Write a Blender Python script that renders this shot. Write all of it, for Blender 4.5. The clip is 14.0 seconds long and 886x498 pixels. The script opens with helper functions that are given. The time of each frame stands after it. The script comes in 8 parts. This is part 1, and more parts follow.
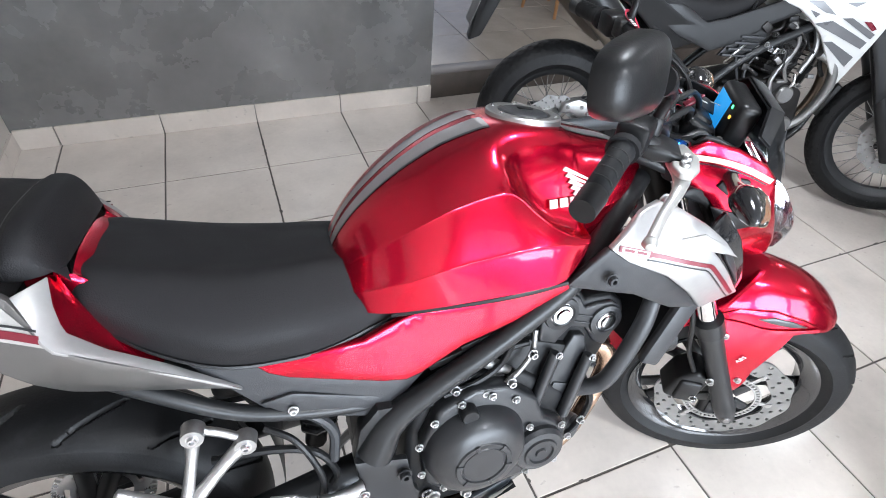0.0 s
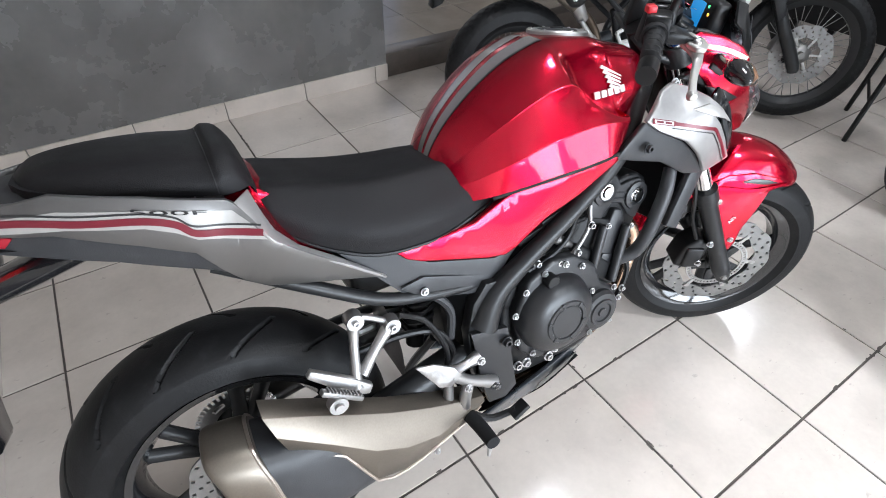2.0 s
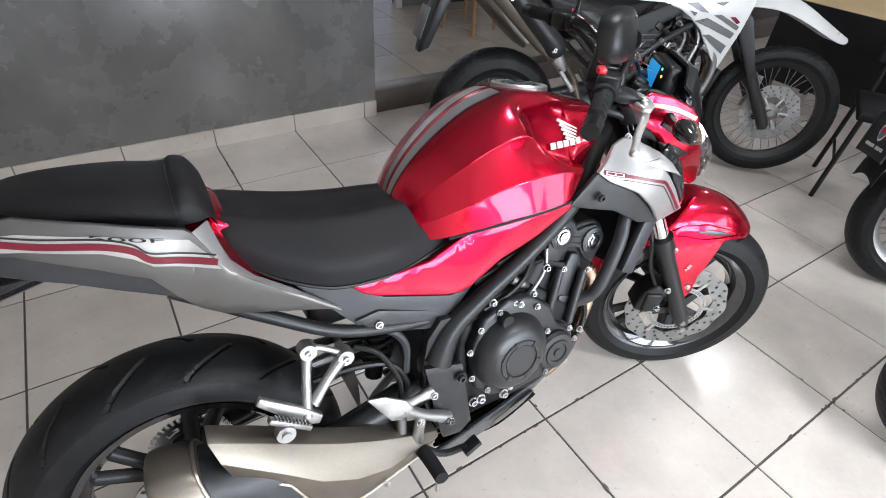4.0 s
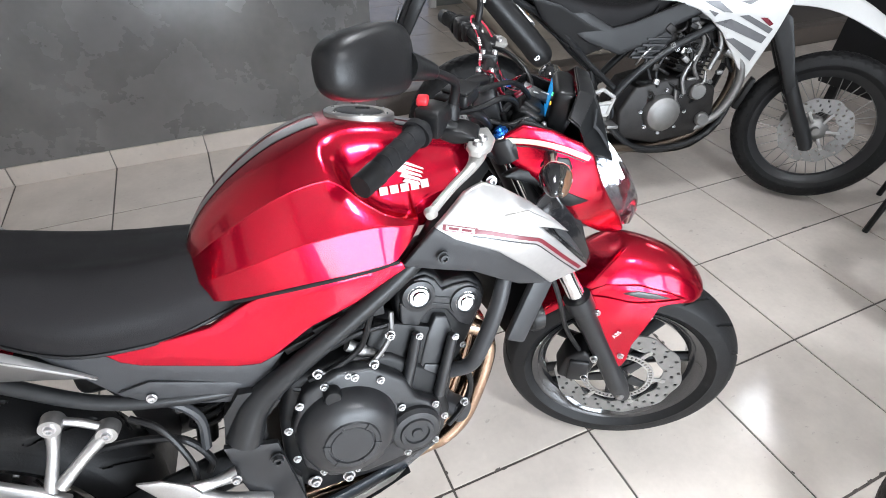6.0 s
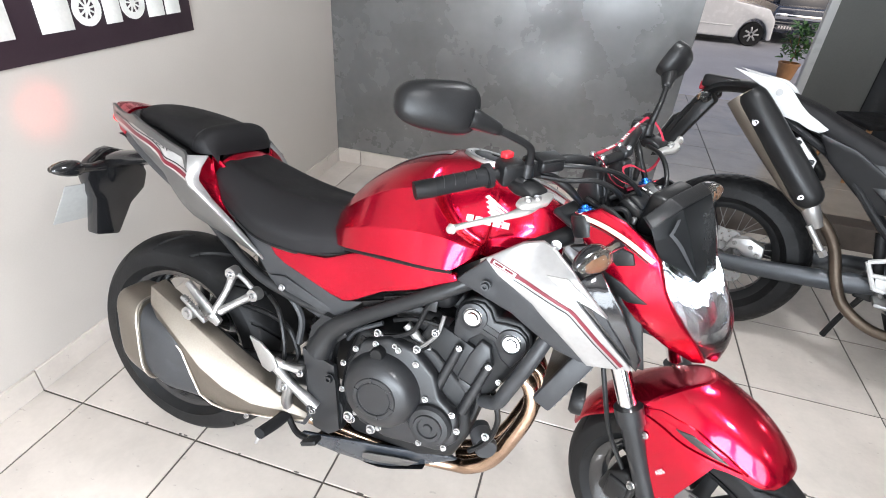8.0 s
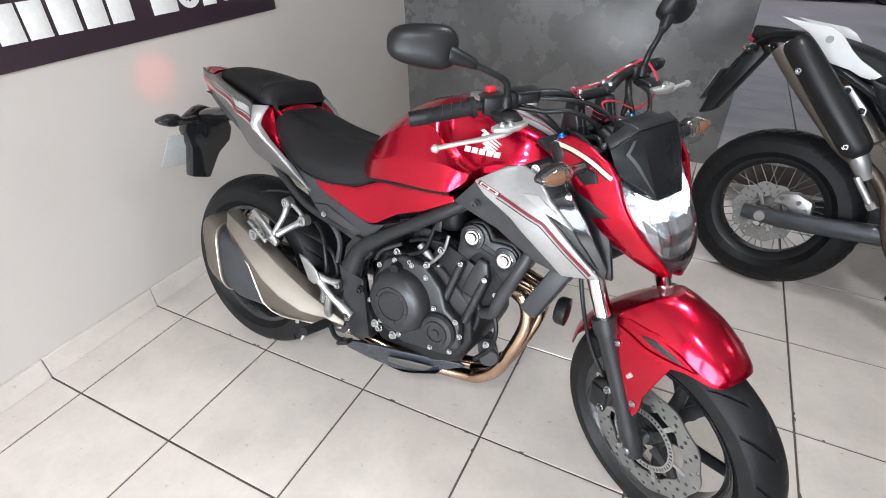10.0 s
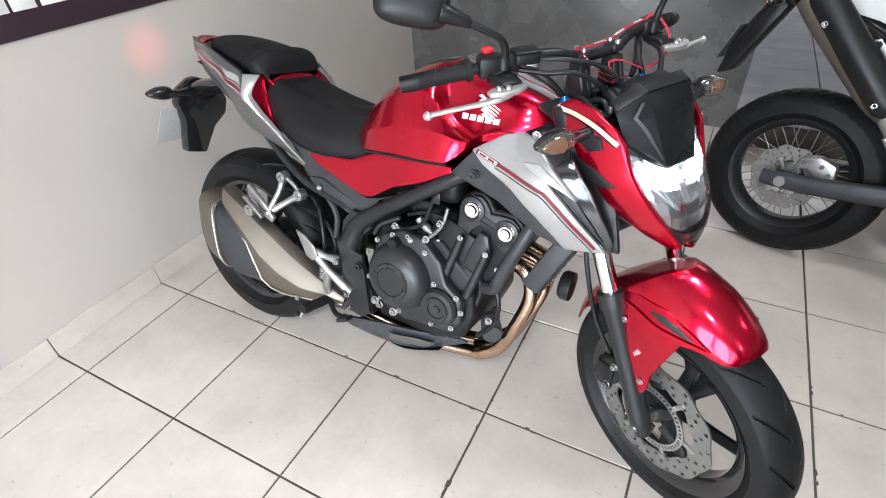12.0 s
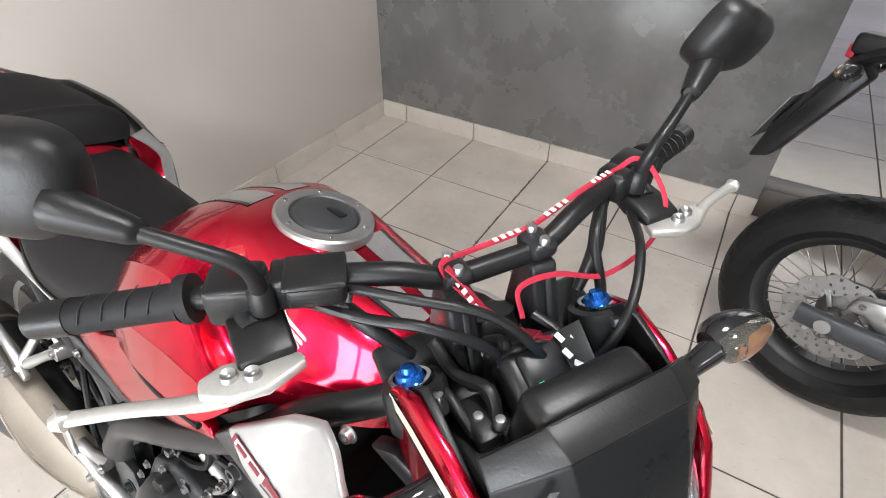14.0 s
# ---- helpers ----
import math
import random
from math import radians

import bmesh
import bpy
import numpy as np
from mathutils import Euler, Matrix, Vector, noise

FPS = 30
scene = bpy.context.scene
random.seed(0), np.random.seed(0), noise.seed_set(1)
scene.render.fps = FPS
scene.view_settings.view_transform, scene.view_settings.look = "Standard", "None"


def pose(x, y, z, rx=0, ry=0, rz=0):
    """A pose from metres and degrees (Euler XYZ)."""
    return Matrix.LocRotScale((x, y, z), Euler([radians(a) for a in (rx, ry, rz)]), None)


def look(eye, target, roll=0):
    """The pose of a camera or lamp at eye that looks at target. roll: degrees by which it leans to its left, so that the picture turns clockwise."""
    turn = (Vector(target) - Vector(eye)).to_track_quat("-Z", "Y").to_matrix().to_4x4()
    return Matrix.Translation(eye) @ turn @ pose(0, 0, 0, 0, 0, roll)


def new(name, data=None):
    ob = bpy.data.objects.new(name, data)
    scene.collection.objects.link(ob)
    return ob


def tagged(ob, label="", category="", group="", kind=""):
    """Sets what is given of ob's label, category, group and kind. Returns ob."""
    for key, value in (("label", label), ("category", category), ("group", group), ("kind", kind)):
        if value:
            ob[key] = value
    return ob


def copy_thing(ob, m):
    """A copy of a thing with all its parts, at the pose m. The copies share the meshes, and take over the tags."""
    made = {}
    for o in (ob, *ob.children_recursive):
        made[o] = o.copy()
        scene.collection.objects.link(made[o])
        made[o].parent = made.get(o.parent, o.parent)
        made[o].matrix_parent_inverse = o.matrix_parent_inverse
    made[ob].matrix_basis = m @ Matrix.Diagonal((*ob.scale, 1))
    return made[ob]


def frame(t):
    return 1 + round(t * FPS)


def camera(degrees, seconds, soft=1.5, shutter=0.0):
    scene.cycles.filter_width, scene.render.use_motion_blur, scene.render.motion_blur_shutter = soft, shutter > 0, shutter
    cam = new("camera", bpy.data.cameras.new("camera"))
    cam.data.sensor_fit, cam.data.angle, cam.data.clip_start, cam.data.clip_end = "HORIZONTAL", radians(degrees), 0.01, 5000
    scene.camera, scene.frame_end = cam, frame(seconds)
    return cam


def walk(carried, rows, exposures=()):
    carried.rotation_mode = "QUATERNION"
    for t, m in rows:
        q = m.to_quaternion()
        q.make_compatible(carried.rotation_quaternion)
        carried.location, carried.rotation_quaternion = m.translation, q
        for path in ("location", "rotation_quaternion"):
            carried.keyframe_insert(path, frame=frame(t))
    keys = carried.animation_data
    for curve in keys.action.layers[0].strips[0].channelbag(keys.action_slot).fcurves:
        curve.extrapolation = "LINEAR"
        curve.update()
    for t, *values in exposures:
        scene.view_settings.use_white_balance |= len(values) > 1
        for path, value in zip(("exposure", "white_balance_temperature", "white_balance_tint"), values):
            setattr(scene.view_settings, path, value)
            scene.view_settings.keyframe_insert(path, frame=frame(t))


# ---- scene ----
cam = camera(81.4, 14.0, 0.95)
PATH = [
    (0, (-0.079, -0.407, 1.398), (0.547, 0.943, 0.061), 4.9),
    (0.5, (-0.051, -0.521, 1.393), (0.527, 0.839, 0.045), 3.5),
    (1, (-0.14, -0.543, 1.378), (0.513, 0.803, 0.05), 4.0),
    (1.2, (-0.263, -0.523, 1.345), (0.454, 0.833, 0.061), 4.9),
    (1.5, (-0.376, -0.503, 1.354), (0.247, 0.846, 0.015), 1.6),
    (2, (-0.443, -0.516, 1.381), (0.386, 0.711, 0.038), 1.1),
    (2.5, (-0.466, -0.544, 1.426), (0.435, 0.649, 0.098), 1.4),
    (3, (-0.49, -0.557, 1.425), (0.469, 0.639, 0.141), 2.3),
    (3.2, (-0.486, -0.555, 1.417), (0.475, 0.65, 0.141), 2.5),
    (5.3, (-0.114, -0.628, 1.419), (0.556, 0.785, 0.171), 3.7),
    (5.5, (-0.059, -0.632, 1.423), (0.559, 0.796, 0.166), 1.9),
    (6, (0.131, -0.597, 1.402), (0.779, 0.811, 0.137), 1.0),
    (6.2, (0.225, -0.569, 1.412), (0.969, 0.811, 0.171), 2.2),
    (6.5, (0.354, -0.55, 1.438), (1.121, 0.848, 0.23), 3.3),
    (7, (0.532, -0.573, 1.427), (0.775, 1.039, 0.268), 2.5),
    (7.2, (0.575, -0.603, 1.435), (0.58, 1.024, 0.271), 3.3),
    (7.5, (0.574, -0.668, 1.444), (0.245, 0.959, 0.33), 2.0),
    (7.8, (0.563, -0.76, 1.454), (0.138, 0.875, 0.382), 3.6),
    (8, (0.539, -0.82, 1.439), (0.107, 0.82, 0.378), 4.0),
    (8.5, (0.561, -0.938, 1.417), (0.062, 0.658, 0.32), 2.7),
    (8.7, (0.605, -0.961, 1.422), (0.048, 0.617, 0.326), 2.4),
    (10.8, (0.863, -0.968, 1.43), (0.077, 0.471, 0.285), -2.5),
    (11, (0.862, -0.964, 1.43), (0.077, 0.471, 0.279), -2.6),
    (11.5, (0.861, -0.952, 1.423), (0.074, 0.474, 0.262), -3.1),
    (12, (0.838, -0.906, 1.402), (0.061, 0.484, 0.192), -3.3),
    (12.5, (0.785, -0.715, 1.379), (0.008, 0.595, 0.083), -5.1),
    (12.8, (0.785, -0.573, 1.377), (0.166, 0.815, 0.077), -4.8),
    (13, (0.779, -0.498, 1.353), (0.188, 0.911, 0.063), -4.1),
    (13.2, (0.799, -0.409, 1.363), (0.167, 0.996, 0.088), -2.8),
    (13.5, (0.791, -0.29, 1.368), (0.088, 1.075, 0.086), -0.8),
    (14, (0.748, -0.114, 1.386), (-0.032, 1.213, 0.109), 0.6),
]
walk(cam, [(t, look(eye, target, roll)) for t, eye, target, roll in PATH],
     [(0, 0.52, 6080, 10), (0.5, 0.38, 6080, 10), (1, 0.28, 6080, 10), (2, 0.13, 6150, 10), (2.5, 0.10, 6200, 10), (3.2, 0.10, 6250, 10), (5.5, 0.18, 6200, 10), (6, 0.32, 6250, 10), (6.5, 0.43, 6250, 10), (7, 0.52, 6300, 10), (7.5, 0.6, 6320, 10), (8, 0.56, 6350, 10), (8.5, 0.26, 6350, 10), (11, 0.05, 6280, 10),
      (12, 0.05, 6280, 10), (12.5, 0.05, 6250, 10), (13, 0.29, 6320, 10), (13.5, 0.3, 6500, 10), (14, 0.52, 6650, 10)])

# ---- light ----
world = bpy.data.worlds.new("world")
scene.world = world
world.use_nodes = True
wn = world.node_tree.nodes
sky = wn.new("ShaderNodeTexSky")
sky.sky_type, sky.sun_disc = "NISHITA", False
sky.air_density, sky.dust_density, sky.ozone_density = 0.7, 5.0, 0.5
sky.sun_elevation, sky.sun_rotation = radians(50), radians(150)
wn["Background"].inputs["Strength"].default_value = 0.15
world.node_tree.links.new(sky.outputs["Color"], wn["Background"].inputs["Color"])


def area(name, m, sx, sy, power, colour=(1, 1, 1), spread=180):
    lamp = bpy.data.lights.new(name, "AREA")
    lamp.shape, lamp.size, lamp.size_y, lamp.energy, lamp.color = "RECTANGLE", sx, sy, power, colour
    lamp.spread = radians(spread)
    ob = new(name, lamp)
    ob.matrix_world = m
    return ob


# daylight of the open shop front, behind the camera
for bx, watts in ((-0.02, 108), (1.26, 100), (2.54, 56), (3.82, 22)):
    area("shopfront_daylight", look((bx, -3.9, 1.20), (bx - 0.4, 0.5, 0.8)), 1.06, 1.66, watts, (0.86, 0.935, 1.0))
# daylight of the rear yard
area("yard_daylight", look((1.7, 6.3, 2.6), (1.6, 3.5, 0.2)), 2.4, 1.6, 24, (1.0, 0.93, 0.84))
# ceiling lamps; the two at y = -1.8 are added as unseen fill
for lx, ly, watts in ((3.9, 0.64, 7), (1.0, 0.4, 22), (3.8, -1.8, 12), (1.0, -1.8, 48)):
    area("ceiling_lamp_and_fill_light", look((lx, ly, 2.60), (lx, ly, 0)), 0.34, 0.34, watts, (0.97, 0.985, 1.0))
# the lit tail lamp of the red motorcycle, a hand's width from the wall
tail_beam = bpy.data.lights.new("tail_lamp_light", "SPOT")
tail_beam.energy, tail_beam.color, tail_beam.spot_size, tail_beam.spot_blend, tail_beam.shadow_soft_size = 1.6, (1.0, 0.10, 0.08), radians(46), 1.0, 0.01
new("tail_lamp_light", tail_beam).matrix_world = look((-0.785, 0.325, 0.922), (-1.075, 0.342, 0.885))

# ---- tools ----
def node_mat(name, colour, rough=0.5, metal=0.0, vary=0.12, scale=8.0, fine=90.0, bump=0.0, coat=0.0, grain=0.06, emit=None, alpha=1.0, ior=1.5, spec=0.5):
    """A surface with variation at two scales: large stains and fine grain."""
    m = bpy.data.materials.new(name)
    m.use_nodes = True
    nt = m.node_tree
    b = nt.nodes["Principled BSDF"]
    L = nt.links.new
    co = nt.nodes.new("ShaderNodeTexCoord")
    info = nt.nodes.new("ShaderNodeObjectInfo")
    off = nt.nodes.new("ShaderNodeVectorMath")
    off.operation = "MULTIPLY_ADD"
    L(info.outputs["Random"], off.inputs[0])
    off.inputs[1].default_value = (37.0, 17.0, 23.0)
    L(co.outputs["Object"], off.inputs[2])
    n1 = nt.nodes.new("ShaderNodeTexNoise")
    n1.inputs["Scale"].default_value, n1.inputs["Detail"].default_value, n1.inputs["Roughness"].default_value = scale, 5, 0.6
    n2 = nt.nodes.new("ShaderNodeTexNoise")
    n2.inputs["Scale"].default_value, n2.inputs["Detail"].default_value = fine, 3
    L(off.outputs[0], n1.inputs["Vector"])
    L(off.outputs[0], n2.inputs["Vector"])
    mix = nt.nodes.new("ShaderNodeMath")
    mix.operation = "MULTIPLY_ADD"
    L(n2.outputs["Fac"], mix.inputs[0])
    mix.inputs[1].default_value = grain / max(vary + grain, 1e-3)
    L(n1.outputs["Fac"], mix.inputs[2])
    ramp = nt.nodes.new("ShaderNodeMapRange")
    ramp.inputs["From Min"].default_value, ramp.inputs["From Max"].default_value = 0.35, 0.95
    ramp.inputs["To Min"].default_value, ramp.inputs["To Max"].default_value = 1 - vary - grain, 1 + vary + grain
    L(mix.outputs[0], ramp.inputs["Value"])
    col = nt.nodes.new("ShaderNodeVectorMath")
    col.operation = "SCALE"
    col.inputs[0].default_value = colour[:3]
    L(ramp.outputs[0], col.inputs["Scale"])
    L(col.outputs[0], b.inputs["Base Color"])
    rr = nt.nodes.new("ShaderNodeMapRange")
    rr.inputs["From Min"].default_value, rr.inputs["From Max"].default_value = 0.3, 0.7
    rr.inputs["To Min"].default_value, rr.inputs["To Max"].default_value = max(rough * 0.85, 0.0), min(rough * 1.2, 1.0)
    L(n1.outputs["Fac"], rr.inputs["Value"])
    L(rr.outputs[0], b.inputs["Roughness"])
    b.inputs["Metallic"].default_value = metal
    b.inputs["Coat Weight"].default_value = coat
    b.inputs["Coat Roughness"].default_value = 0.04
    b.inputs["IOR"].default_value = ior
    b.inputs["Specular IOR Level"].default_value = spec
    if bump:
        bn = nt.nodes.new("ShaderNodeBump")
        bn.inputs["Strength"].default_value, bn.inputs["Distance"].default_value = bump, 0.002
        L(n2.outputs["Fac"], bn.inputs["Height"])
        L(bn.outputs[0], b.inputs["Normal"])
    if emit:
        b.inputs["Emission Color"].default_value = (*emit[:3], 1)
        b.inputs["Emission Strength"].default_value = emit[3]
    return m


def glass_mat(name, colour=(1, 1, 1), rough=0.02, amount=1.0):
    m = node_mat(name, colour, rough, vary=0.02, grain=0.0)
    m.node_tree.nodes["Principled BSDF"].inputs["Transmission Weight"].default_value = amount
    return m


def thing(name, m, label, category, group="", kind=""):
    e = new(name)
    e.empty_display_size = 0.1
    e.matrix_world = m
    return tagged(e, label, category, group, kind)


def part(name, bm, material, parent=None, label="", m=None, smooth=40):
    """Links a bmesh as one mesh object, under a thing or a part."""
    me = bpy.data.meshes.new(name)
    bmesh.ops.recalc_face_normals(bm, faces=bm.faces)
    bm.to_mesh(me)
    bm.free()
    if smooth:
        me.shade_smooth()
        me.set_sharp_from_angle(angle=radians(smooth))
    me.materials.append(material)
    ob = new(name, me)
    if parent:
        ob.parent = parent
    if m is not None:
        ob.matrix_basis = m
    if label:
        ob["label"] = label
    return ob


def again(name, ob, parent, m):
    """The same mesh once more, as an object of its own."""
    o = new(name, ob.data)
    o.parent = parent
    o.matrix_basis = m
    return o


def cr(p0, p1, p2, p3, t):
    return 0.5 * ((2 * p1) + (p2 - p0) * t + (2 * p0 - 5 * p1 + 4 * p2 - p3) * t * t + (3 * p1 - p0 - 3 * p2 + p3) * t ** 3)


def spline(pts, per=6, closed=False):
    """A smooth run through the points."""
    P = [np.array(p, float) for p in pts]
    n = len(P)
    if n == 2 and not closed:
        return P
    out = []
    for i in range(n if closed else n - 1):
        if closed:
            a, b, c, d = P[i - 1], P[i], P[(i + 1) % n], P[(i + 2) % n]
        else:
            b, c = P[i], P[i + 1]
            a = P[i - 1] if i else 2 * b - c
            d = P[i + 2] if i + 2 < n else 2 * c - b
        out += [cr(a, b, c, d, k / per) for k in range(per)]
    if not closed:
        out.append(P[-1])
    return out


def tube(pts, r, n=10, per=6, closed=False, flat=1.0, cap=True):
    """A round or flattened bar along a smooth run; r: one radius or one for each point."""
    rs = r if isinstance(r, (list, tuple)) else [r] * len(pts)
    run = spline([(*p, q) for p, q in zip(pts, rs)], per, closed)
    bm = bmesh.new()
    rings = []
    up = None
    for i, p in enumerate(run):
        a = run[i - 1] if (i or closed) else p
        b = run[(i + 1) % len(run)] if (i + 1 < len(run) or closed) else p
        d = Vector((b - a)[:3]).normalized()
        if up is None:
            up = Vector((0, 0, 1)) if abs(d.z) < 0.9 else Vector((1, 0, 0))
        s = d.cross(up).normalized()
        up = s.cross(d).normalized()
        o = Vector(p[:3])
        rings.append([bm.verts.new(o + (s * math.cos(k * 2 * math.pi / n) + up * math.sin(k * 2 * math.pi / n) * flat) * p[3]) for k in range(n)])
    m = len(rings)
    for i in range(m if closed else m - 1):
        a, b = rings[i], rings[(i + 1) % m]
        for k in range(n):
            bm.faces.new((a[k], a[(k + 1) % n], b[(k + 1) % n], b[k]))
    if cap and not closed:
        bm.faces.new(rings[0])
        bm.faces.new(rings[-1])
    return bm


def lathe(profile, n=48, axis="Y", closed=False):
    """Turns a profile of (radius, place on the axis) round the axis."""
    bm = bmesh.new()
    rings = []
    for r, h in profile:
        ring = []
        for k in range(n):
            a = 2 * math.pi * k / n
            c, s = r * math.cos(a), r * math.sin(a)
            ring.append(bm.verts.new((c, h, s) if axis == "Y" else (c, s, h) if axis == "Z" else (h, c, s)))
        rings.append(ring)
    m = len(rings)
    for i in range(m if closed else m - 1):
        a, b = rings[i], rings[(i + 1) % m]
        for k in range(n):
            bm.faces.new((a[k], a[(k + 1) % n], b[(k + 1) % n], b[k]))
    if not closed:
        for ring, (r, h) in ((rings[0], profile[0]), (rings[-1], profile[-1])):
            if r > 1e-4:
                bm.faces.new(ring)
    bmesh.ops.remove_doubles(bm, verts=bm.verts, dist=1e-5)
    return bm


def bevel(bm, w, seg=2, angle=30):
    edges = [e for e in bm.edges if len(e.link_faces) == 2 and e.calc_face_angle(0) > radians(angle)]
    if w > 0 and edges:
        bmesh.ops.bevel(bm, geom=edges, offset=w, segments=seg, affect="EDGES", profile=0.5, clamp_overlap=True)
    return bm


def box(cx, cy, cz, sx, sy, sz, w=0.003, seg=2):
    bm = bmesh.new()
    bmesh.ops.create_cube(bm, size=1, matrix=Matrix.Translation((cx, cy, cz)) @ Matrix.Diagonal((sx, sy, sz, 1)))
    return bevel(bm, w, seg)


def prism(poly, y0, y1, w=0.004, seg=2):
    """A polygon of (x, z), from y0 to y1."""
    bm = bmesh.new()
    a = [bm.verts.new((x, y0, z)) for x, z in poly]
    b = [bm.verts.new((x, y1, z)) for x, z in poly]
    bm.faces.new(a)
    bm.faces.new(b[::-1])
    n = len(poly)
    for i in range(n):
        bm.faces.new((a[i], b[i], b[(i + 1) % n], a[(i + 1) % n]))
    bmesh.ops.recalc_face_normals(bm, faces=bm.faces)
    return bevel(bm, w, seg)


def plate(poly, depth, thick=0.006, cuts=3, w=0.002, rnd=0):
    """A curved panel: a polygon of (x, z) laid on y = depth(x, z), with thickness towards +y."""
    if rnd:
        poly = [(p[0], p[1]) for p in spline([(x, z) for x, z in poly], rnd, True)]
    bm = bmesh.new()
    f = bm.faces.new([bm.verts.new((x, 0, z)) for x, z in poly])
    bmesh.ops.triangulate(bm, faces=[f], quad_method="BEAUTY", ngon_method="BEAUTY")
    for _ in range(cuts):
        long = [e for e in bm.edges if e.calc_length() > 0.03]
        if long:
            bmesh.ops.subdivide_edges(bm, edges=long, cuts=1)
            bmesh.ops.triangulate(bm, faces=[g for g in bm.faces if len(g.verts) > 3])
    for v in bm.verts:
        v.co.y = depth(v.co.x, v.co.z)
    bmesh.ops.recalc_face_normals(bm, faces=bm.faces)
    rim = [e for e in bm.edges if len(e.link_faces) == 1]
    top = list(bm.faces)
    ext = bmesh.ops.extrude_face_region(bm, geom=top)
    for v in [g for g in ext["geom"] if isinstance(g, bmesh.types.BMVert)]:
        v.co.y += thick
    bmesh.ops.recalc_face_normals(bm, faces=bm.faces)
    if w:
        bevel(bm, w, 2, 50)
    return bm


def spread(pts):
    """A smooth depth through a few (x, z, y): a thin plate bent gently."""
    P = np.array(pts, float)
    n = len(P)
    d = np.hypot(P[:, None, 0] - P[None, :, 0], P[:, None, 1] - P[None, :, 1])
    K = np.where(d > 0, d * d * np.log(d + 1e-12), 0) + np.eye(n) * 2e-3
    T = np.c_[np.ones(n), P[:, :2]]
    A = np.block([[K, T], [T.T, np.zeros((3, 3))]])
    w = np.linalg.lstsq(A, np.r_[P[:, 2], 0, 0, 0], rcond=None)[0]

    def depth(x, z):
        r = np.hypot(P[:, 0] - x, P[:, 1] - z)
        return float((w[:n] * np.where(r > 0, r * r * np.log(r + 1e-12), 0)).sum() + w[n] + w[n + 1] * x + w[n + 2] * z)
    return depth


class Skin:
    """A smooth surface through a net of control points."""

    def __init__(self, rows):
        self.P = np.array(rows, float)

    def at(self, u, v):
        n, m = self.P.shape[:2]
        i, j = min(int(u), n - 2), min(int(v), m - 2)

        def row(k):
            k = max(0, min(n - 1, k))
            R = self.P[k]
            b, c = R[j], R[j + 1]
            a = R[j - 1] if j else 2 * b - c
            d = R[j + 2] if j + 2 < m else 2 * c - b
            return cr(a, b, c, d, v - j)
        b, c = row(i), row(i + 1)
        a = row(i - 1) if i else 2 * b - c
        d = row(i + 2) if i + 2 < n else 2 * c - b
        return cr(a, b, c, d, u - i)

    def normal(self, u, v):
        e = 1e-3
        n, m = self.P.shape[:2]
        du = self.at(min(u + e, n - 1), v) - self.at(max(u - e, 0), v)
        dv = self.at(u, min(v + e, m - 1)) - self.at(u, max(v - e, 0))
        k = np.cross(dv, du)
        return k / (np.linalg.norm(k) + 1e-12)

    def mesh(self, nu, nv, u0=0, u1=None, v0=0, v1=None, off=0.0, ends=False):
        n, m = self.P.shape[:2]
        u1 = n - 1 if u1 is None else u1
        v1 = m - 1 if v1 is None else v1
        bm = bmesh.new()
        g = [[bm.verts.new(self.at(u, v) + (self.normal(u, v) * off if off else 0)) for v in np.linspace(v0, v1, nv)] for u in np.linspace(u0, u1, nu)]
        for i in range(nu - 1):
            for j in range(nv - 1):
                bm.faces.new((g[i][j], g[i + 1][j], g[i + 1][j + 1], g[i][j + 1]))
        if ends:
            bm.faces.new(g[0])
            bm.faces.new(g[-1])
            bm.faces.new([r[0] for r in g] + [r[-1] for r in g[::-1]])
        return bm

    def decal(self, poly, off, thick=0.0006, cuts=2):
        """A thin sticker: a polygon of (u, v) on the surface."""
        bm = bmesh.new()
        f = bm.faces.new([bm.verts.new((u, v, 0)) for u, v in poly])
        bmesh.ops.triangulate(bm, faces=[f])
        for _ in range(cuts):
            bmesh.ops.subdivide_edges(bm, edges=list(bm.edges), cuts=1, use_grid_fill=True)
        for x in bm.verts:
            u, v = x.co.x, x.co.y
            x.co = self.at(u, v) + self.normal(u, v) * off
        return bm


def solid(bm, t):
    bmesh.ops.recalc_face_normals(bm, faces=bm.faces)
    bmesh.ops.solidify(bm, geom=list(bm.faces), thickness=t)
    return bm


def join(*bms):
    """One bmesh out of several, for pieces that are one casting."""
    out = bmesh.new()
    for b in bms:
        me = bpy.data.meshes.new("tmp")
        b.to_mesh(me)
        b.free()
        out.from_mesh(me)
        bpy.data.meshes.remove(me)
    return out


def moved(bm, m):
    bm.transform(m)
    return bm


def mirrored(bm):
    out = bm.copy()
    bmesh.ops.scale(out, vec=(1, -1, 1), verts=out.verts)
    bmesh.ops.reverse_faces(out, faces=out.faces)
    return out


def bolt_mesh(r=0.008, h=0.006):
    """A hexagon socket bolt, its head towards -y."""
    r *= 0.78
    b = lathe([(r * 0.45, -h * 0.35), (r * 0.5, -h), (r * 0.9, -h), (r, -h * 0.7), (r, 0)], 18)
    w = lathe([(r * 1.35, 0), (r * 1.35, -h * 0.2), (r, -h * 0.2)], 18)
    return join(b, w)


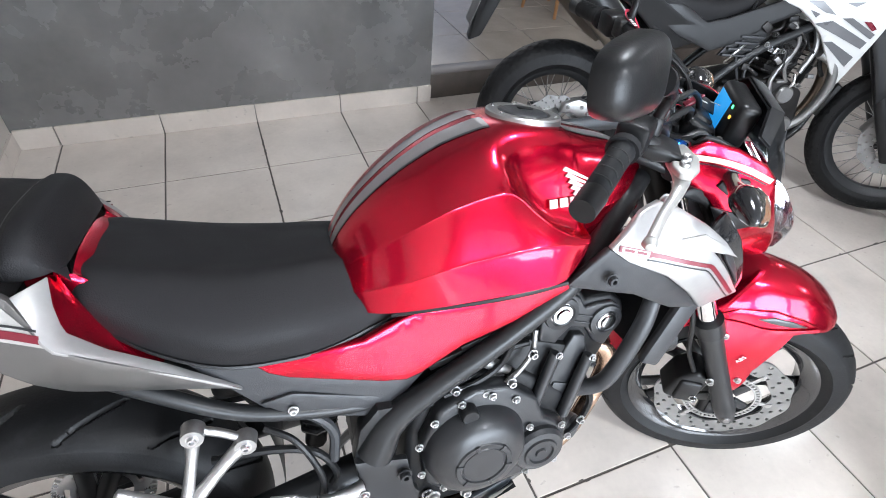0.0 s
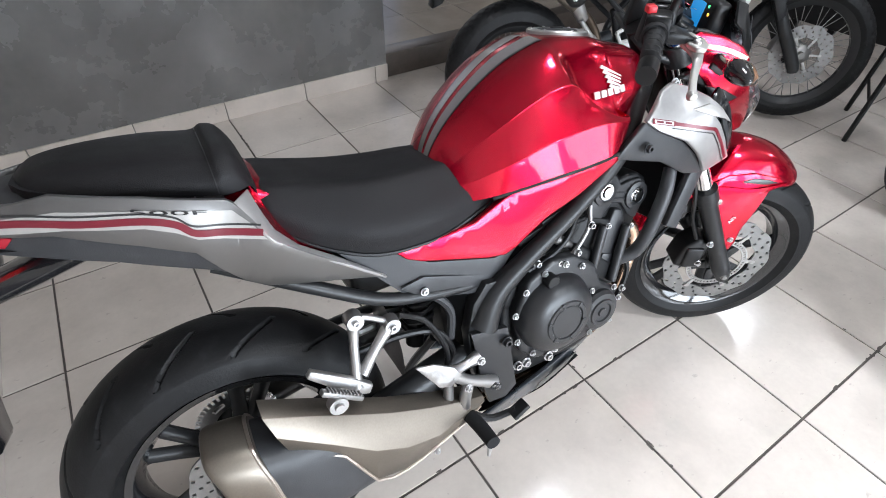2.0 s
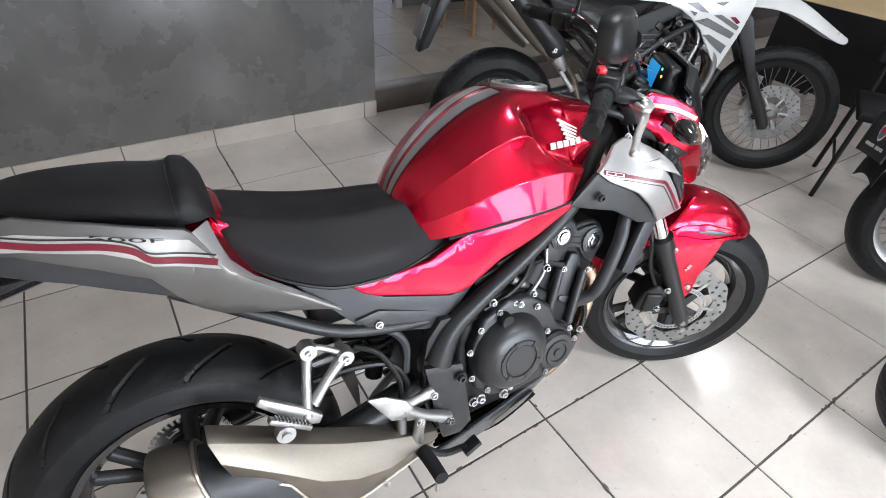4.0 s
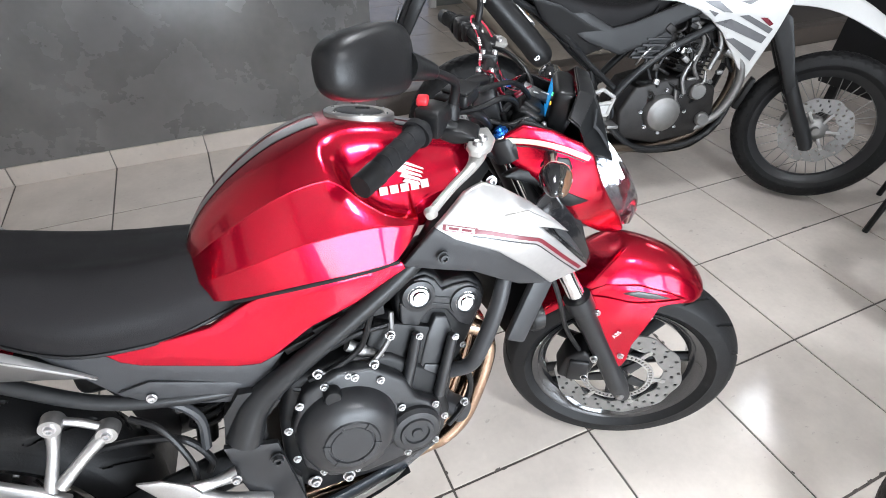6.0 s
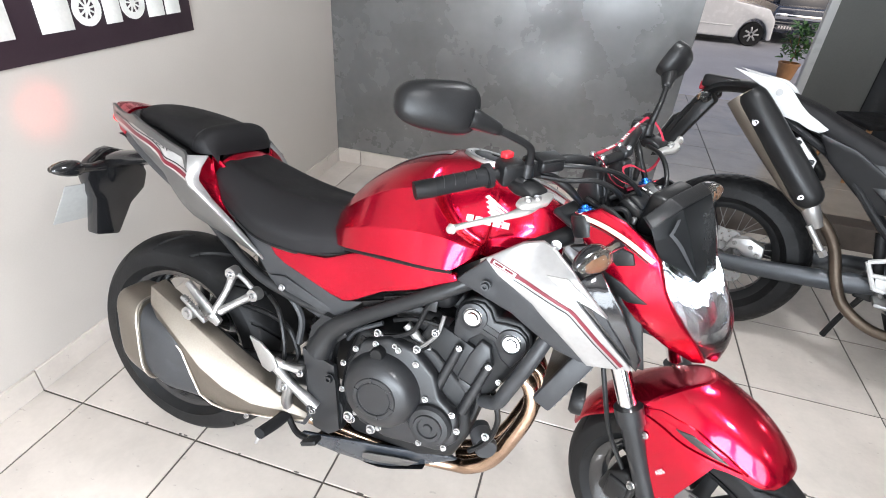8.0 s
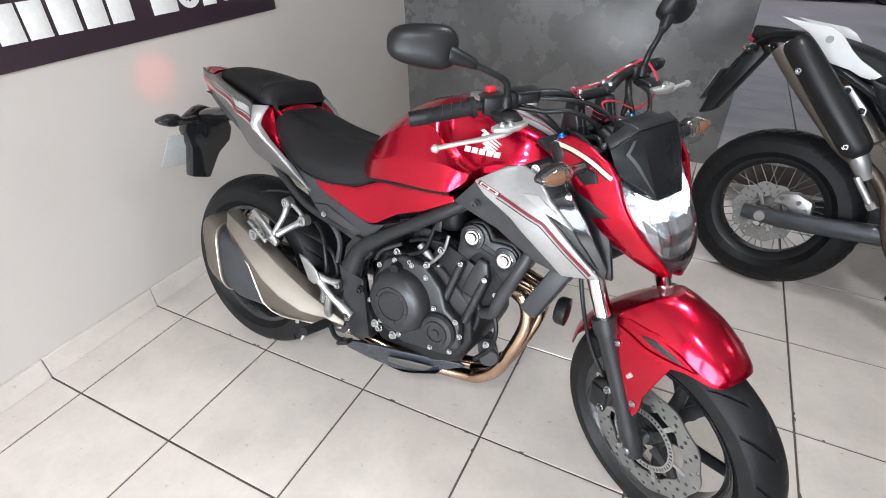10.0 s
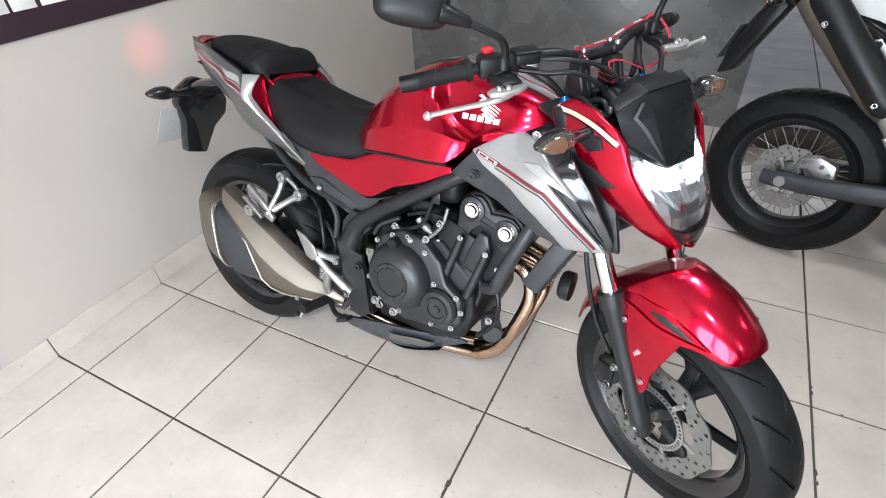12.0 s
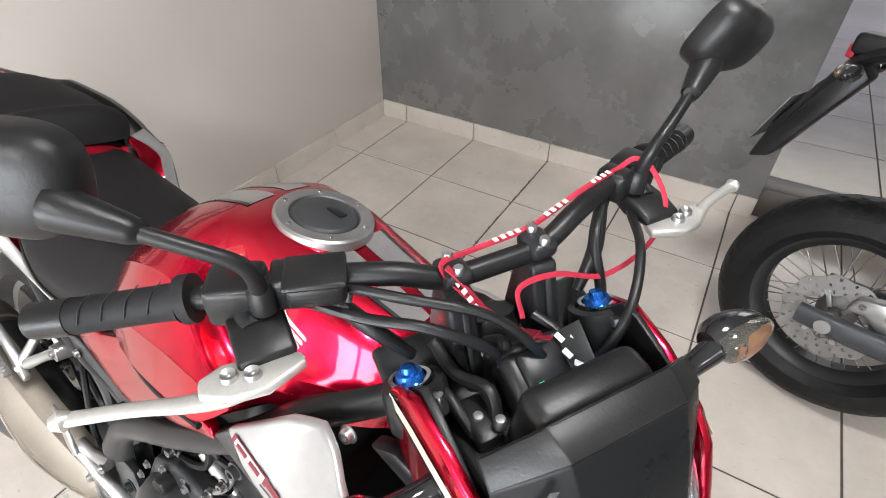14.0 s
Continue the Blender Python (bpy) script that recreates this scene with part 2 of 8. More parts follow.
# ---- materials ----
M_TILE = node_mat("glazed_tile", (0.575, 0.520, 0.470), 0.15, vary=0.11, scale=4.5, fine=60, grain=0.03, bump=0.03)
M_GROUT = node_mat("grout", (0.096, 0.084, 0.075), 0.9, vary=0.25, scale=12, bump=0.3)
M_TILER = node_mat("tan_glazed_tile", (0.36, 0.31, 0.26), 0.22, vary=0.12, scale=4.5, fine=60, grain=0.03, bump=0.03)
M_WALL = node_mat("painted_wall", (0.49, 0.45, 0.412), 0.75, vary=0.03, scale=2.5, fine=160, grain=0.02, bump=0.08)
M_CEIL = node_mat("ceiling_paint", (0.45, 0.44, 0.43), 0.85, vary=0.03, scale=2, grain=0.02)
M_CEMENT = node_mat("burnished_cement", (0.112, 0.112, 0.112), 0.26, vary=0.22, scale=3.2, fine=24, grain=0.10, bump=0.04, spec=1.0, coat=0.9)
M_CEMENT.node_tree.nodes["Principled BSDF"].inputs["Coat Roughness"].default_value = 0.2
M_STONE = node_mat("dark_stone", (0.075, 0.06, 0.05), 0.35, vary=0.2, scale=20, fine=200)
M_ASPHALT = node_mat("asphalt", (0.24, 0.245, 0.26), 0.7, vary=0.2, scale=1.2, fine=180, bump=0.5)
M_RED = node_mat("candy_red", (0.47, 0.0018, 0.023), 0.23, metal=0.9, vary=0.05, scale=3, fine=900, grain=0.12, coat=0.45)
M_RED.node_tree.nodes["Principled BSDF"].inputs["Coat IOR"].default_value = 1.5
M_REDP = node_mat("red_plastic", (0.3, 0.008, 0.02), 0.45, vary=0.05)
M_SILVER = node_mat("silver_paint", (0.165, 0.162, 0.159), 0.36, metal=0.85, vary=0.04, scale=4, fine=700, grain=0.06, coat=0.3)
M_GREYSTR = node_mat("grey_stripe", (0.22, 0.205, 0.205), 0.35, metal=0.3, vary=0.03, coat=0.6)
M_BLACK = node_mat("black_plastic", (0.0095, 0.0095, 0.010), 0.36, vary=0.2, scale=14, fine=300, bump=0.12, spec=0.28)
M_GREYP = node_mat("dark_grey_plastic", (0.030, 0.031, 0.0335), 0.42, vary=0.15, scale=10, fine=400, bump=0.18, spec=0.38)
M_GLOSSB = node_mat("gloss_black", (0.012, 0.012, 0.013), 0.12, vary=0.1, scale=6, coat=0.5)
M_FRAME = node_mat("frame_paint", (0.016, 0.0165, 0.0175), 0.33, vary=0.15, scale=12, fine=300, bump=0.06, spec=0.32)
M_ENGINE = node_mat("engine_paint", (0.017, 0.0175, 0.019), 0.34, vary=0.2, scale=18, fine=350, bump=0.08, spec=0.45)
M_VINYL = node_mat("seat_vinyl", (0.0095, 0.009, 0.0097), 0.55, vary=0.10, scale=9, fine=520, bump=0.35, spec=0.20)
M_RUBBER = node_mat("tyre_rubber", (0.0080, 0.0080, 0.0084), 0.50, vary=0.2, scale=9, fine=240, bump=0.25, spec=0.22)
M_GRIP = node_mat("grip_rubber", (0.01, 0.01, 0.011), 0.7, vary=0.15, bump=0.3, spec=0.24)
M_ALU = node_mat("cast_aluminium", (0.40, 0.395, 0.39), 0.36, metal=0.9, vary=0.08, scale=12, fine=300, bump=0.1)
M_ALUD = node_mat("dull_aluminium", (0.24, 0.235, 0.23), 0.45, metal=0.85, vary=0.15, scale=14, fine=200, bump=0.15)
M_STEEL = node_mat("steel", (0.55, 0.55, 0.56), 0.28, metal=1.0, vary=0.08, scale=20, fine=300)
M_CHROME = node_mat("chrome", (0.75, 0.75, 0.76), 0.08, metal=1.0, vary=0.03)
M_COPPER = node_mat("heat_tinted_steel", (0.50, 0.35, 0.255), 0.22, metal=1.0, vary=0.22, scale=9, fine=80)
M_MUFF = node_mat("brushed_muffler_steel", (0.190, 0.166, 0.138), 0.40, metal=0.8, vary=0.12, scale=5, fine=260, grain=0.08)
M_DISC = node_mat("brake_disc_steel", (0.24, 0.24, 0.236), 0.34, metal=0.8, vary=0.1, scale=30, fine=400)
M_PAN = node_mat("blue_grey_paint", (0.040, 0.046, 0.056), 0.28, metal=0.4, vary=0.06, coat=0.5)
M_WHITE = node_mat("white_plastic", (0.50, 0.50, 0.49), 0.3, vary=0.03, scale=5, grain=0.02, coat=0.3)
M_DECALR = node_mat("decal_red", (0.12, 0.004, 0.014), 0.3, vary=0.03, coat=0.15)
M_DECALB = node_mat("decal_black", (0.015, 0.015, 0.016), 0.3, vary=0.03, coat=0.15)
M_DECALG = node_mat("decal_grey", (0.10, 0.10, 0.105), 0.3, vary=0.08, coat=0.15)
M_DECALW = node_mat("decal_white", (0.55, 0.53, 0.51), 0.3, vary=0.03, coat=0.15)
M_CREAM = node_mat("decal_cream", (0.55, 0.49, 0.38), 0.3, vary=0.03, coat=0.5)
M_BLUE = node_mat("anodised_blue", (0.02, 0.14, 0.5), 0.25, metal=0.8)
M_AMBER = glass_mat("smoky_clear_lens", (0.80, 0.76, 0.68), 0.05, 0.95)
M_ORANGE = node_mat("orange_bulb", (0.26, 0.095, 0.025), 0.3)
M_LEVER = node_mat("satin_aluminium", (0.44, 0.43, 0.41), 0.38, metal=0.6, vary=0.08, scale=20, fine=300)
M_SMOKE = node_mat("smoked_screen", (0.008, 0.0085, 0.009), 0.28, vary=0.08, scale=6, spec=0.12)
M_LENS = glass_mat("clear_lens", (0.97, 0.98, 1.0), 0.015, 1.0)
M_ROTOR = node_mat("machined_rotor", (0.24, 0.236, 0.232), 0.38, metal=0.45, vary=0.1, scale=40, fine=400)
M_REFL = node_mat("reflector", (0.58, 0.60, 0.63), 0.2, metal=1.0, vary=0.05, scale=40)
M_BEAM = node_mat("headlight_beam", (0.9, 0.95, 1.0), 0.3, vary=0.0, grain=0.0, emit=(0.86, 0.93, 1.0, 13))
M_TAILL = node_mat("tail_lamp", (0.35, 0.01, 0.01), 0.15, vary=0.02, emit=(1.0, 0.02, 0.02, 1.6), coat=0.5)
M_LCD = node_mat("display_blue", (0.03, 0.2, 0.4), 0.2, vary=0.05, scale=60, emit=(0.02, 0.23, 0.55, 0.8))
M_GREENL = node_mat("green_tell_tale", (0.1, 0.6, 0.2), 0.3, emit=(0.1, 0.9, 0.3, 2))
M_AMBERL = node_mat("amber_tell_tale", (0.7, 0.3, 0.05), 0.3, emit=(1.0, 0.45, 0.05, 2))
M_STRAP = node_mat("red_strap", (0.34, 0.008, 0.03), 0.7, vary=0.1, fine=600, bump=0.4)
M_SIGN = node_mat("sign_board", (0.03, 0.016, 0.024), 0.5, vary=0.05)
M_SIGNW = node_mat("sign_white", (0.70, 0.69, 0.66), 0.5, vary=0.05)
M_CARD = node_mat("plate_cover", (0.02, 0.021, 0.023), 0.4, vary=0.1, spec=0.24)
M_WOOD = node_mat("light_wood", (0.55, 0.40, 0.22), 0.5, vary=0.15, scale=6, fine=60)
M_SWING = node_mat("grey_swingarm_paint", (0.045, 0.0492, 0.0552), 0.38, metal=0.3, vary=0.1, scale=12, bump=0.05)
M_PIPE = node_mat("browned_exhaust_steel", (0.1294, 0.1013, 0.0788), 0.34, metal=0.9, vary=0.25, scale=9, fine=80)
# darker copy of the engine paint, with the shade of the gaps put in
M_ENGB = node_mat("shade_black_casting", (0.007, 0.0072, 0.0078), 0.42, vary=0.2, scale=18, fine=300, bump=0.12, spec=0.3)
M_ENGD = node_mat("grimy_cast_alloy", (0.034, 0.032, 0.031), 0.42, metal=0.7, vary=0.3, scale=22, fine=160, bump=0.25)
# lighter muffler steel, for the light that the folded edges catch
M_FOLD = node_mat("fold_highlight", (0.42, 0.37, 0.32), 0.3, metal=0.8, vary=0.08)
# paler silver: the shroud's own tone, and the light caught by the tail ledge
M_EDGE = node_mat("light_silver_and_lit_ledge", (0.31, 0.303, 0.297), 0.36, metal=0.45, vary=0.03, coat=0.4)
# serves the pale tail graphic and the painted glint on the shroud fold
M_INLAY_GLINT = node_mat("pale_silver_graphic_and_glint", (0.36, 0.35, 0.335), 0.35, metal=0.35, vary=0.03, coat=0.6)
M_PLATE = node_mat("plate_enamel", (0.34, 0.34, 0.33), 0.4, vary=0.1)
M_WOODD = node_mat("brown_wood", (0.30, 0.15, 0.06), 0.45, vary=0.2, scale=9, fine=60)
M_LEAF = node_mat("leaf", (0.05, 0.12, 0.03), 0.5, vary=0.35, scale=9)
M_CARW = node_mat("car_paint_white", (0.48, 0.48, 0.47), 0.25, vary=0.02, coat=0.8)
M_CARB = node_mat("car_paint_dark", (0.02, 0.025, 0.04), 0.25, vary=0.05, coat=0.8)
M_GLASSD = node_mat("dark_glass", (0.02, 0.022, 0.025), 0.06, vary=0.05)
M_DOORG = node_mat("grey_door_paint", (0.088, 0.088, 0.082), 0.5, vary=0.08, scale=2)
M_BEIGE = node_mat("beige_paint", (0.48, 0.42, 0.34), 0.7, vary=0.05, scale=3)
M_MIRROR = node_mat("mirror_glass", (0.85, 0.86, 0.87), 0.01, metal=1.0, vary=0.0, grain=0.0)

def marks(m, scale, lo, hi, dark, stretch=1.0):
    """Scattered dark scuffs over a surface."""
    nt = m.node_tree
    b = nt.nodes["Principled BSDF"]
    base = b.inputs["Base Color"].links[0].from_socket
    co = nt.nodes.new("ShaderNodeTexCoord")
    geo = nt.nodes.new("ShaderNodeNewGeometry")
    mp = nt.nodes.new("ShaderNodeMapping")
    mp.inputs["Scale"].default_value = (1, stretch, 1)
    nt.links.new(geo.outputs["Position"], mp.inputs["Vector"])
    n = nt.nodes.new("ShaderNodeTexNoise")
    n.inputs["Scale"].default_value, n.inputs["Detail"].default_value, n.inputs["Roughness"].default_value = scale, 4, 0.55
    nt.links.new(mp.outputs[0], n.inputs["Vector"])
    r = nt.nodes.new("ShaderNodeMapRange")
    r.inputs["From Min"].default_value, r.inputs["From Max"].default_value = lo, hi
    r.inputs["To Min"].default_value, r.inputs["To Max"].default_value = 1.0, dark
    nt.links.new(n.outputs["Fac"], r.inputs["Value"])
    k = nt.nodes.new("ShaderNodeVectorMath")
    k.operation = "SCALE"
    nt.links.new(base, k.inputs[0])
    nt.links.new(r.outputs[0], k.inputs["Scale"])
    nt.links.new(k.outputs[0], b.inputs["Base Color"])


marks(M_TILE, 26.0, 0.66, 0.72, 0.80, 1.6)
marks(M_TILE, 2.2, 0.52, 0.70, 0.90)
marks(M_CEMENT, 1.4, 0.42, 0.66, 1.45)
marks(M_CEMENT, 9.0, 0.55, 0.85, 0.94)
marks(M_WALL, 1.1, 0.50, 0.70, 0.95)
marks(M_RUBBER, 30.0, 0.56, 0.70, 1.7)
marks(M_GREYP, 24.0, 0.58, 0.72, 1.3)

# ---- room ----
P = 0.45
X_WALL, Y_PANEL, PANEL_END, STEP = -1.075, 2.255, 0.985, 0.14


def slab(name, x0, x1, y0, y1, z0, z1, material, label="", w=0.004, category="wall"):
    ob = part(name, box((x0 + x1) / 2, (y0 + y1) / 2, (z0 + z1) / 2, x1 - x0, y1 - y0, z1 - z0, w), material)
    return tagged(ob, label, category, kind="structure")


floor = slab("floor", X_WALL - 0.05, 6.5, -4.3, 2.32, -0.12, -0.0035, M_GROUT, "glazed pale beige floor tiles with dark joints", category="floor")
rear_floor = slab("rear_floor", 0.6, 6.5, 2.32, 4.95, -0.9, STEP - 0.004, M_GROUT, "raised tan tile floor of the back room", category="floor")
slab("step", 0.955, 6.5, 2.285, 2.42, -0.05, STEP + 0.003, M_STONE, "dark brown stone step to the back room", category="step")
slab("wall_west", X_WALL - 0.15, X_WALL, -4.3, 5.2, -0.1, 2.85, M_WALL, "off-white painted plaster wall", 0.0)
slab("wall_north", X_WALL, PANEL_END, Y_PANEL, Y_PANEL + 0.13, 0.0, 2.80, M_CEMENT, "dark grey burnished cement wall with cloudy marks", 0.003)
slab("wall_rear", 2.14, 6.5, 4.05, 4.2, STEP - 0.05, 2.8, M_DOORG, "grey painted rear wall", 0.0)
# a flat dark slab stands in for the shade inside the doorway
slab("door_1", 2.60, 3.0, 4.03, 4.06, STEP, 2.3, M_GLASSD, "dark slab drawn for the shade in an open doorway of the rear wall", category="door")
slab("pillar", 3.04, 3.32, 3.93, 4.06, STEP, 2.8, M_BEIGE, "beige painted pillar", category="pillar")
slab("door_frame", 2.08, 2.14, 4.0, 4.06, STEP, 2.8, M_WHITE, "white painted metal door frame", category="door frame")
slab("wall_east", 6.5, 6.65, -4.3, 5.2, -0.1, 2.85, M_WALL, "off-white painted plaster wall", 0.0)
slab("wall_south_left", X_WALL - 0.15, -0.6, -4.3, -4.15, -0.1, 2.85, M_WALL, "off-white painted plaster wall", 0.0)
slab("wall_south_right", 5.4, 6.65, -4.3, -4.15, -0.1, 2.85, M_WALL, "off-white painted plaster wall", 0.0)
slab("wall_south_top", -0.6, 5.4, -4.3, -4.15, 2.65, 2.85, M_WALL, "off-white painted plaster wall", 0.0)
for x in (0.62, 1.90, 3.18, 4.46):
    slab("window_frame", x - 0.035, x + 0.035, -3.74, -3.66, 0.0, 2.65, M_GREYP, "dark metal post of the glazed shop front", 0.004, "window frame")
slab("window_transom", -0.6, 5.4, -3.735, -3.665, 2.05, 2.12, M_GREYP, "dark metal bar of the glazed shop front", 0.004, "window frame")
slab("ceiling", X_WALL - 0.15, 6.65, -4.3, 4.3, 2.8, 2.95, M_CEIL, "grey painted ceiling", 0.0, "ceiling")
slab("ground", -60, 60, 4.95, 120, -1.0, -0.75, M_ASPHALT, "grey asphalt of the yard", 0.0, "ground")
slab("pavement", -60, 60, -60, -4.3, -0.2, -0.02, M_ASPHALT, "grey asphalt in front of the shop", 0.0, "ground")
slab("wall_yard", -30, 40, 24, 24.3, -0.8, 4, M_BEIGE, "pale wall across the yard", 0.0)

# the panels at y = -1.8 are made up to go with the fill lights
for lx, ly in ((3.9, 0.64), (1.0, 0.4), (3.8, -1.8), (1.0, -1.8)):
    lamp = thing("ceiling_light", pose(lx, ly, 2.8), "square white ceiling light panel; the two nearest the shop front are added fill", "ceiling light", "ceiling lights")
    part("frame", join(box(0.19, 0, -0.03, 0.02, 0.40, 0.06), box(-0.19, 0, -0.03, 0.02, 0.40, 0.06), box(0, 0.19, -0.03, 0.36, 0.02, 0.06), box(0, -0.19, -0.03, 0.36, 0.02, 0.06)), M_WHITE, lamp)
    part("diffuser", box(0, 0, -0.185, 0.35, 0.35, 0.006), node_mat("light_panel", (0.9, 0.9, 0.88), 0.5, emit=(0.97, 0.98, 1, 9)), lamp, m=pose(0, 0, 0.17))

# wall sign, above and left of the motorcycle
sign = thing("wall_sign", pose(X_WALL, 0, 0), "dark plum shop sign with pale block lettering, on the wall", "sign")
part("board", box(0.006, -0.02, 1.185, 0.012, 2.136, 0.33, 0.002), M_SIGN, sign)
for y0, y1 in ((-0.92, -0.84), (-0.825, -0.745), (-0.73, -0.65), (-0.635, -0.555), (-0.47, -0.39), (-0.375, -0.295), (-0.28, -0.215), (-0.20, -0.132), (-0.119, -0.045), (-0.035, 0.036), (0.051, 0.132), (0.148, 0.228), (0.242, 0.325), (0.408, 0.519), (0.642, 0.708), (0.828, 0.905), (0.915, 0.988)):
    part("letter_block", box(0.014, (y0 + y1) / 2, 1.148, 0.004, y1 - y0, 0.108, 0.001), M_SIGNW, sign)
for y0 in (0.580, 0.766):
    ring = part("letter_ring", moved(lathe([(0.030, 0), (0.030, 0.004), (0.052, 0.004), (0.052, 0)], 36, "X", True), Matrix.Translation((0.012, y0, 1.148))), M_SIGNW, sign, "pale ring like a wheel")
    part("hub", moved(lathe([(0.0, 0.0), (0.0, 0.004), (0.010, 0.004), (0.010, 0)], 14, "X"), Matrix.Translation((0.012, y0, 1.148))), M_SIGNW, ring)
    for k in range(9):
        part("spoke", moved(box(0, 0, 0.020, 0.004, 0.005, 0.022, 0), Matrix.Translation((0.014, y0, 1.148)) @ pose(0, 0, 0, 40 * k)), M_SIGNW, ring)

# ---- shared parts of motorcycles ----
def tyre_mesh(R, r_in, width, n=520, grooves=0, slant=0.5, knob=0.0):
    """A tyre round the y axis; grooves: how many slanted grooves are cut on each side."""
    hw = width / 2
    prof = []
    for k in range(85):
        a = math.pi * (k / 84 - 0.5)
        y = hw * math.sin(a)
        crown = math.cos(a) ** 0.9
        prof.append((r_in + 0.03 + (R - r_in - 0.03) * crown if 9 < k < 75 else r_in + 0.03 * math.cos(a) / 0.36 * 1.0, y))
    prof = [(r_in - 0.004, -hw * 0.62), (r_in + 0.012, -hw * 0.80)] + [p for p in prof if p[0] > r_in + 0.02] + [(r_in + 0.012, hw * 0.80), (r_in - 0.004, hw * 0.62)]
    bm = bmesh.new()
    rings = []
    pitch = 2 * math.pi / max(grooves, 1)
    for r, y in prof:
        s = abs(y) / hw
        ring = []
        for k in range(n):
            a = 2 * math.pi * k / n
            rr = r
            if grooves and 0.10 < s < 0.86 and r > R - 0.055:
                ph = (a - slant * s ** 1.3 * pitch * 1.6 + (pitch / 2 if y > 0 else 0)) % pitch
                if abs(ph - pitch / 2) * R < 0.0046:
                    rr -= 0.007
            if knob and r > R - 0.05:
                ph = (a * R / 0.045 + (0.5 if int(s * 4) % 2 else 0)) % 1
                if ph < 0.22:
                    rr -= knob
            ring.append(bm.verts.new((rr * math.cos(a), y, rr * math.sin(a))))
        rings.append(ring)
    for a, b in zip(rings, rings[1:]):
        for k in range(n):
            bm.faces.new((a[k], a[(k + 1) % n], b[(k + 1) % n], b[k]))
    return bm


def holed_ring(r0, r1, rows, n, hole, thick, wave=0.0, waves=10):
    """A flat ring round the y axis with holes where hole(row, column) says so."""
    bm = bmesh.new()
    g = []
    for i in range(rows + 1):
        ring = []
        for k in range(n):
            a = 2 * math.pi * k / n
            r = r0 + (r1 - r0) * i / rows
            r += wave * math.cos(waves * a) * (1 if i == rows else -1 if i == 0 else 0.5 * (2 * i / rows - 1))
            ring.append(bm.verts.new((r * math.cos(a), 0, r * math.sin(a))))
        g.append(ring)
    for i in range(rows):
        for k in range(n):
            if not hole(i, k):
                bm.faces.new((g[i][k], g[i + 1][k], g[i + 1][(k + 1) % n], g[i][(k + 1) % n]))
    return solid(bm, thick)


def rim_mesh(r, hw, lip=0.012):
    return lathe([(r - 0.002, -hw), (r + lip, -hw - 0.004), (r + lip, -hw + 0.006), (r + 0.002, -hw + 0.012), (r - 0.012, -hw * 0.4), (r - 0.012, hw * 0.4), (r + 0.002, hw - 0.012),
                  (r + lip, hw - 0.006), (r + lip, hw + 0.004), (r - 0.002, hw), (r - 0.024, hw * 0.45), (r - 0.024, -hw * 0.45)], 72, "Y", True)


def cast_wheel(name, parent, m, R, width, r_in, grooves):
    """A black cast wheel with five split spokes."""
    w = part(name, tyre_mesh(R, r_in, width, grooves=grooves), M_RUBBER, parent, m=m, smooth=38)
    part("rim", rim_mesh(r_in - 0.010, width * 0.34), M_GLOSSB, w)
    part("hub", lathe([(0.0, -0.062), (0.022, -0.062), (0.024, -0.045), (0.040, -0.04), (0.044, -0.01), (0.044, 0.01), (0.040, 0.04), (0.024, 0.045), (0.022, 0.062), (0.0, 0.062)], 32), M_FRAME, w)
    first = None
    for k in range(5):
        for s in (-1, 1):
            if first is None:
                a = tube([(0.034, 0, 0.004), (0.10, 0, 0.014), (r_in - 0.022, 0, 0.036)], [0.019, 0.0135, 0.0125], 10, 4, flat=1.25)
                first = part("spoke", a, M_FRAME, w, m=pose(0, 0, 0, 0, 72 * k, 0))
            else:
                o = again("spoke", first, w, pose(0, 0, 0, 0, 72 * k, 0) @ (Matrix.Diagonal((1, 1, -1, 1)) if s < 0 else Matrix()))
    return w


def spoked_wheel(name, parent, m, R, width, r_in, spokes=36, knob=0.004, rim_mat=None, hub_r=0.045):
    w = part(name, tyre_mesh(R, r_in, width, n=260, knob=knob), M_RUBBER, parent, m=m, smooth=60)
    part("rim", rim_mesh(r_in - 0.008, width * 0.30, 0.010), rim_mat or M_FRAME, w)
    part("hub", lathe([(0.0, -0.07), (0.016, -0.07), (0.018, -0.045), (hub_r, -0.04), (hub_r + 0.006, -0.034), (hub_r - 0.01, -0.024), (hub_r - 0.01, 0.024), (hub_r + 0.006, 0.034), (hub_r, 0.04), (0.018, 0.045), (0.016, 0.07), (0.0, 0.07)], 28), M_ALUD, w)
    first = {}
    for k in range(spokes):
        side = 1 if k % 2 else -1
        lean = 1 if (k // 2) % 2 else -1
        key = (side, lean)
        if key not in first:
            d = 0.62 * lean
            first[key] = part("spoke", tube([(hub_r * math.cos(d), 0.034 * side, hub_r * math.sin(d)), (r_in - 0.026, 0.006 * side, 0)], 0.0019, 6), M_ALUD, w, m=pose(0, 0, 0, 0, 360 / spokes * k, 0))
        else:
            again("spoke", first[key], w, pose(0, 0, 0, 0, 360 / spokes * k, 0))
    return w


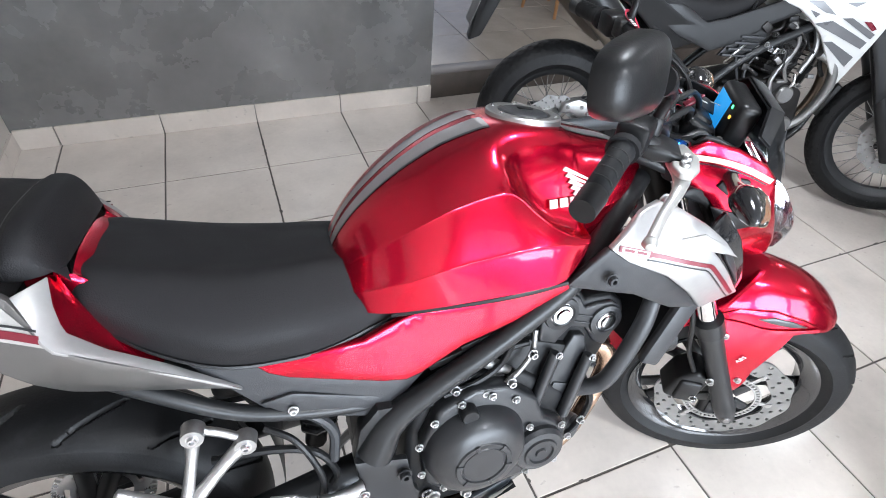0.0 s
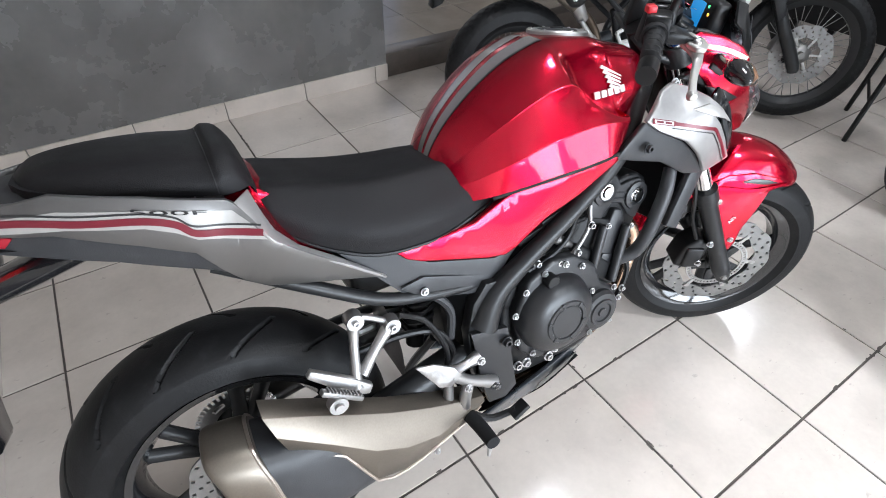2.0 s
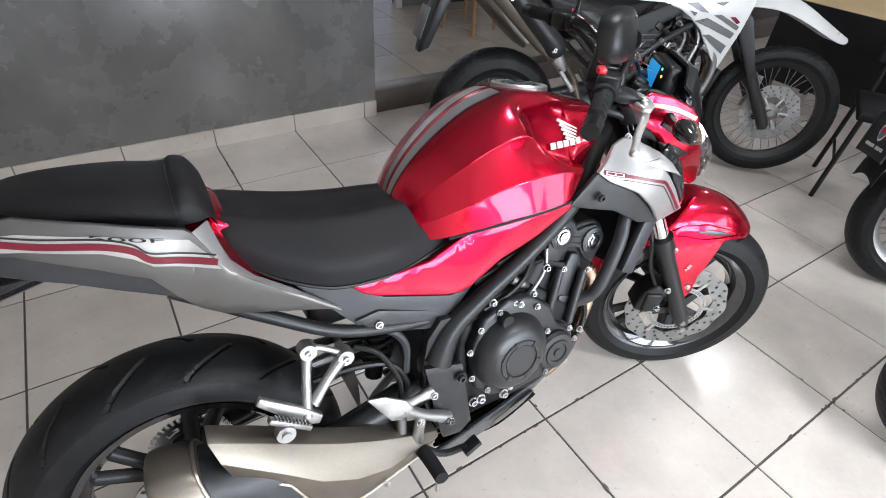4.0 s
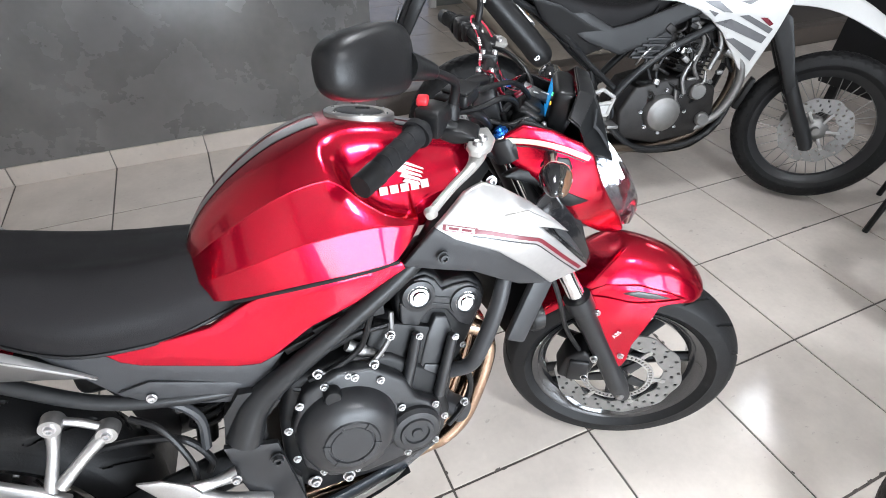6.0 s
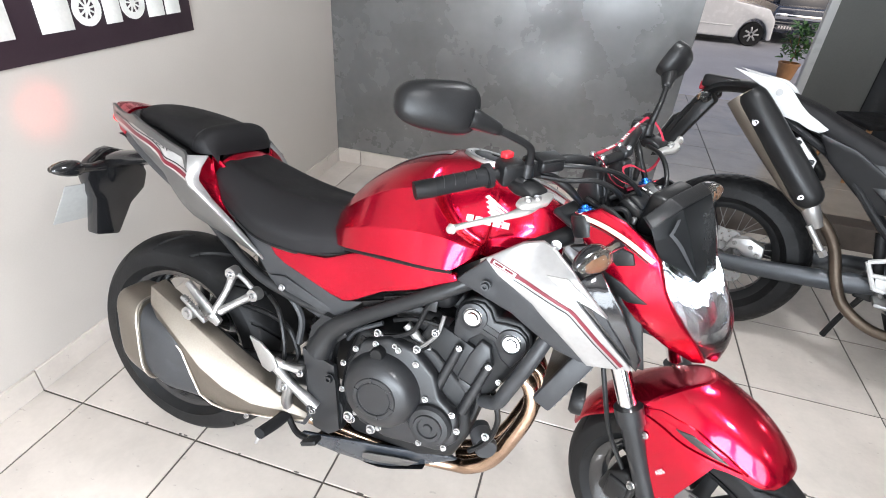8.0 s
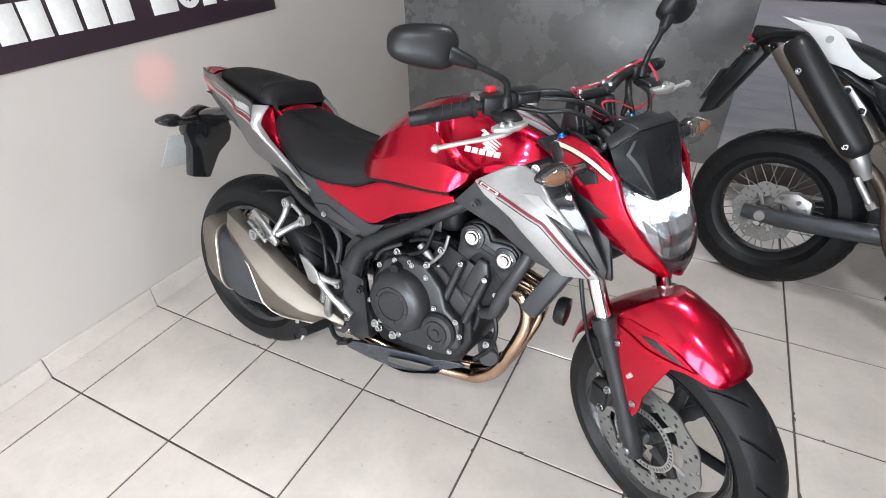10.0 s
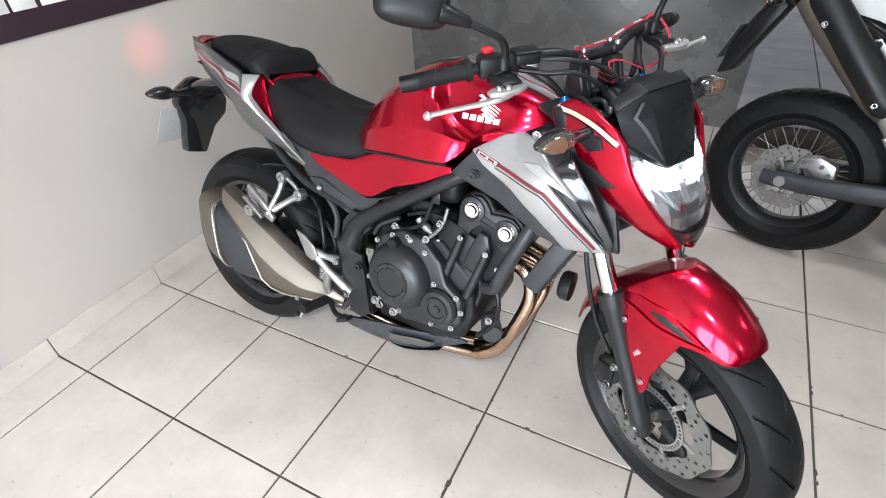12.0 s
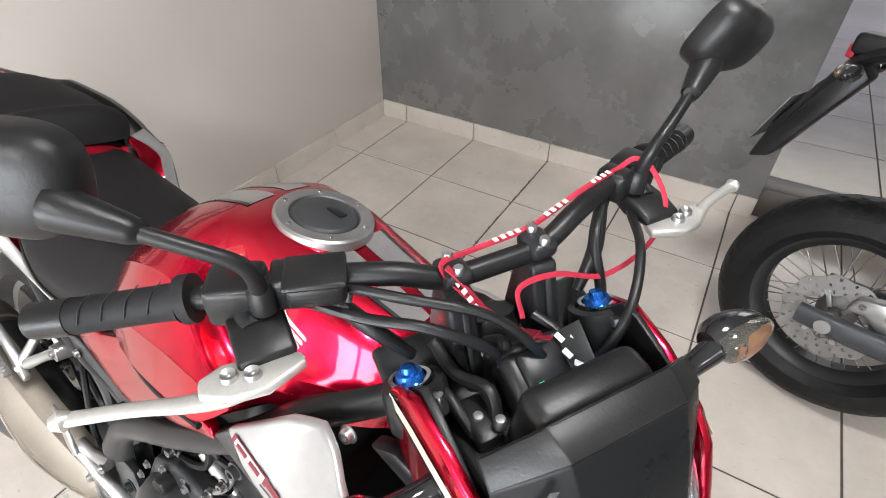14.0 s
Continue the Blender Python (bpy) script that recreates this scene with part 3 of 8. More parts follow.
def brake_disc(parent, y, r0, r1, carrier, n_arm, wave=0.003, holes=True, name="brake_disc", metal=None):
    """A drilled wavy rotor; three staggered rows of round-cornered holes."""
    def drilled(i, k):
        return holes and any(i in rows and (k - off) % 15 < 3 for rows, off in (((1, 2), 0), ((5, 6), 5), ((9, 10), 10)))
    d = part(name, holed_ring(r0, r1, 12, 300, drilled, 0.0045, wave, 10), metal or M_DISC, parent, m=pose(0, y, 0))
    for k in range(n_arm):
        a = 360 / n_arm * k
        part("disc_arm", moved(join(box((carrier + r0) / 2 + 0.004, 0, 0, r0 - carrier + 0.016, 0.005, 0.012, 0.001), moved(lathe([(0.0, -0.004), (0.007, -0.004), (0.008, 0.004), (0, 0.004)], 14), Matrix.Translation((r0 + 0.004, 0, 0)))), pose(0, 0.001, 0, 0, a, 0)), M_ALU, d)
    return d


def indicator(parent, m, flip=1, body=None):
    """A pointed teardrop turn signal on a short stem; its lens looks to -x or +x."""
    drop = [(0.0, -0.060), (0.008, -0.055), (0.016, -0.040), (0.0225, -0.018), (0.0245, 0.0), (0.0215, 0.016), (0.013, 0.027), (0.0, 0.030)]
    i = part("indicator", join(moved(lathe(drop, 22, "Y"), Matrix.Translation((-flip * 0.005, 0, 0)) @ Matrix.Diagonal((0.95, 1, 0.92, 1))), tube([(-0.002, 0.02, -0.004), (-0.006, 0.062, -0.008), (-0.006, 0.095, -0.006)], [0.015, 0.012, 0.016], 10, 4)), body or M_GLOSSB, parent, m=m)
    part("bulb", moved(lathe([(r * 0.72, h * 0.72) for r, h in drop], 18, "Y"), Matrix.Translation((flip * 0.008, -0.004, 0)) @ Matrix.Diagonal((0.6, 1, 0.86, 1))), M_ORANGE, i, "orange bulb behind the lens")
    part("lens", moved(lathe([(r * 0.965, h * 0.965) for r, h in drop], 22, "Y"), Matrix.Translation((flip * 0.006, -0.001, 0)) @ Matrix.Diagonal((0.9, 1, 0.90, 1))), M_AMBER, i, "clear smoky lens")
    return i


# ---- the red motorcycle ----
BIKE = pose(-0.475, 0.087, 0, 0, 0, -4) @ pose(0, 0, 0, -13)
STEER = pose(0.937, 0.03, 0.298, 0, 0, -32)
FRONT = BIKE.inverted() @ STEER
bike = thing("motorcycle", BIKE, "glossy red and silver naked motorcycle on its side stand, headlight on", "motorcycle")


def both(name, make, material, label="", m=None, smooth=40, parent=None):
    """A part on the right side, and its mirror image on the left."""
    a = make()
    c = mirrored(a)
    return part(name, a, material, parent or bike, label, m, smooth), part(name, c, material, parent or bike, label, m, smooth)


def bolts(places, r, y_or_none=None, material=None, parent=None, m=None):
    me = None
    for x, y, z in places:
        mm = Matrix.Translation((x, y, z))
        if m is not None:
            mm = m @ mm
        if me is None:
            me = part("bolt", bolt_mesh(r, r * 0.8), material or M_STEEL, parent or bike, m=mm)
        else:
            again("bolt", me, parent or bike, mm)


# tank: sections from the seat to the steering head; each: x, top, then half-width and height of four lines down the side
def section(x, zt, *pairs):
    p1, pa, p2, p3, p4 = pairs

    def toward(a, b, f):
        return (a[0] + (b[0] - a[0]) * f, a[1] + (b[1] - a[1]) * f)
    # the shoulder and the widest line are creases
    right = [(x, -y, z) for y, z in (p1, pa, toward(p2, pa, 0.08), toward(p2, p3, 0.08), toward(p3, p2, 0.07), toward(p3, p4, 0.07), p4)]
    return [(x, -y, z) for _, y, z in right[::-1]] + [(x, 0, zt)] + right


TANK = Skin([
    section(0.472, 0.835, (0.030, 0.833), (0.045, 0.829), (0.060, 0.822), (0.080, 0.803), (0.085, 0.785)),
    section(0.494, 0.880, (0.040, 0.874), (0.063, 0.863), (0.085, 0.848), (0.112, 0.816), (0.112, 0.784)),
    section(0.530, 0.924, (0.050, 0.916), (0.082, 0.901), (0.112, 0.880), (0.141, 0.833), (0.143, 0.790)),
    section(0.585, 0.970, (0.060, 0.961), (0.100, 0.944), (0.138, 0.918), (0.167, 0.854), (0.167, 0.800)),
    section(0.650, 1.009, (0.070, 0.999), (0.113, 0.981), (0.152, 0.951), (0.179, 0.873), (0.183, 0.809)),
    section(0.710, 1.030, (0.078, 1.020), (0.120, 0.999), (0.155, 0.964), (0.184, 0.881), (0.190, 0.813)),
    section(0.738, 1.034, (0.080, 1.023), (0.124, 0.984), (0.156, 0.957), (0.185, 0.883), (0.192, 0.814)),
    section(0.768, 1.034, (0.083, 1.021), (0.123, 0.938), (0.163, 0.928), (0.187, 0.884), (0.194, 0.815)),
    section(0.800, 1.029, (0.084, 1.017), (0.126, 0.908), (0.172, 0.902), (0.188, 0.882), (0.195, 0.816)),
    section(0.832, 1.023, (0.084, 1.011), (0.128, 0.892), (0.177, 0.886), (0.186, 0.876), (0.186, 0.838)),
    section(0.858, 1.015, (0.083, 1.003), (0.128, 0.884), (0.174, 0.880), (0.178, 0.874), (0.172, 0.862)),
    section(0.868, 1.012, (0.082, 1.000), (0.124, 0.902), (0.136, 0.884), (0.140, 0.872), (0.138, 0.850)),
    section(0.900, 1.002, (0.079, 0.991), (0.112, 0.916), (0.124, 0.896), (0.128, 0.876), (0.122, 0.844)),
    section(0.960, 0.986, (0.070, 0.975), (0.096, 0.925), (0.104, 0.904), (0.106, 0.882), (0.100, 0.848)),
    section(1.015, 0.962, (0.050, 0.952), (0.068, 0.926), (0.076, 0.912), (0.080, 0.890), (0.076, 0.862)),
])
tank = part("tank", TANK.mesh(112, 130, ends=True), M_RED, bike, "glossy candy red metal tank with creased knee panels", smooth=33)


# two grey stripes along the top
for s in (-1, 1):
    for u0, u1 in ((0.4, 5.9), (10.9, 13.6)):
        part("stripe", TANK.mesh(30, 5, u0, u1, 7 + s * 0.12, 7 + s * 0.56, 0.0008), M_GREYSTR, tank, "matt grey stripe with thin dark edges", smooth=70)
        part("stripe_edge", TANK.mesh(30, 2, u0, u1, 7 + s * 0.56, 7 + s * 0.63, 0.0009), M_DECALB, tank, smooth=70)
# wing badge and lettering blocks in the scoop, on both sides
SCOOP = spread([(0.768, 1.021, -0.083), (0.768, 0.938, -0.123), (0.80, 0.908, -0.126), (0.832, 0.892, -0.128), (0.832, 1.011, -0.084), (0.868, 0.902, -0.124), (0.90, 0.916, -0.112), (0.90, 0.991, -0.079), (0.80, 1.017, -0.084), (0.85, 0.955, -0.108)])
FEATHERS = []
for k in range(5):
    x0, z0 = 0.838 + 0.004 * k, 0.9665 - 0.0095 * k
    FEATHERS.append([(x0, z0), (x0 + 0.006, z0 + 0.0045), (0.895 - 0.003 * k, 0.9430 - 0.0052 * k), (0.897 - 0.003 * k, 0.9395 - 0.0056 * k), (x0 + 0.008, z0 - 0.0035)])
LETTERS = [[(x, 0.9265 - 0.03 * (x - 0.81)), (x + 0.0145, 0.9262 - 0.03 * (x - 0.81)), (x + 0.0145, 0.9135 - 0.03 * (x - 0.81)), (x, 0.9138 - 0.03 * (x - 0.81))] for x in (0.810, 0.829, 0.848, 0.867, 0.886)]
for s in (-1, 1):
    for name, poly, label in [("wing_badge", f, "pale feather of a wing badge") for f in FEATHERS] + [("letter_block", f, "") for f in LETTERS]:
        g = plate(poly, lambda x, z: SCOOP(x, z) - 0.0035, 0.003, 2, 0)
        if s > 0:
            h = mirrored(g)
            g.free()
            g = h
        part(name, g, M_DECALW, tank, label)
# filler cap
CAP = pose(0.815, 0, 1.026, 0, 8, 0)
cap = part("filler_cap", lathe([(0.0, 0.010), (0.036, 0.010), (0.040, 0.008), (0.043, 0.004), (0.043, -0.004)], 48, "Z"), M_GREYP, bike, "dark fuel filler cap", m=CAP)
part("ring", lathe([(0.043, 0.003), (0.045, 0.008), (0.060, 0.0085), (0.063, 0.006), (0.064, -0.006), (0.043, -0.006)], 56, "Z", True), M_ALU, cap, "aluminium ring with small screws")
for k in range(6):
    part("screw", moved(lathe([(0.0, 0.0105), (0.0028, 0.0105), (0.0032, 0.008)], 10, "Z"), pose(0.053 * math.cos(k * 1.047 + 0.4), 0.053 * math.sin(k * 1.047 + 0.4), 0.0)), M_STEEL, cap)
part("lock", box(0.008, 0.012, 0.011, 0.026, 0.011, 0.003, 0.001), M_BLACK, cap)

# added black strip that draws the thin dark seam below the tank
both("tank_trim", lambda: tube([(0.545, -0.150, 0.789), (0.68, -0.184, 0.806), (0.76, -0.192, 0.812), (0.815, -0.193, 0.818)], 0.0042, 8, 5), M_BLACK)

# red side panels below the tank
SIDE = spread([(0.35, 0.746, -0.140), (0.39, 0.703, -0.146), (0.54, 0.662, -0.156), (0.66, 0.72, -0.166), (0.80, 0.768, -0.176), (0.89, 0.81, -0.186), (0.575, 0.795, -0.150), (0.70, 0.798, -0.170), (0.47, 0.747, -0.150)])
SIDE_POLY = [(0.332, 0.750), (0.357, 0.724), (0.384, 0.711), (0.43, 0.698), (0.524, 0.670), (0.560, 0.665), (0.585, 0.674), (0.656, 0.719), (0.738, 0.750), (0.828, 0.798), (0.822, 0.812), (0.76, 0.808), (0.70, 0.803), (0.60, 0.797), (0.565, 0.784), (0.50, 0.755), (0.43, 0.748)]
both("side_panel", lambda: plate(SIDE_POLY, lambda x, z: SIDE(x, z) - 0.006, 0.014, 4, 0.004), M_RED, "glossy red plastic side panel", smooth=60)
# black fins under the side panel
for k in range(3):
    x = 0.60 + 0.055 * k
    both("fin", lambda: plate([(x, 0.672 + 0.03 * k), (x + 0.075, 0.70 + 0.03 * k), (x + 0.075, 0.690 + 0.03 * k), (x + 0.005, 0.660 + 0.03 * k)], lambda a, b: -0.150 - 0.12 * (a - 0.6), 0.012, 2, 0.001), M_BLACK)

# rider seat
def seat_row(x, zt, wt, zs, wm, zm, wb, zb):
    h = [(wt * 0.5, zt - 0.002), (wt, zs), (wm, zm), (wb, zb)]
    return [(x, y, z) for y, z in h[::-1]] + [(x, 0, zt)] + [(x, -y, z) for y, z in h]


SEAT = Skin([
    seat_row(0.136, 0.900, 0.060, 0.898, 0.094, 0.882, 0.100, 0.860),
    seat_row(0.156, 0.911, 0.080, 0.906, 0.112, 0.878, 0.116, 0.838),
    seat_row(0.215, 0.894, 0.092, 0.888, 0.133, 0.845, 0.137, 0.800),
    seat_row(0.300, 0.872, 0.096, 0.866, 0.154, 0.812, 0.154, 0.762),
    seat_row(0.390, 0.860, 0.090, 0.854, 0.148, 0.800, 0.150, 0.748),
    seat_row(0.460, 0.856, 0.082, 0.850, 0.136, 0.800, 0.144, 0.752),
    seat_row(0.520, 0.846, 0.078, 0.842, 0.120, 0.806, 0.134, 0.766),
    seat_row(0.570, 0.822, 0.076, 0.818, 0.106, 0.800, 0.124, 0.778),
    seat_row(0.592, 0.805, 0.070, 0.803, 0.098, 0.792, 0.112, 0.780),
])
seat = part("rider_seat", SEAT.mesh(48, 40, ends=True), M_VINYL, bike, "black grained vinyl rider seat", smooth=60)
both("seat_edge", lambda: tube([(0.15, -0.110, 0.846), (0.215, -0.138, 0.798), (0.30, -0.155, 0.760), (0.39, -0.151, 0.746), (0.46, -0.145, 0.750), (0.57, -0.126, 0.776)], 0.0035, 6, 5), M_BLACK, parent=seat)

# pillion seat
def pad_row(x, zt, w, zm, zb):
    h = [(w * 0.55, zt - 0.003), (w * 0.9, zt - 0.014), (w, zm), (w * 0.97, zb)]
    return [(x, y, z) for y, z in h[::-1]] + [(x, 0, zt)] + [(x, -y, z) for y, z in h]


def flat_row(x, zt, w, zm, zb):
    """A section of the wedge-shaped pillion pad."""
    h = [(w * 0.45, zt - 0.002), (w * 0.76, zt - 0.010), (w * 0.93, zt - 0.024), (w, zt - 0.040), (w * 0.985, zb)]
    return [(x, y, z) for y, z in h[::-1]] + [(x, 0, zt)] + [(x, -y, z) for y, z in h]


PAD = Skin([
    flat_row(-0.150, 0.990, 0.048, 0.992, 0.990), flat_row(-0.125, 1.003, 0.079, 0.994, 0.982), flat_row(-0.060, 1.004, 0.102, 0.984, 0.964), flat_row(0.020, 0.996, 0.118, 0.968, 0.944),
    flat_row(0.085, 0.984, 0.126, 0.954, 0.928), flat_row(0.105, 0.990, 0.127, 0.954, 0.924), flat_row(0.126, 0.984, 0.122, 0.952, 0.924), flat_row(0.142, 0.960, 0.110, 0.944, 0.924), flat_row(0.148, 0.936, 0.098, 0.933, 0.922)])
pad = part("pillion_seat", PAD.mesh(44, 36, ends=True), M_VINYL, bike, "black vinyl pillion seat with a raised front", smooth=60)
part("seam", PAD.mesh(2, 36, 4.25, 4.33, 0.2, 9.8, 0.0008), M_DECALB, pad)

# tail: silver flanks with red and black pinstripes
TAIL = spread([(-0.262, 0.975, -0.042), (-0.20, 0.948, -0.080), (-0.10, 0.945, -0.128), (0.0, 0.925, -0.161), (0.047, 0.902, -0.176), (0.107, 0.924, -0.160), (0.123, 0.899, -0.180), (0.134, 0.877, -0.194), (0.143, 0.863, -0.196), (0.189, 0.816, -0.177), (0.249, 0.763, -0.160), (0.318, 0.700, -0.140), (0.038, 0.879, -0.164), (0.090, 0.796, -0.160), (0.186, 0.749, -0.152), (0.258, 0.723, -0.145)])
TAIL_POLY = [(-0.268, 0.986), (-0.20, 0.978), (-0.14, 0.979), (-0.10, 0.985), (0.0, 0.962), (0.098, 0.932), (0.107, 0.924), (0.123, 0.899), (0.134, 0.877), (0.143, 0.863), (0.189, 0.816), (0.249, 0.763), (0.318, 0.700), (0.258, 0.723), (0.186, 0.749), (0.121, 0.773), (0.090, 0.796), (0.063, 0.830), (0.038, 0.868), (-0.02, 0.895), (-0.115, 0.930), (-0.19, 0.937), (-0.262, 0.950)]
flank = both("tail_panel", lambda: plate(TAIL_POLY, TAIL, 0.010, 4, 0.003), M_SILVER, "silver painted tail panel with red and black pinstripes", smooth=50)


def strip(pts, half, depth, off):
    """A narrow sticker along a run of (x, z), laid off a panel."""
    run = spline([(x, 0, z) for x, z in pts], 6)
    bm = bmesh.new()
    rows = []
    for i, p in enumerate(run):
        d = run[min(i + 1, len(run) - 1)] - run[max(i - 1, 0)]
        n = np.array((-d[2], 0, d[0]))
        n = n / (np.linalg.norm(n) + 1e-9) * half
        rows.append([bm.verts.new((q[0], depth(q[0], q[2]) - off, q[2])) for q in (p - n, p + n)])
    for a, b in zip(rows, rows[1:]):
        bm.faces.new((a[0], b[0], b[1], a[1]))
    return solid(bm, 0.0004)


LINE = [(-0.25, 0.958), (-0.15, 0.954), (-0.08, 0.942), (-0.01, 0.932), (0.028, 0.918), (0.047, 0.900), (0.080, 0.892), (0.131, 0.880)]
for i, fl in enumerate(flank):
    g = plate([(-0.25, 0.961), (-0.18, 0.961), (-0.10, 0.963), (0.0, 0.945), (0.101, 0.917), (0.119, 0.895), (0.137, 0.867), (0.080, 0.882), (0.047, 0.889), (0.025, 0.906), (-0.01, 0.921), (-0.10, 0.936), (-0.25, 0.946)], lambda x, z: TAIL(x, z) - 0.0009, 0.0006, 3, 0)
    part("inlay", mirrored(g) if i else g, M_INLAY_GLINT, fl, "pale silver graphic")
    a, c = strip(LINE, 0.0052, TAIL, 0.0020), strip([(x, z + 0.011) for x, z in LINE], 0.0014, TAIL, 0.0020)
    part("pinstripe", mirrored(a) if i else a, M_DECALR, fl, "dark red pinstripe")
    part("pinstripe", mirrored(c) if i else c, M_DECALB, fl, "thin black pinstripe")
# model mark on the near flank
fc = bpy.data.curves.new("marking", "FONT")
fc.body, fc.size, fc.extrude, fc.align_x, fc.align_y = "500F", 0.0135, 0.0002, "LEFT", "BOTTOM"
tmp = new("marking", fc)
me = bpy.data.meshes.new_from_object(tmp.evaluated_get(bpy.context.evaluated_depsgraph_get()))
bpy.data.objects.remove(tmp)
me.materials.append(M_DECALB)
mk = new("marking", me)
for v in me.vertices:
    a, b = v.co.x / 0.0135, v.co.y
    x = -0.022 + a * 0.0475
    z = 0.9445 - 0.270 * (x + 0.022) + b * 0.62
    v.co = (x, TAIL(x, z) - 0.0022 - abs(v.co.z), z)
mk.parent = flank[0]

# front edge, the light on it painted paler, and red gap beside the seat
LEDGE = [((0.107, -0.160, 0.924), (0.134, -0.118, 0.923)), ((0.123, -0.180, 0.899), (0.140, -0.148, 0.898)), ((0.134, -0.194, 0.877), (0.146, -0.163, 0.880)), ((0.143, -0.196, 0.863), (0.150, -0.167, 0.869)), ((0.189, -0.176, 0.816), (0.178, -0.156, 0.828)), ((0.249, -0.160, 0.763), (0.234, -0.146, 0.780)), ((0.318, -0.140, 0.700), (0.317, -0.136, 0.703))]


def ledge():
    bm = bmesh.new()
    rows = [[bm.verts.new(v) for v in (o, i)] for o, i in LEDGE]
    for a, b in zip(rows, rows[1:]):
        bm.faces.new((a[0], b[0], b[1], a[1]))
    return bevel(solid(bm, 0.006), 0.002, 2, 30)


both("tail_edge", ledge, M_EDGE, "silver ledge between tail panel and seat, the light on it painted paler")
INFILL = [((0.134, -0.117, 0.921), (0.137, -0.112, 0.910), (0.136, -0.108, 0.929)), ((0.140, -0.148, 0.895), (0.150, -0.128, 0.880), (0.148, -0.116, 0.897)), ((0.149, -0.166, 0.867), (0.160, -0.138, 0.846), (0.163, -0.118, 0.853)), ((0.178, -0.156, 0.825), (0.184, -0.140, 0.812), (0.186, -0.124, 0.817)), ((0.226, -0.147, 0.783), (0.228, -0.140, 0.776), (0.230, -0.133, 0.779))]


def infill():
    """A hollow panel between the ledge and the seat."""
    return solid(Skin(INFILL).mesh(17, 9), 0.004)


both("red_infill", infill, M_RED, "hollow red panel beside the seat", smooth=60)
part("seat_cowl", Skin([pad_row(0.100, 0.924, 0.102, 0.914, 0.88), pad_row(0.140, 0.924, 0.100, 0.912, 0.87), pad_row(0.164, 0.908, 0.096, 0.896, 0.86), pad_row(0.180, 0.880, 0.090, 0.868, 0.84)]).mesh(14, 24, ends=True), M_RED, bike, "red cowl between the two seats", smooth=60)
# tail top, lamp and underside
part("tail_top", Skin([pad_row(-0.20, 0.980, 0.058, 0.966, 0.94), pad_row(-0.16, 0.983, 0.080, 0.966, 0.935), pad_row(-0.10, 0.974, 0.105, 0.954, 0.92), pad_row(0.06, 0.932, 0.14, 0.91, 0.87)]).mesh(24, 24, ends=True), M_GREYP, bike, "dark top of the tail under the pillion pad", smooth=60)
part("tail_tip", Skin([pad_row(-0.278, 0.988, 0.026, 0.974, 0.95), pad_row(-0.24, 0.992, 0.046, 0.974, 0.948), pad_row(-0.19, 0.988, 0.068, 0.970, 0.942)]).mesh(16, 24, ends=True), M_RED, bike, "red tip of the tail", smooth=60)
part("tail_lamp", moved(box(0, 0, 0, 0.03, 0.058, 0.042, 0.010, 3), pose(-0.272, 0, 0.952, 0, 18, 0)), M_TAILL, bike, "lit red tail lamp")
both("under_tail", lambda: plate([(-0.262, 0.949), (-0.19, 0.937), (-0.115, 0.932), (-0.02, 0.899), (0.045, 0.868), (0.095, 0.800), (0.05, 0.826), (-0.06, 0.871), (-0.14, 0.893), (-0.21, 0.91)], lambda x, z: TAIL(x, z) + 0.010, 0.012, 3, 0.003), M_GREYP, "dark grey lower tail plastic")
both("tail_reflector", lambda: plate([(-0.25, 0.948), (-0.19, 0.938), (-0.165, 0.930), (-0.18, 0.917), (-0.22, 0.922)], lambda x, z: TAIL(x, z) + 0.006, 0.006, 2, 0.002), M_REDP)
part("inner_fender", Skin([[(x, y, z + 0.02 - 0.3 * y * y) for y in (0.085, 0.04, 0, -0.04, -0.085)] for x, z in ((-0.20, 0.90), (-0.05, 0.86), (0.08, 0.80), (0.20, 0.72), (0.30, 0.62), (0.335, 0.48), (0.335, 0.36))]).mesh(24, 9), M_BLACK, bike)
# plate holder
HOLDER = Matrix.Translation((-0.352, 0, 0.700)) @ pose(0, 0, 0, 0, 16, 90)
part("plate_bracket", join(tube([(-0.03, 0, 0.885), (-0.12, 0, 0.862), (-0.22, 0, 0.838), (-0.31, 0, 0.818), (-0.345, 0, 0.795)], [0.05, 0.046, 0.044, 0.042, 0.034], 12, 5, flat=0.5),
     moved(prism([(-0.062, 0.128), (-0.040, 0.140), (0.040, 0.140), (0.062, 0.128), (0.098, 0.085), (0.100, 0.035), (0.062, -0.020), (0.040, -0.122), (-0.040, -0.128), (-0.062, -0.020), (-0.100, 0.035), (-0.098, 0.085)], -0.022, 0.022, 0.010), HOLDER)), M_GLOSSB, bike, "glossy black rear mudguard and plate bracket")
pl = part("number_plate", box(0, 0, 0, 0.003, 0.186, 0.145, 0.004), M_PLATE, bike, "pale number plate with grey blocks", m=pose(-0.385, -0.045, 0.680, 0, 27, 0))
for k in range(4):
    part("letter_block", box(-0.0025, -0.06 + 0.04 * k, 0.01, 0.001, 0.022, 0.06, 0.0), M_DECALG, pl)
indicator(bike, pose(-0.295, -0.155, 0.812, 0, 0, 0), -1)
indicator(bike, pose(-0.295, 0.155, 0.812, 0, 0, 180), 1)

# rear wheel, swingarm, chain side
rear = cast_wheel("rear_wheel", bike, pose(-0.020, 0, 0.322), 0.324, 0.180, 0.222, 14)
brake_disc(rear, -0.075, 0.075, 0.118, 0.045, 5, 0.002)
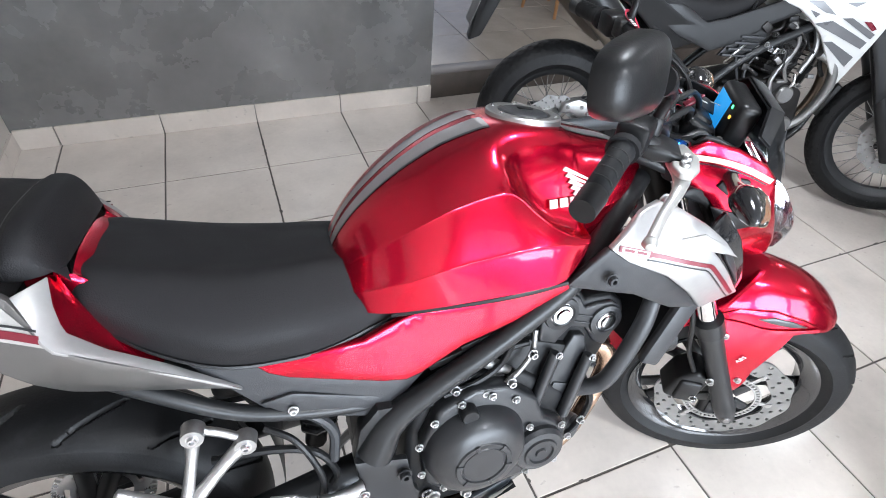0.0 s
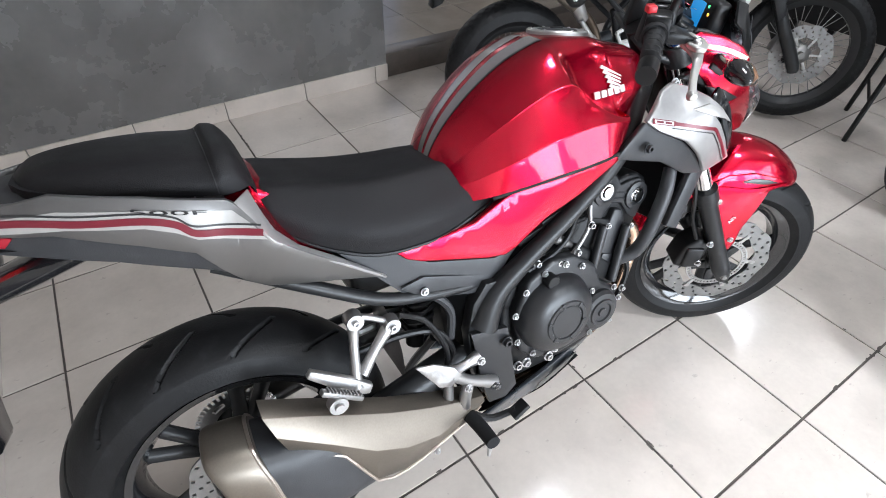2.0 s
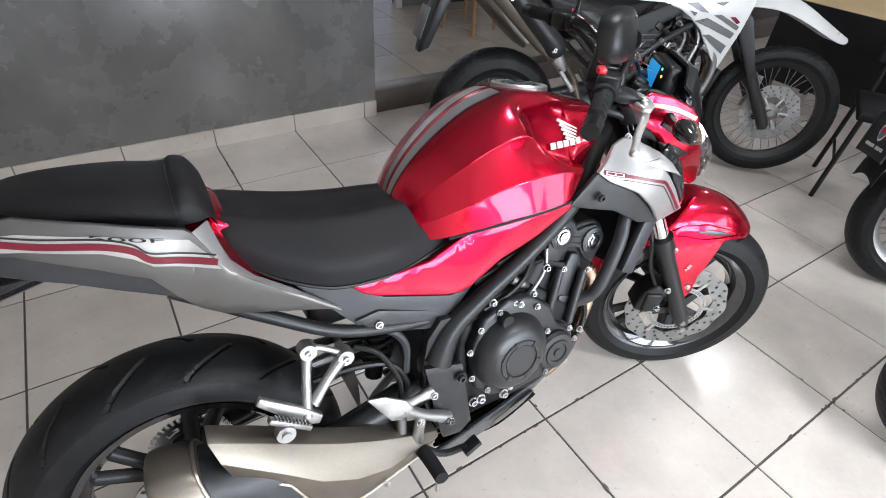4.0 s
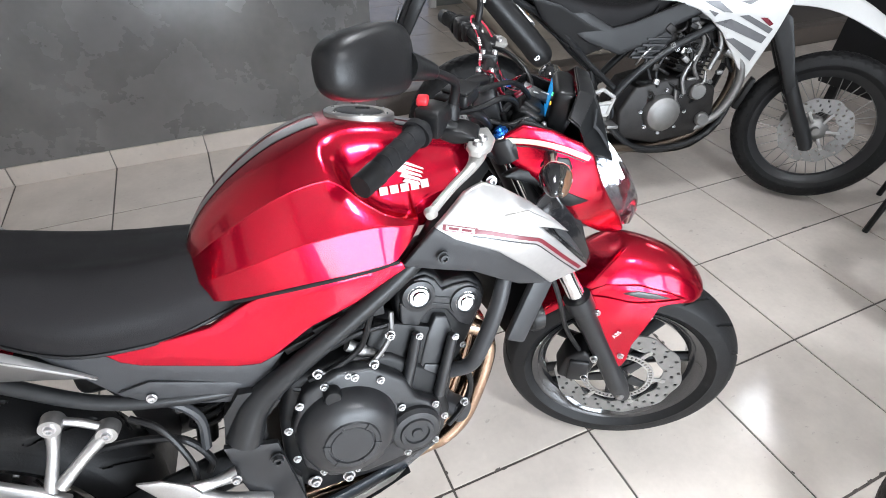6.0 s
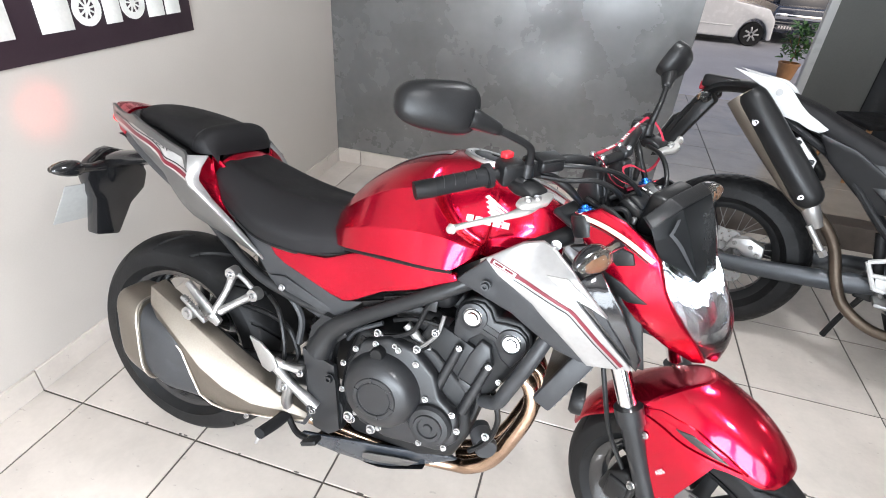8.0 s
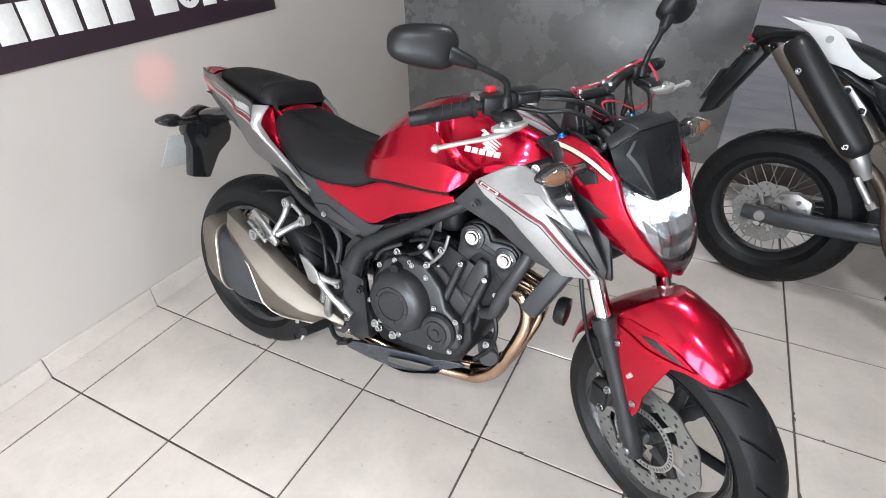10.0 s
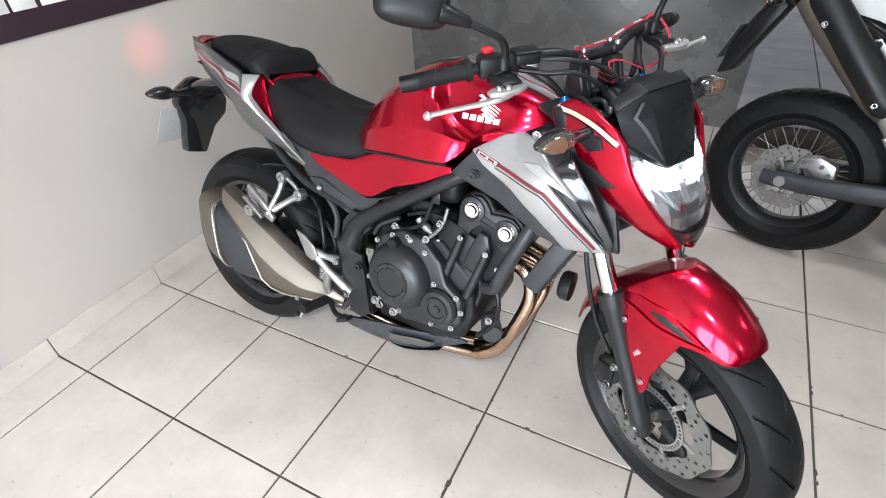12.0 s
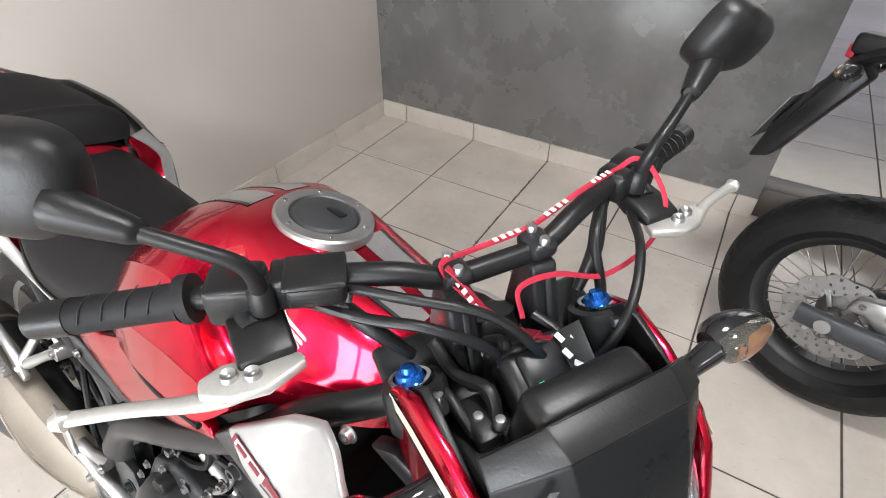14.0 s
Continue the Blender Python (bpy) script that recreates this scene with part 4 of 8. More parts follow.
part("sprocket", moved(holed_ring(0.05, 0.092, 4, 84, lambda i, k: (i == 3 and k % 2 == 0) or (i == 1 and k % 12 < 6), 0.006), Matrix.Translation((0, 0.075, 0))), M_STEEL, rear)
both("swingarm", lambda: join(tube([(-0.05, -0.112, 0.318), (0.10, -0.118, 0.335), (0.30, -0.115, 0.375), (0.47, -0.105, 0.405)], [0.026, 0.027, 0.034, 0.036], 12, 5, flat=1.15), prism([(-0.09, 0.295), (-0.07, 0.285), (0.02, 0.285), (0.03, 0.345), (-0.08, 0.345)], -0.128, -0.098, 0.004)), M_FRAME, "black steel swingarm")
part("axle_nut", moved(lathe([(0, -0.15), (0.014, -0.15), (0.016, -0.13), (0.02, -0.128), (0.02, -0.12)], 6), pose(-0.012, 0, 0.318)), M_STEEL, bike)
part("shock", join(tube([(0.40, 0, 0.40), (0.45, 0, 0.66)], 0.022), tube([(0.41 + 0.045 * (k / 60) + 0.034 * math.cos(k * 0.9), 0.034 * math.sin(k * 0.9), 0.44 + 0.19 * k / 60) for k in range(60)], 0.006, 6, 1)), M_BLACK, bike)
part("chain_guard", tube([(-0.06, 0.10, 0.44), (0.10, 0.10, 0.46), (0.30, 0.10, 0.47), (0.42, 0.10, 0.45)], 0.016, 8, 4, flat=0.5), M_BLACK, bike)
part("chain", tube([(0.0, 0.078, 0.41), (0.25, 0.08, 0.425), (0.52, 0.08, 0.43)], 0.007, 6, 3, flat=1.4), M_ALUD, bike)
part("caliper", prism([(0.03, 0.37), (0.10, 0.40), (0.13, 0.44), (0.06, 0.46), (0.02, 0.42)], -0.115, -0.075, 0.006), M_BLACK, bike)
part("side_stand", tube([(0.50, 0.12, 0.28), (0.44, 0.20, 0.13), (0.40, 0.245, -0.035)], [0.013, 0.012, 0.012], 8, 4), M_FRAME, bike)
part("stand_foot", box(0.395, 0.252, -0.046, 0.06, 0.04, 0.008, 0.003), M_FRAME, bike)

# muffler
def can_row(x, y, z, hw, hh, tilt=0.0):
    """A rounded upright section of the muffler."""
    out = []
    for k in range(33):
        a = 2 * math.pi * k / 32
        c, q = math.cos(a), math.sin(a)
        out.append((x + tilt * q, y + hw * abs(c) ** 0.55 * (1 if c > 0 else -1), z + hh * abs(q) ** 0.55 * (1 if q > 0 else -1)))
    return out


CAN = Skin([can_row(-0.030, -0.183, 0.433, 0.066, 0.102, -0.02), can_row(0.03, -0.182, 0.415, 0.068, 0.105, -0.02), can_row(0.09, -0.180, 0.393, 0.067, 0.104, 0.0), can_row(0.17, -0.172, 0.372, 0.060, 0.090, 0.02), can_row(0.27, -0.160, 0.332, 0.048, 0.062, 0.03), can_row(0.37, -0.145, 0.302, 0.034, 0.038, 0.03), can_row(0.47, -0.118, 0.272, 0.024, 0.024, 0.02)])
muffler = part("muffler", CAN.mesh(44, 40, ends=True), M_GREYP, bike, "short dark grey muffler under brushed steel covers", smooth=50)


FOLDS = [((0.040, -0.222, 0.580), (0.050, -0.236, 0.540), (0.062, -0.228, 0.488)), ((0.12, -0.214, 0.529), (0.132, -0.242, 0.474), (0.146, -0.236, 0.428)),
         ((0.19, -0.209, 0.482), (0.203, -0.240, 0.405), (0.194, -0.228, 0.312)), ((0.26, -0.203, 0.438), (0.27, -0.230, 0.358), (0.262, -0.214, 0.280)),
         ((0.34, -0.193, 0.392), (0.345, -0.215, 0.328), (0.335, -0.203, 0.286)), ((0.42, -0.180, 0.350), (0.425, -0.193, 0.323), (0.42, -0.185, 0.290)), ((0.482, -0.166, 0.319), (0.482, -0.171, 0.307), (0.472, -0.166, 0.293))]
cov = bmesh.new()
lines = []
for t0, r0, b0 in FOLDS:
    lines.append([cov.verts.new(v) for v in ((t0[0], t0[1] + 0.045, t0[2] + 0.004), t0, r0, b0, (b0[0], b0[1] + 0.030, b0[2] + 0.004))])
for a, c in zip(lines, lines[1:]):
    for k in range(4):
        cov.faces.new((a[k], c[k], c[k + 1], a[k + 1]))
cov = bevel(solid(cov, 0.002), 0.003, 2, 8)
part("cover", cov, M_MUFF, muffler, "brushed steel heat shield with folded edges", smooth=30)
part("cover_edge", tube([(b[0], b[1] - 0.001, b[2]) for _, _, b in FOLDS], 0.0032, 6, 2), M_FOLD, muffler, "folded edge with its highlight painted on")
END = Skin([can_row(0.032, -0.184, 0.416, 0.072, 0.110, -0.02), can_row(0.022, -0.184, 0.420, 0.075, 0.114, -0.02), can_row(-0.012, -0.184, 0.430, 0.074, 0.113, -0.02), can_row(-0.040, -0.184, 0.438, 0.070, 0.106, -0.02), can_row(-0.048, -0.184, 0.441, 0.058, 0.090, -0.02)])
part("end_cap", END.mesh(20, 44, ends=True), M_MUFF, muffler, "brushed steel end cap", smooth=30)
part("cap_edge", tube([END.at(0.6, v) for v in np.linspace(2.0, 28.0, 30)], 0.0035, 6, 2), M_FOLD, muffler, "folded edge with its highlight painted on")
part("outlet", tube([(-0.040, -0.184, 0.425), (-0.056, -0.184, 0.430)], 0.026, 16), M_DECALB, muffler)
bolts([(0.333, -0.216, 0.287), (0.02, -0.246, 0.43)], 0.007, parent=muffler)

# pillion footrest bracket
hanger = part("pillion_bracket", join(
    tube([(0.236, -0.150, 0.645), (0.225, -0.160, 0.60), (0.212, -0.182, 0.555), (0.205, -0.192, 0.530)], [0.013, 0.009, 0.010, 0.014], 10, 5),
    tube([(0.303, -0.150, 0.604), (0.262, -0.165, 0.575), (0.222, -0.184, 0.545)], [0.014, 0.010, 0.012], 10, 5),
    tube([(0.236, -0.148, 0.650), (0.270, -0.148, 0.632), (0.303, -0.148, 0.606)], 0.007, 8, 4),
    moved(lathe([(0, -0.012), (0.016, -0.012), (0.018, 0.012), (0, 0.012)], 20), Matrix.Translation((0.236, -0.152, 0.645))),
    moved(lathe([(0, -0.012), (0.016, -0.012), (0.018, 0.012), (0, 0.012)], 20), Matrix.Translation((0.303, -0.152, 0.604))),
    prism([(0.125, 0.600), (0.135, 0.612), (0.205, 0.555), (0.235, 0.525), (0.225, 0.508), (0.195, 0.520)], -0.200, -0.186, 0.003)), M_ALU, bike, "cast aluminium pillion footrest bracket", smooth=50)
part("footrest", join(box(0, -0.006, 0, 0.088, 0.015, 0.011, 0.003), *[box(-0.033 + 0.0075 * k, -0.006, 0.0065, 0.003, 0.014, 0.004, 0.0006) for k in range(10)]), M_ALUD, hanger, "ribbed folding footrest", m=pose(0.172, -0.212, 0.552, 0, 40, 6))
bolts([(0.236, -0.163, 0.645), (0.303, -0.163, 0.604)], 0.009, parent=hanger)
part("mount", moved(lathe([(0, -0.014), (0.008, -0.014), (0.009, -0.008), (0.017, -0.008), (0.019, 0.008), (0, 0.008)], 24), Matrix.Translation((0.161, -0.222, 0.540))), M_ALU, hanger)

# rider footrest bracket, brake pedal
heel = part("footrest_bracket", join(
    plate([(0.322, 0.512), (0.36, 0.505), (0.400, 0.480), (0.415, 0.455), (0.39, 0.432), (0.365, 0.44)], lambda x, z: -0.196 - 0.1 * (x - 0.32), 0.007, 2, 0.002),
    tube([(0.395, -0.190, 0.458), (0.43, -0.183, 0.452), (0.470, -0.175, 0.450)], [0.014, 0.010, 0.015], 10, 4),
    tube([(0.395, -0.190, 0.452), (0.44, -0.185, 0.408), (0.509, -0.170, 0.352)], [0.015, 0.012, 0.016], 10, 4),
    tube([(0.44, -0.185, 0.405), (0.428, -0.180, 0.355), (0.428, -0.168, 0.310)], [0.012, 0.014, 0.017], 10, 4)), M_ALU, bike, "cast aluminium footrest bracket with heel guard", smooth=50)
bolts([(0.470, -0.190, 0.450), (0.509, -0.186, 0.352), (0.43, -0.197, 0.40)], 0.009, parent=heel)
part("footrest", join(tube([(0.428, -0.165, 0.304), (0.432, -0.22, 0.312), (0.429, -0.288, 0.322)], [0.015, 0.0165, 0.0155], 12, 3, flat=0.85)), M_GRIP, heel, "black rubber footrest")
part("feeler", tube([(0.426, -0.280, 0.312), (0.417, -0.285, 0.288)], [0.006, 0.004], 8), M_ALU, heel)
part("brake_pedal", join(tube([(0.41, -0.17, 0.33), (0.47, -0.20, 0.285), (0.515, -0.215, 0.290), (0.53, -0.225, 0.30)], 0.008, 8, 4), moved(box(0, 0, 0, 0.045, 0.03, 0.012, 0.003), pose(0.535, -0.228, 0.300, 0, -25, 0))), M_BLACK, bike)
part("master_cylinder", join(tube([(0.40, -0.165, 0.42), (0.395, -0.165, 0.355)], 0.012), tube([(0.395, -0.165, 0.37), (0.392, -0.165, 0.335)], 0.006)), M_ALUD, bike)
part("brake_hose", tube([(0.40, -0.160, 0.43), (0.405, -0.165, 0.50), (0.375, -0.15, 0.575), (0.33, -0.13, 0.60)], 0.006, 8, 6), M_BLACK, bike)
part("cable", tube([(0.24, -0.12, 0.545), (0.33, -0.13, 0.548), (0.40, -0.14, 0.53), (0.43, -0.14, 0.47), (0.42, -0.14, 0.44)], 0.007, 8, 6), M_BLACK, bike)
part("reservoir_hose", tube([(0.34, -0.13, 0.64), (0.40, -0.14, 0.62), (0.435, -0.14, 0.57), (0.43, -0.14, 0.50)], 0.009, 8, 6), M_GREYP, bike)

# frame
both("frame_tube", lambda: tube([(1.02, -0.060, 0.915), (0.93, -0.120, 0.865), (0.845, -0.163, 0.795), (0.72, -0.172, 0.712), (0.61, -0.166, 0.640), (0.535, -0.158, 0.580), (0.498, -0.155, 0.510)], [0.022, 0.021, 0.019, 0.018, 0.020, 0.026, 0.034], 14, 6), M_FRAME, "satin black steel frame tube", smooth=60)
both("pivot_plate", lambda: plate([(0.555, 0.610), (0.575, 0.575), (0.520, 0.520), (0.528, 0.44), (0.575, 0.36), (0.572, 0.285), (0.52, 0.275), (0.49, 0.31), (0.468, 0.40), (0.462, 0.50), (0.478, 0.575), (0.51, 0.615)], lambda x, z: -0.158 + 0.06 * (0.5 - z), 0.03, 3, 0.006), M_FRAME, "satin black pivot plate")
both("side_cover", lambda: plate([(0.462, 0.512), (0.552, 0.488), (0.562, 0.40), (0.575, 0.30), (0.545, 0.275), (0.50, 0.282), (0.482, 0.36), (0.478, 0.44)], lambda x, z: -0.172 + 0.05 * (0.5 - z), 0.012, 3, 0.004), M_ENGINE, "black cast pivot cover")
bolts([(0.515, -0.166, 0.568)], 0.012, material=M_FRAME)
bolts([(0.545, -0.176, 0.455), (0.500, -0.178, 0.355)], 0.013, material=M_ENGINE)
both("seat_rail", lambda: tube([(0.50, -0.135, 0.605), (0.40, -0.140, 0.625), (0.30, -0.138, 0.655), (0.20, -0.128, 0.715), (0.05, -0.10, 0.81)], 0.013, 10, 5), M_FRAME)
both("flank_cover", lambda: plate([(0.24, 0.775), (0.345, 0.742), (0.40, 0.698), (0.545, 0.655), (0.60, 0.668), (0.545, 0.610), (0.50, 0.590), (0.36, 0.630), (0.325, 0.672), (0.29, 0.715)], spread([(0.25, 0.77, -0.132), (0.40, 0.66, -0.142), (0.55, 0.63, -0.148)]), 0.014, 3, 0.004), M_GREYP, "dark grey plastic flank cover")
both("cover_inset", lambda: plate([(0.335, 0.668), (0.385, 0.675), (0.515, 0.628), (0.535, 0.612), (0.50, 0.602), (0.365, 0.640)], lambda x, z: -0.1475, 0.006, 2, 0.003), M_GREYP)
bolts([(0.381, -0.151, 0.645)], 0.008)

# engine
crank = part("crankcase", prism([(0.545, 0.345), (0.56, 0.50), (0.59, 0.590), (0.70, 0.610), (0.79, 0.590), (0.885, 0.510), (0.905, 0.40), (0.87, 0.315), (0.78, 0.285), (0.60, 0.285)], -0.135, 0.135, 0.014, 3), M_ENGB, bike, "black painted parallel twin engine", smooth=45)
part("right_case", prism([(0.585, 0.395), (0.580, 0.50), (0.615, 0.575), (0.68, 0.605), (0.745, 0.595), (0.805, 0.545), (0.825, 0.490), (0.875, 0.455), (0.880, 0.385), (0.84, 0.345), (0.78, 0.340), (0.70, 0.330), (0.63, 0.350)], -0.165, -0.13, 0.010, 3), M_ENGINE, crank, smooth=45)
part("clutch_cover", moved(lathe([(0.0, -0.011), (0.039, -0.011), (0.0405, -0.0095), (0.0425, -0.0095), (0.044, -0.0125), (0.052, -0.0125), (0.0545, -0.0095), (0.060, -0.008), (0.076, -0.003), (0.088, 0.008), (0.096, 0.026), (0.101, 0.045)], 56), Matrix.Translation((0.682, -0.201, 0.468))), M_ENGINE, crank, "round black clutch cover with a raised ring", smooth=30)
for k in range(6):
    part("clutch_rib", moved(box(0.0485, -0.0125, 0, 0.013, 0.004, 0.0055, 0.0008), Matrix.Translation((0.682, -0.201, 0.468)) @ pose(0, 0, 0, 0, 60 * k + 15, 0)), M_ENGINE, crank)
part("filler", moved(lathe([(0, -0.022), (0.014, -0.022), (0.017, -0.018), (0.017, 0.02)], 20), pose(0.665, -0.165, 0.565)), M_BLACK, crank)
part("pulser_cover", moved(lathe([(0.0, -0.010), (0.010, -0.010), (0.012, -0.006), (0.024, -0.006), (0.026, -0.010), (0.034, -0.010), (0.036, -0.006), (0.048, -0.004), (0.054, 0.004), (0.056, 0.04)], 44), Matrix.Translation((0.813, -0.178, 0.418))), M_ENGINE, crank, "round black timing cover", smooth=30)
bolts([(0.686 + 0.116 * math.cos(a), -0.168, 0.472 + 0.116 * math.sin(a)) for a in (0.9, 1.35, 1.85, 2.35, 2.85, 3.5, 4.1, 4.7)], 0.0075, parent=crank)
bolts([(0.813 + 0.066 * math.cos(a), -0.168, 0.418 + 0.066 * math.sin(a)) for a in (-0.9, 0.1, 0.75, 1.9, -1.9)], 0.0075, parent=crank)
bolts([(0.665, -0.168, 0.345), (0.60, -0.168, 0.36), (0.595, -0.14, 0.33)], 0.012, parent=crank)
# cylinders and head, leaning forward
CYL = pose(0.80, 0, 0.53, 0, 22, 0)
cyl = part("cylinder_block", box(0, 0, 0.04, 0.165, 0.25, 0.15, 0.008), M_ENGB, crank, m=CYL)
HEAD = [(0.815, 0.690), (0.826, 0.722), (0.852, 0.743), (0.880, 0.746), (0.903, 0.730), (0.914, 0.708), (0.935, 0.712), (0.968, 0.711), (0.996, 0.690), (1.003, 0.662), (0.994, 0.628), (0.972, 0.585), (0.952, 0.545), (0.93, 0.505), (0.90, 0.455), (0.815, 0.470), (0.812, 0.56), (0.818, 0.64)]
part("cylinder_head", prism(HEAD, -0.112, 0.118, 0.008, 3), M_ENGB, bike, "black cylinder head with two round plugs", smooth=45)
part("head_cover", prism([(0.822, 0.682), (0.834, 0.716), (0.856, 0.734), (0.879, 0.736), (0.897, 0.722), (0.910, 0.697), (0.936, 0.701), (0.966, 0.700), (0.987, 0.684), (0.993, 0.661), (0.985, 0.634), (0.964, 0.597), (0.938, 0.612), (0.915, 0.650), (0.884, 0.660), (0.862, 0.640), (0.848, 0.612), (0.826, 0.622), (0.820, 0.650)], -0.121, -0.108, 0.004, 3), M_ENGINE, bike, "raised black cover round the plugs", smooth=45)
part("head_plate", prism([(0.868, 0.606), (0.888, 0.646), (0.913, 0.638), (0.925, 0.590), (0.905, 0.520), (0.885, 0.465), (0.838, 0.478), (0.850, 0.548)], -0.128, -0.108, 0.004, 2), M_ENGINE, bike, "stepped black plate over the cylinder", smooth=45)
part("head_step", prism([(0.856, 0.540), (0.906, 0.522), (0.889, 0.474), (0.842, 0.486)], -0.132, -0.126, 0.003, 2), M_ENGINE, bike)
for off in (-0.006, 0.006):
    part("head_rib", tube([(0.878, -0.1215, 0.684 + off * 1.3), (0.934, -0.1215, 0.664 + off * 1.3)], 0.0022, 8), M_ENGINE, bike)
for x, z in ((0.860, 0.697), (0.956, 0.660)):
    part("head_plug", moved(lathe([(0, -0.008), (0.012, -0.008), (0.014, -0.004), (0.019, -0.004), (0.021, 0.0), (0.030, 0.003), (0.034, 0.012)], 28), Matrix.Translation((x, -0.124, z))), M_CHROME, bike, "bright round plug")
    part("plug_ring", moved(lathe([(0.021, -0.001), (0.024, -0.006), (0.033, -0.004), (0.036, 0.008)], 28), Matrix.Translation((x, -0.122, z))), M_ENGINE, bike)
for x0, z0, x1, z1 in ((0.805, 0.490, 0.846, 0.624), (0.877, 0.463, 0.919, 0.600)):
    part("stud_tube", tube([(x0, -0.143, z0), (x1, -0.139, z1)], [0.0125, 0.0105], 12), M_ENGINE, bike)
bolts([(0.847, -0.150, 0.626), (0.920, -0.150, 0.602), (0.945, -0.122, 0.555)], 0.007)
part("throttle_body", join(tube([(0.70, -0.09, 0.66), (0.80, -0.09, 0.63)], 0.032, 16), tube([(0.70, 0.06, 0.66), (0.80, 0.06, 0.63)], 0.032, 16), box(0.71, 0, 0.66, 0.07, 0.24, 0.05, 0.01)), M_ENGB, bike)
part("injector", join(tube([(0.735, -0.13, 0.615), (0.775, -0.125, 0.585)], [0.010, 0.007], 10), tube([(0.71, -0.13, 0.635), (0.74, -0.13, 0.612)], 0.012, 10)), M_ALUD, bike)
part("breather_hose", tube([(0.63, -0.14, 0.585), (0.69, -0.145, 0.605), (0.735, -0.145, 0.635), (0.76, -0.15, 0.70), (0.775, -0.15, 0.73)], 0.006, 8, 6), M_BLACK, bike)
part("wiring_clip", box(0.775, -0.155, 0.715, 0.02, 0.006, 0.03, 0.002), M_FRAME, bike)
part("airbox", box(0.68, 0, 0.735, 0.26, 0.22, 0.11, 0.03, 3), M_ENGB, bike)
# added black block that stops the view through the engine
part("inner_case", prism([(0.47, 0.33), (0.46, 0.62), (0.56, 0.72), (0.80, 0.72), (0.90, 0.62), (0.86, 0.36)], -0.02, 0.10, 0.02), M_ENGB, bike)
part("battery_box", box(0.36, 0, 0.70, 0.2, 0.20, 0.12, 0.02, 3), M_ENGB, bike)
part("sprocket_cover", prism([(0.56, 0.36), (0.58, 0.50), (0.68, 0.54), (0.74, 0.44), (0.70, 0.34)], 0.13, 0.17, 0.01), M_ENGINE, bike)
part("generator_cover", moved(lathe([(0.0, 0.19), (0.06, 0.188), (0.085, 0.17), (0.09, 0.13)], 40), Matrix.Translation((0.80, 0, 0.42))), M_ENGINE, bike)
filt = part("oil_filter", moved(lathe([(0.0, -0.045), (0.024, -0.045), (0.028, -0.040), (0.028, 0.035), (0.0, 0.035)], 28), pose(0.925, -0.060, 0.345, 0, 0, 30)), M_GREYP, bike, "dark oil filter canister")
part("label", moved(lathe([(0.0285, -0.034), (0.0288, -0.030), (0.0288, 0.012), (0.0285, 0.014)], 28), pose(0.925, -0.060, 0.345, 0, 0, 30)), M_DECALG, filt)
part("water_hose", tube([(0.865, -0.11, 0.395), (0.895, -0.115, 0.43), (0.905, -0.115, 0.49), (0.89, -0.12, 0.53)], 0.009, 8, 5), M_BLACK, bike)
# radiator and its pipe
RAD = pose(1.082, 0, 0.612, 0, 26, 0)
rad = part("radiator", box(0, 0, 0.025, 0.040, 0.29, 0.18, 0.006), M_BLACK, bike, "black radiator with side tanks", m=RAD)
for s in (-1, 1):
    part("side_tank", box(-0.008, 0.153 * s, 0.020, 0.046, 0.022, 0.172, 0.008), M_GREYP, rad)
for k in range(9):
    part("rad_fin", box(0.0205, 0, -0.055 + 0.02 * k, 0.002, 0.28, 0.006, 0), M_ALUD, rad)
part("coolant_pipe", join(tube([(1.030, -0.150, 0.715), (1.008, -0.160, 0.655), (0.972, -0.156, 0.565), (0.952, -0.140, 0.515), (0.915, -0.115, 0.490)], [0.0155, 0.017, 0.017, 0.0165, 0.0155], 14, 5)), M_GREYP, bike, "thick dark grey coolant pipe", smooth=60)
part("horn", moved(lathe([(0, -0.02), (0.03, -0.02), (0.036, -0.012), (0.036, 0.008), (0, 0.012)], 24, "X"), Matrix.Translation((1.125, -0.10, 0.565))), M_BLACK, bike)
# exhaust headers
for k, y in enumerate((-0.055, 0.055)):
    part("exhaust_pipe", tube([(0.960, y, 0.560), (1.010, y * 1.15, 0.535), (1.024, y * 1.15, 0.472), (0.998, y * 1.1, 0.378), (0.958, y, 0.286), (0.905, y * 0.9, 0.236), (0.86, y * 0.7, 0.215), (0.72, y * 0.6 - 0.02, 0.205), (0.60, -0.05 + 0.3 * y, 0.215), (0.46, -0.11, 0.262)], 0.0195, 16, 6), M_COPPER, bike, "bronze-tinted steel exhaust pipe", smooth=60)
part("exhaust_pipe", tube([(0.962, 0.0, 0.560), (1.02, 0.01, 0.535), (1.034, 0.01, 0.472), (1.004, 0.005, 0.378), (0.962, 0.0, 0.286), (0.905, 0.0, 0.236), (0.86, 0.0, 0.215)], 0.017, 14, 6), M_COPPER, bike, smooth=60)
# belly pan
PANP = [(0.470, 0.258), (0.505, 0.262), (0.62, 0.282), (0.74, 0.290), (0.865, 0.300), (0.880, 0.290), (0.80, 0.245), (0.715, 0.205), (0.66, 0.196), (0.565, 0.205), (0.49, 0.222)]
pan = both("belly_pan", lambda: plate(PANP, spread([(0.47, 0.24, -0.165), (0.66, 0.20, -0.125), (0.87, 0.295, -0.110), (0.65, 0.28, -0.155)]), 0.012, 3, 0.004), M_PAN, "blue-grey painted belly pan")
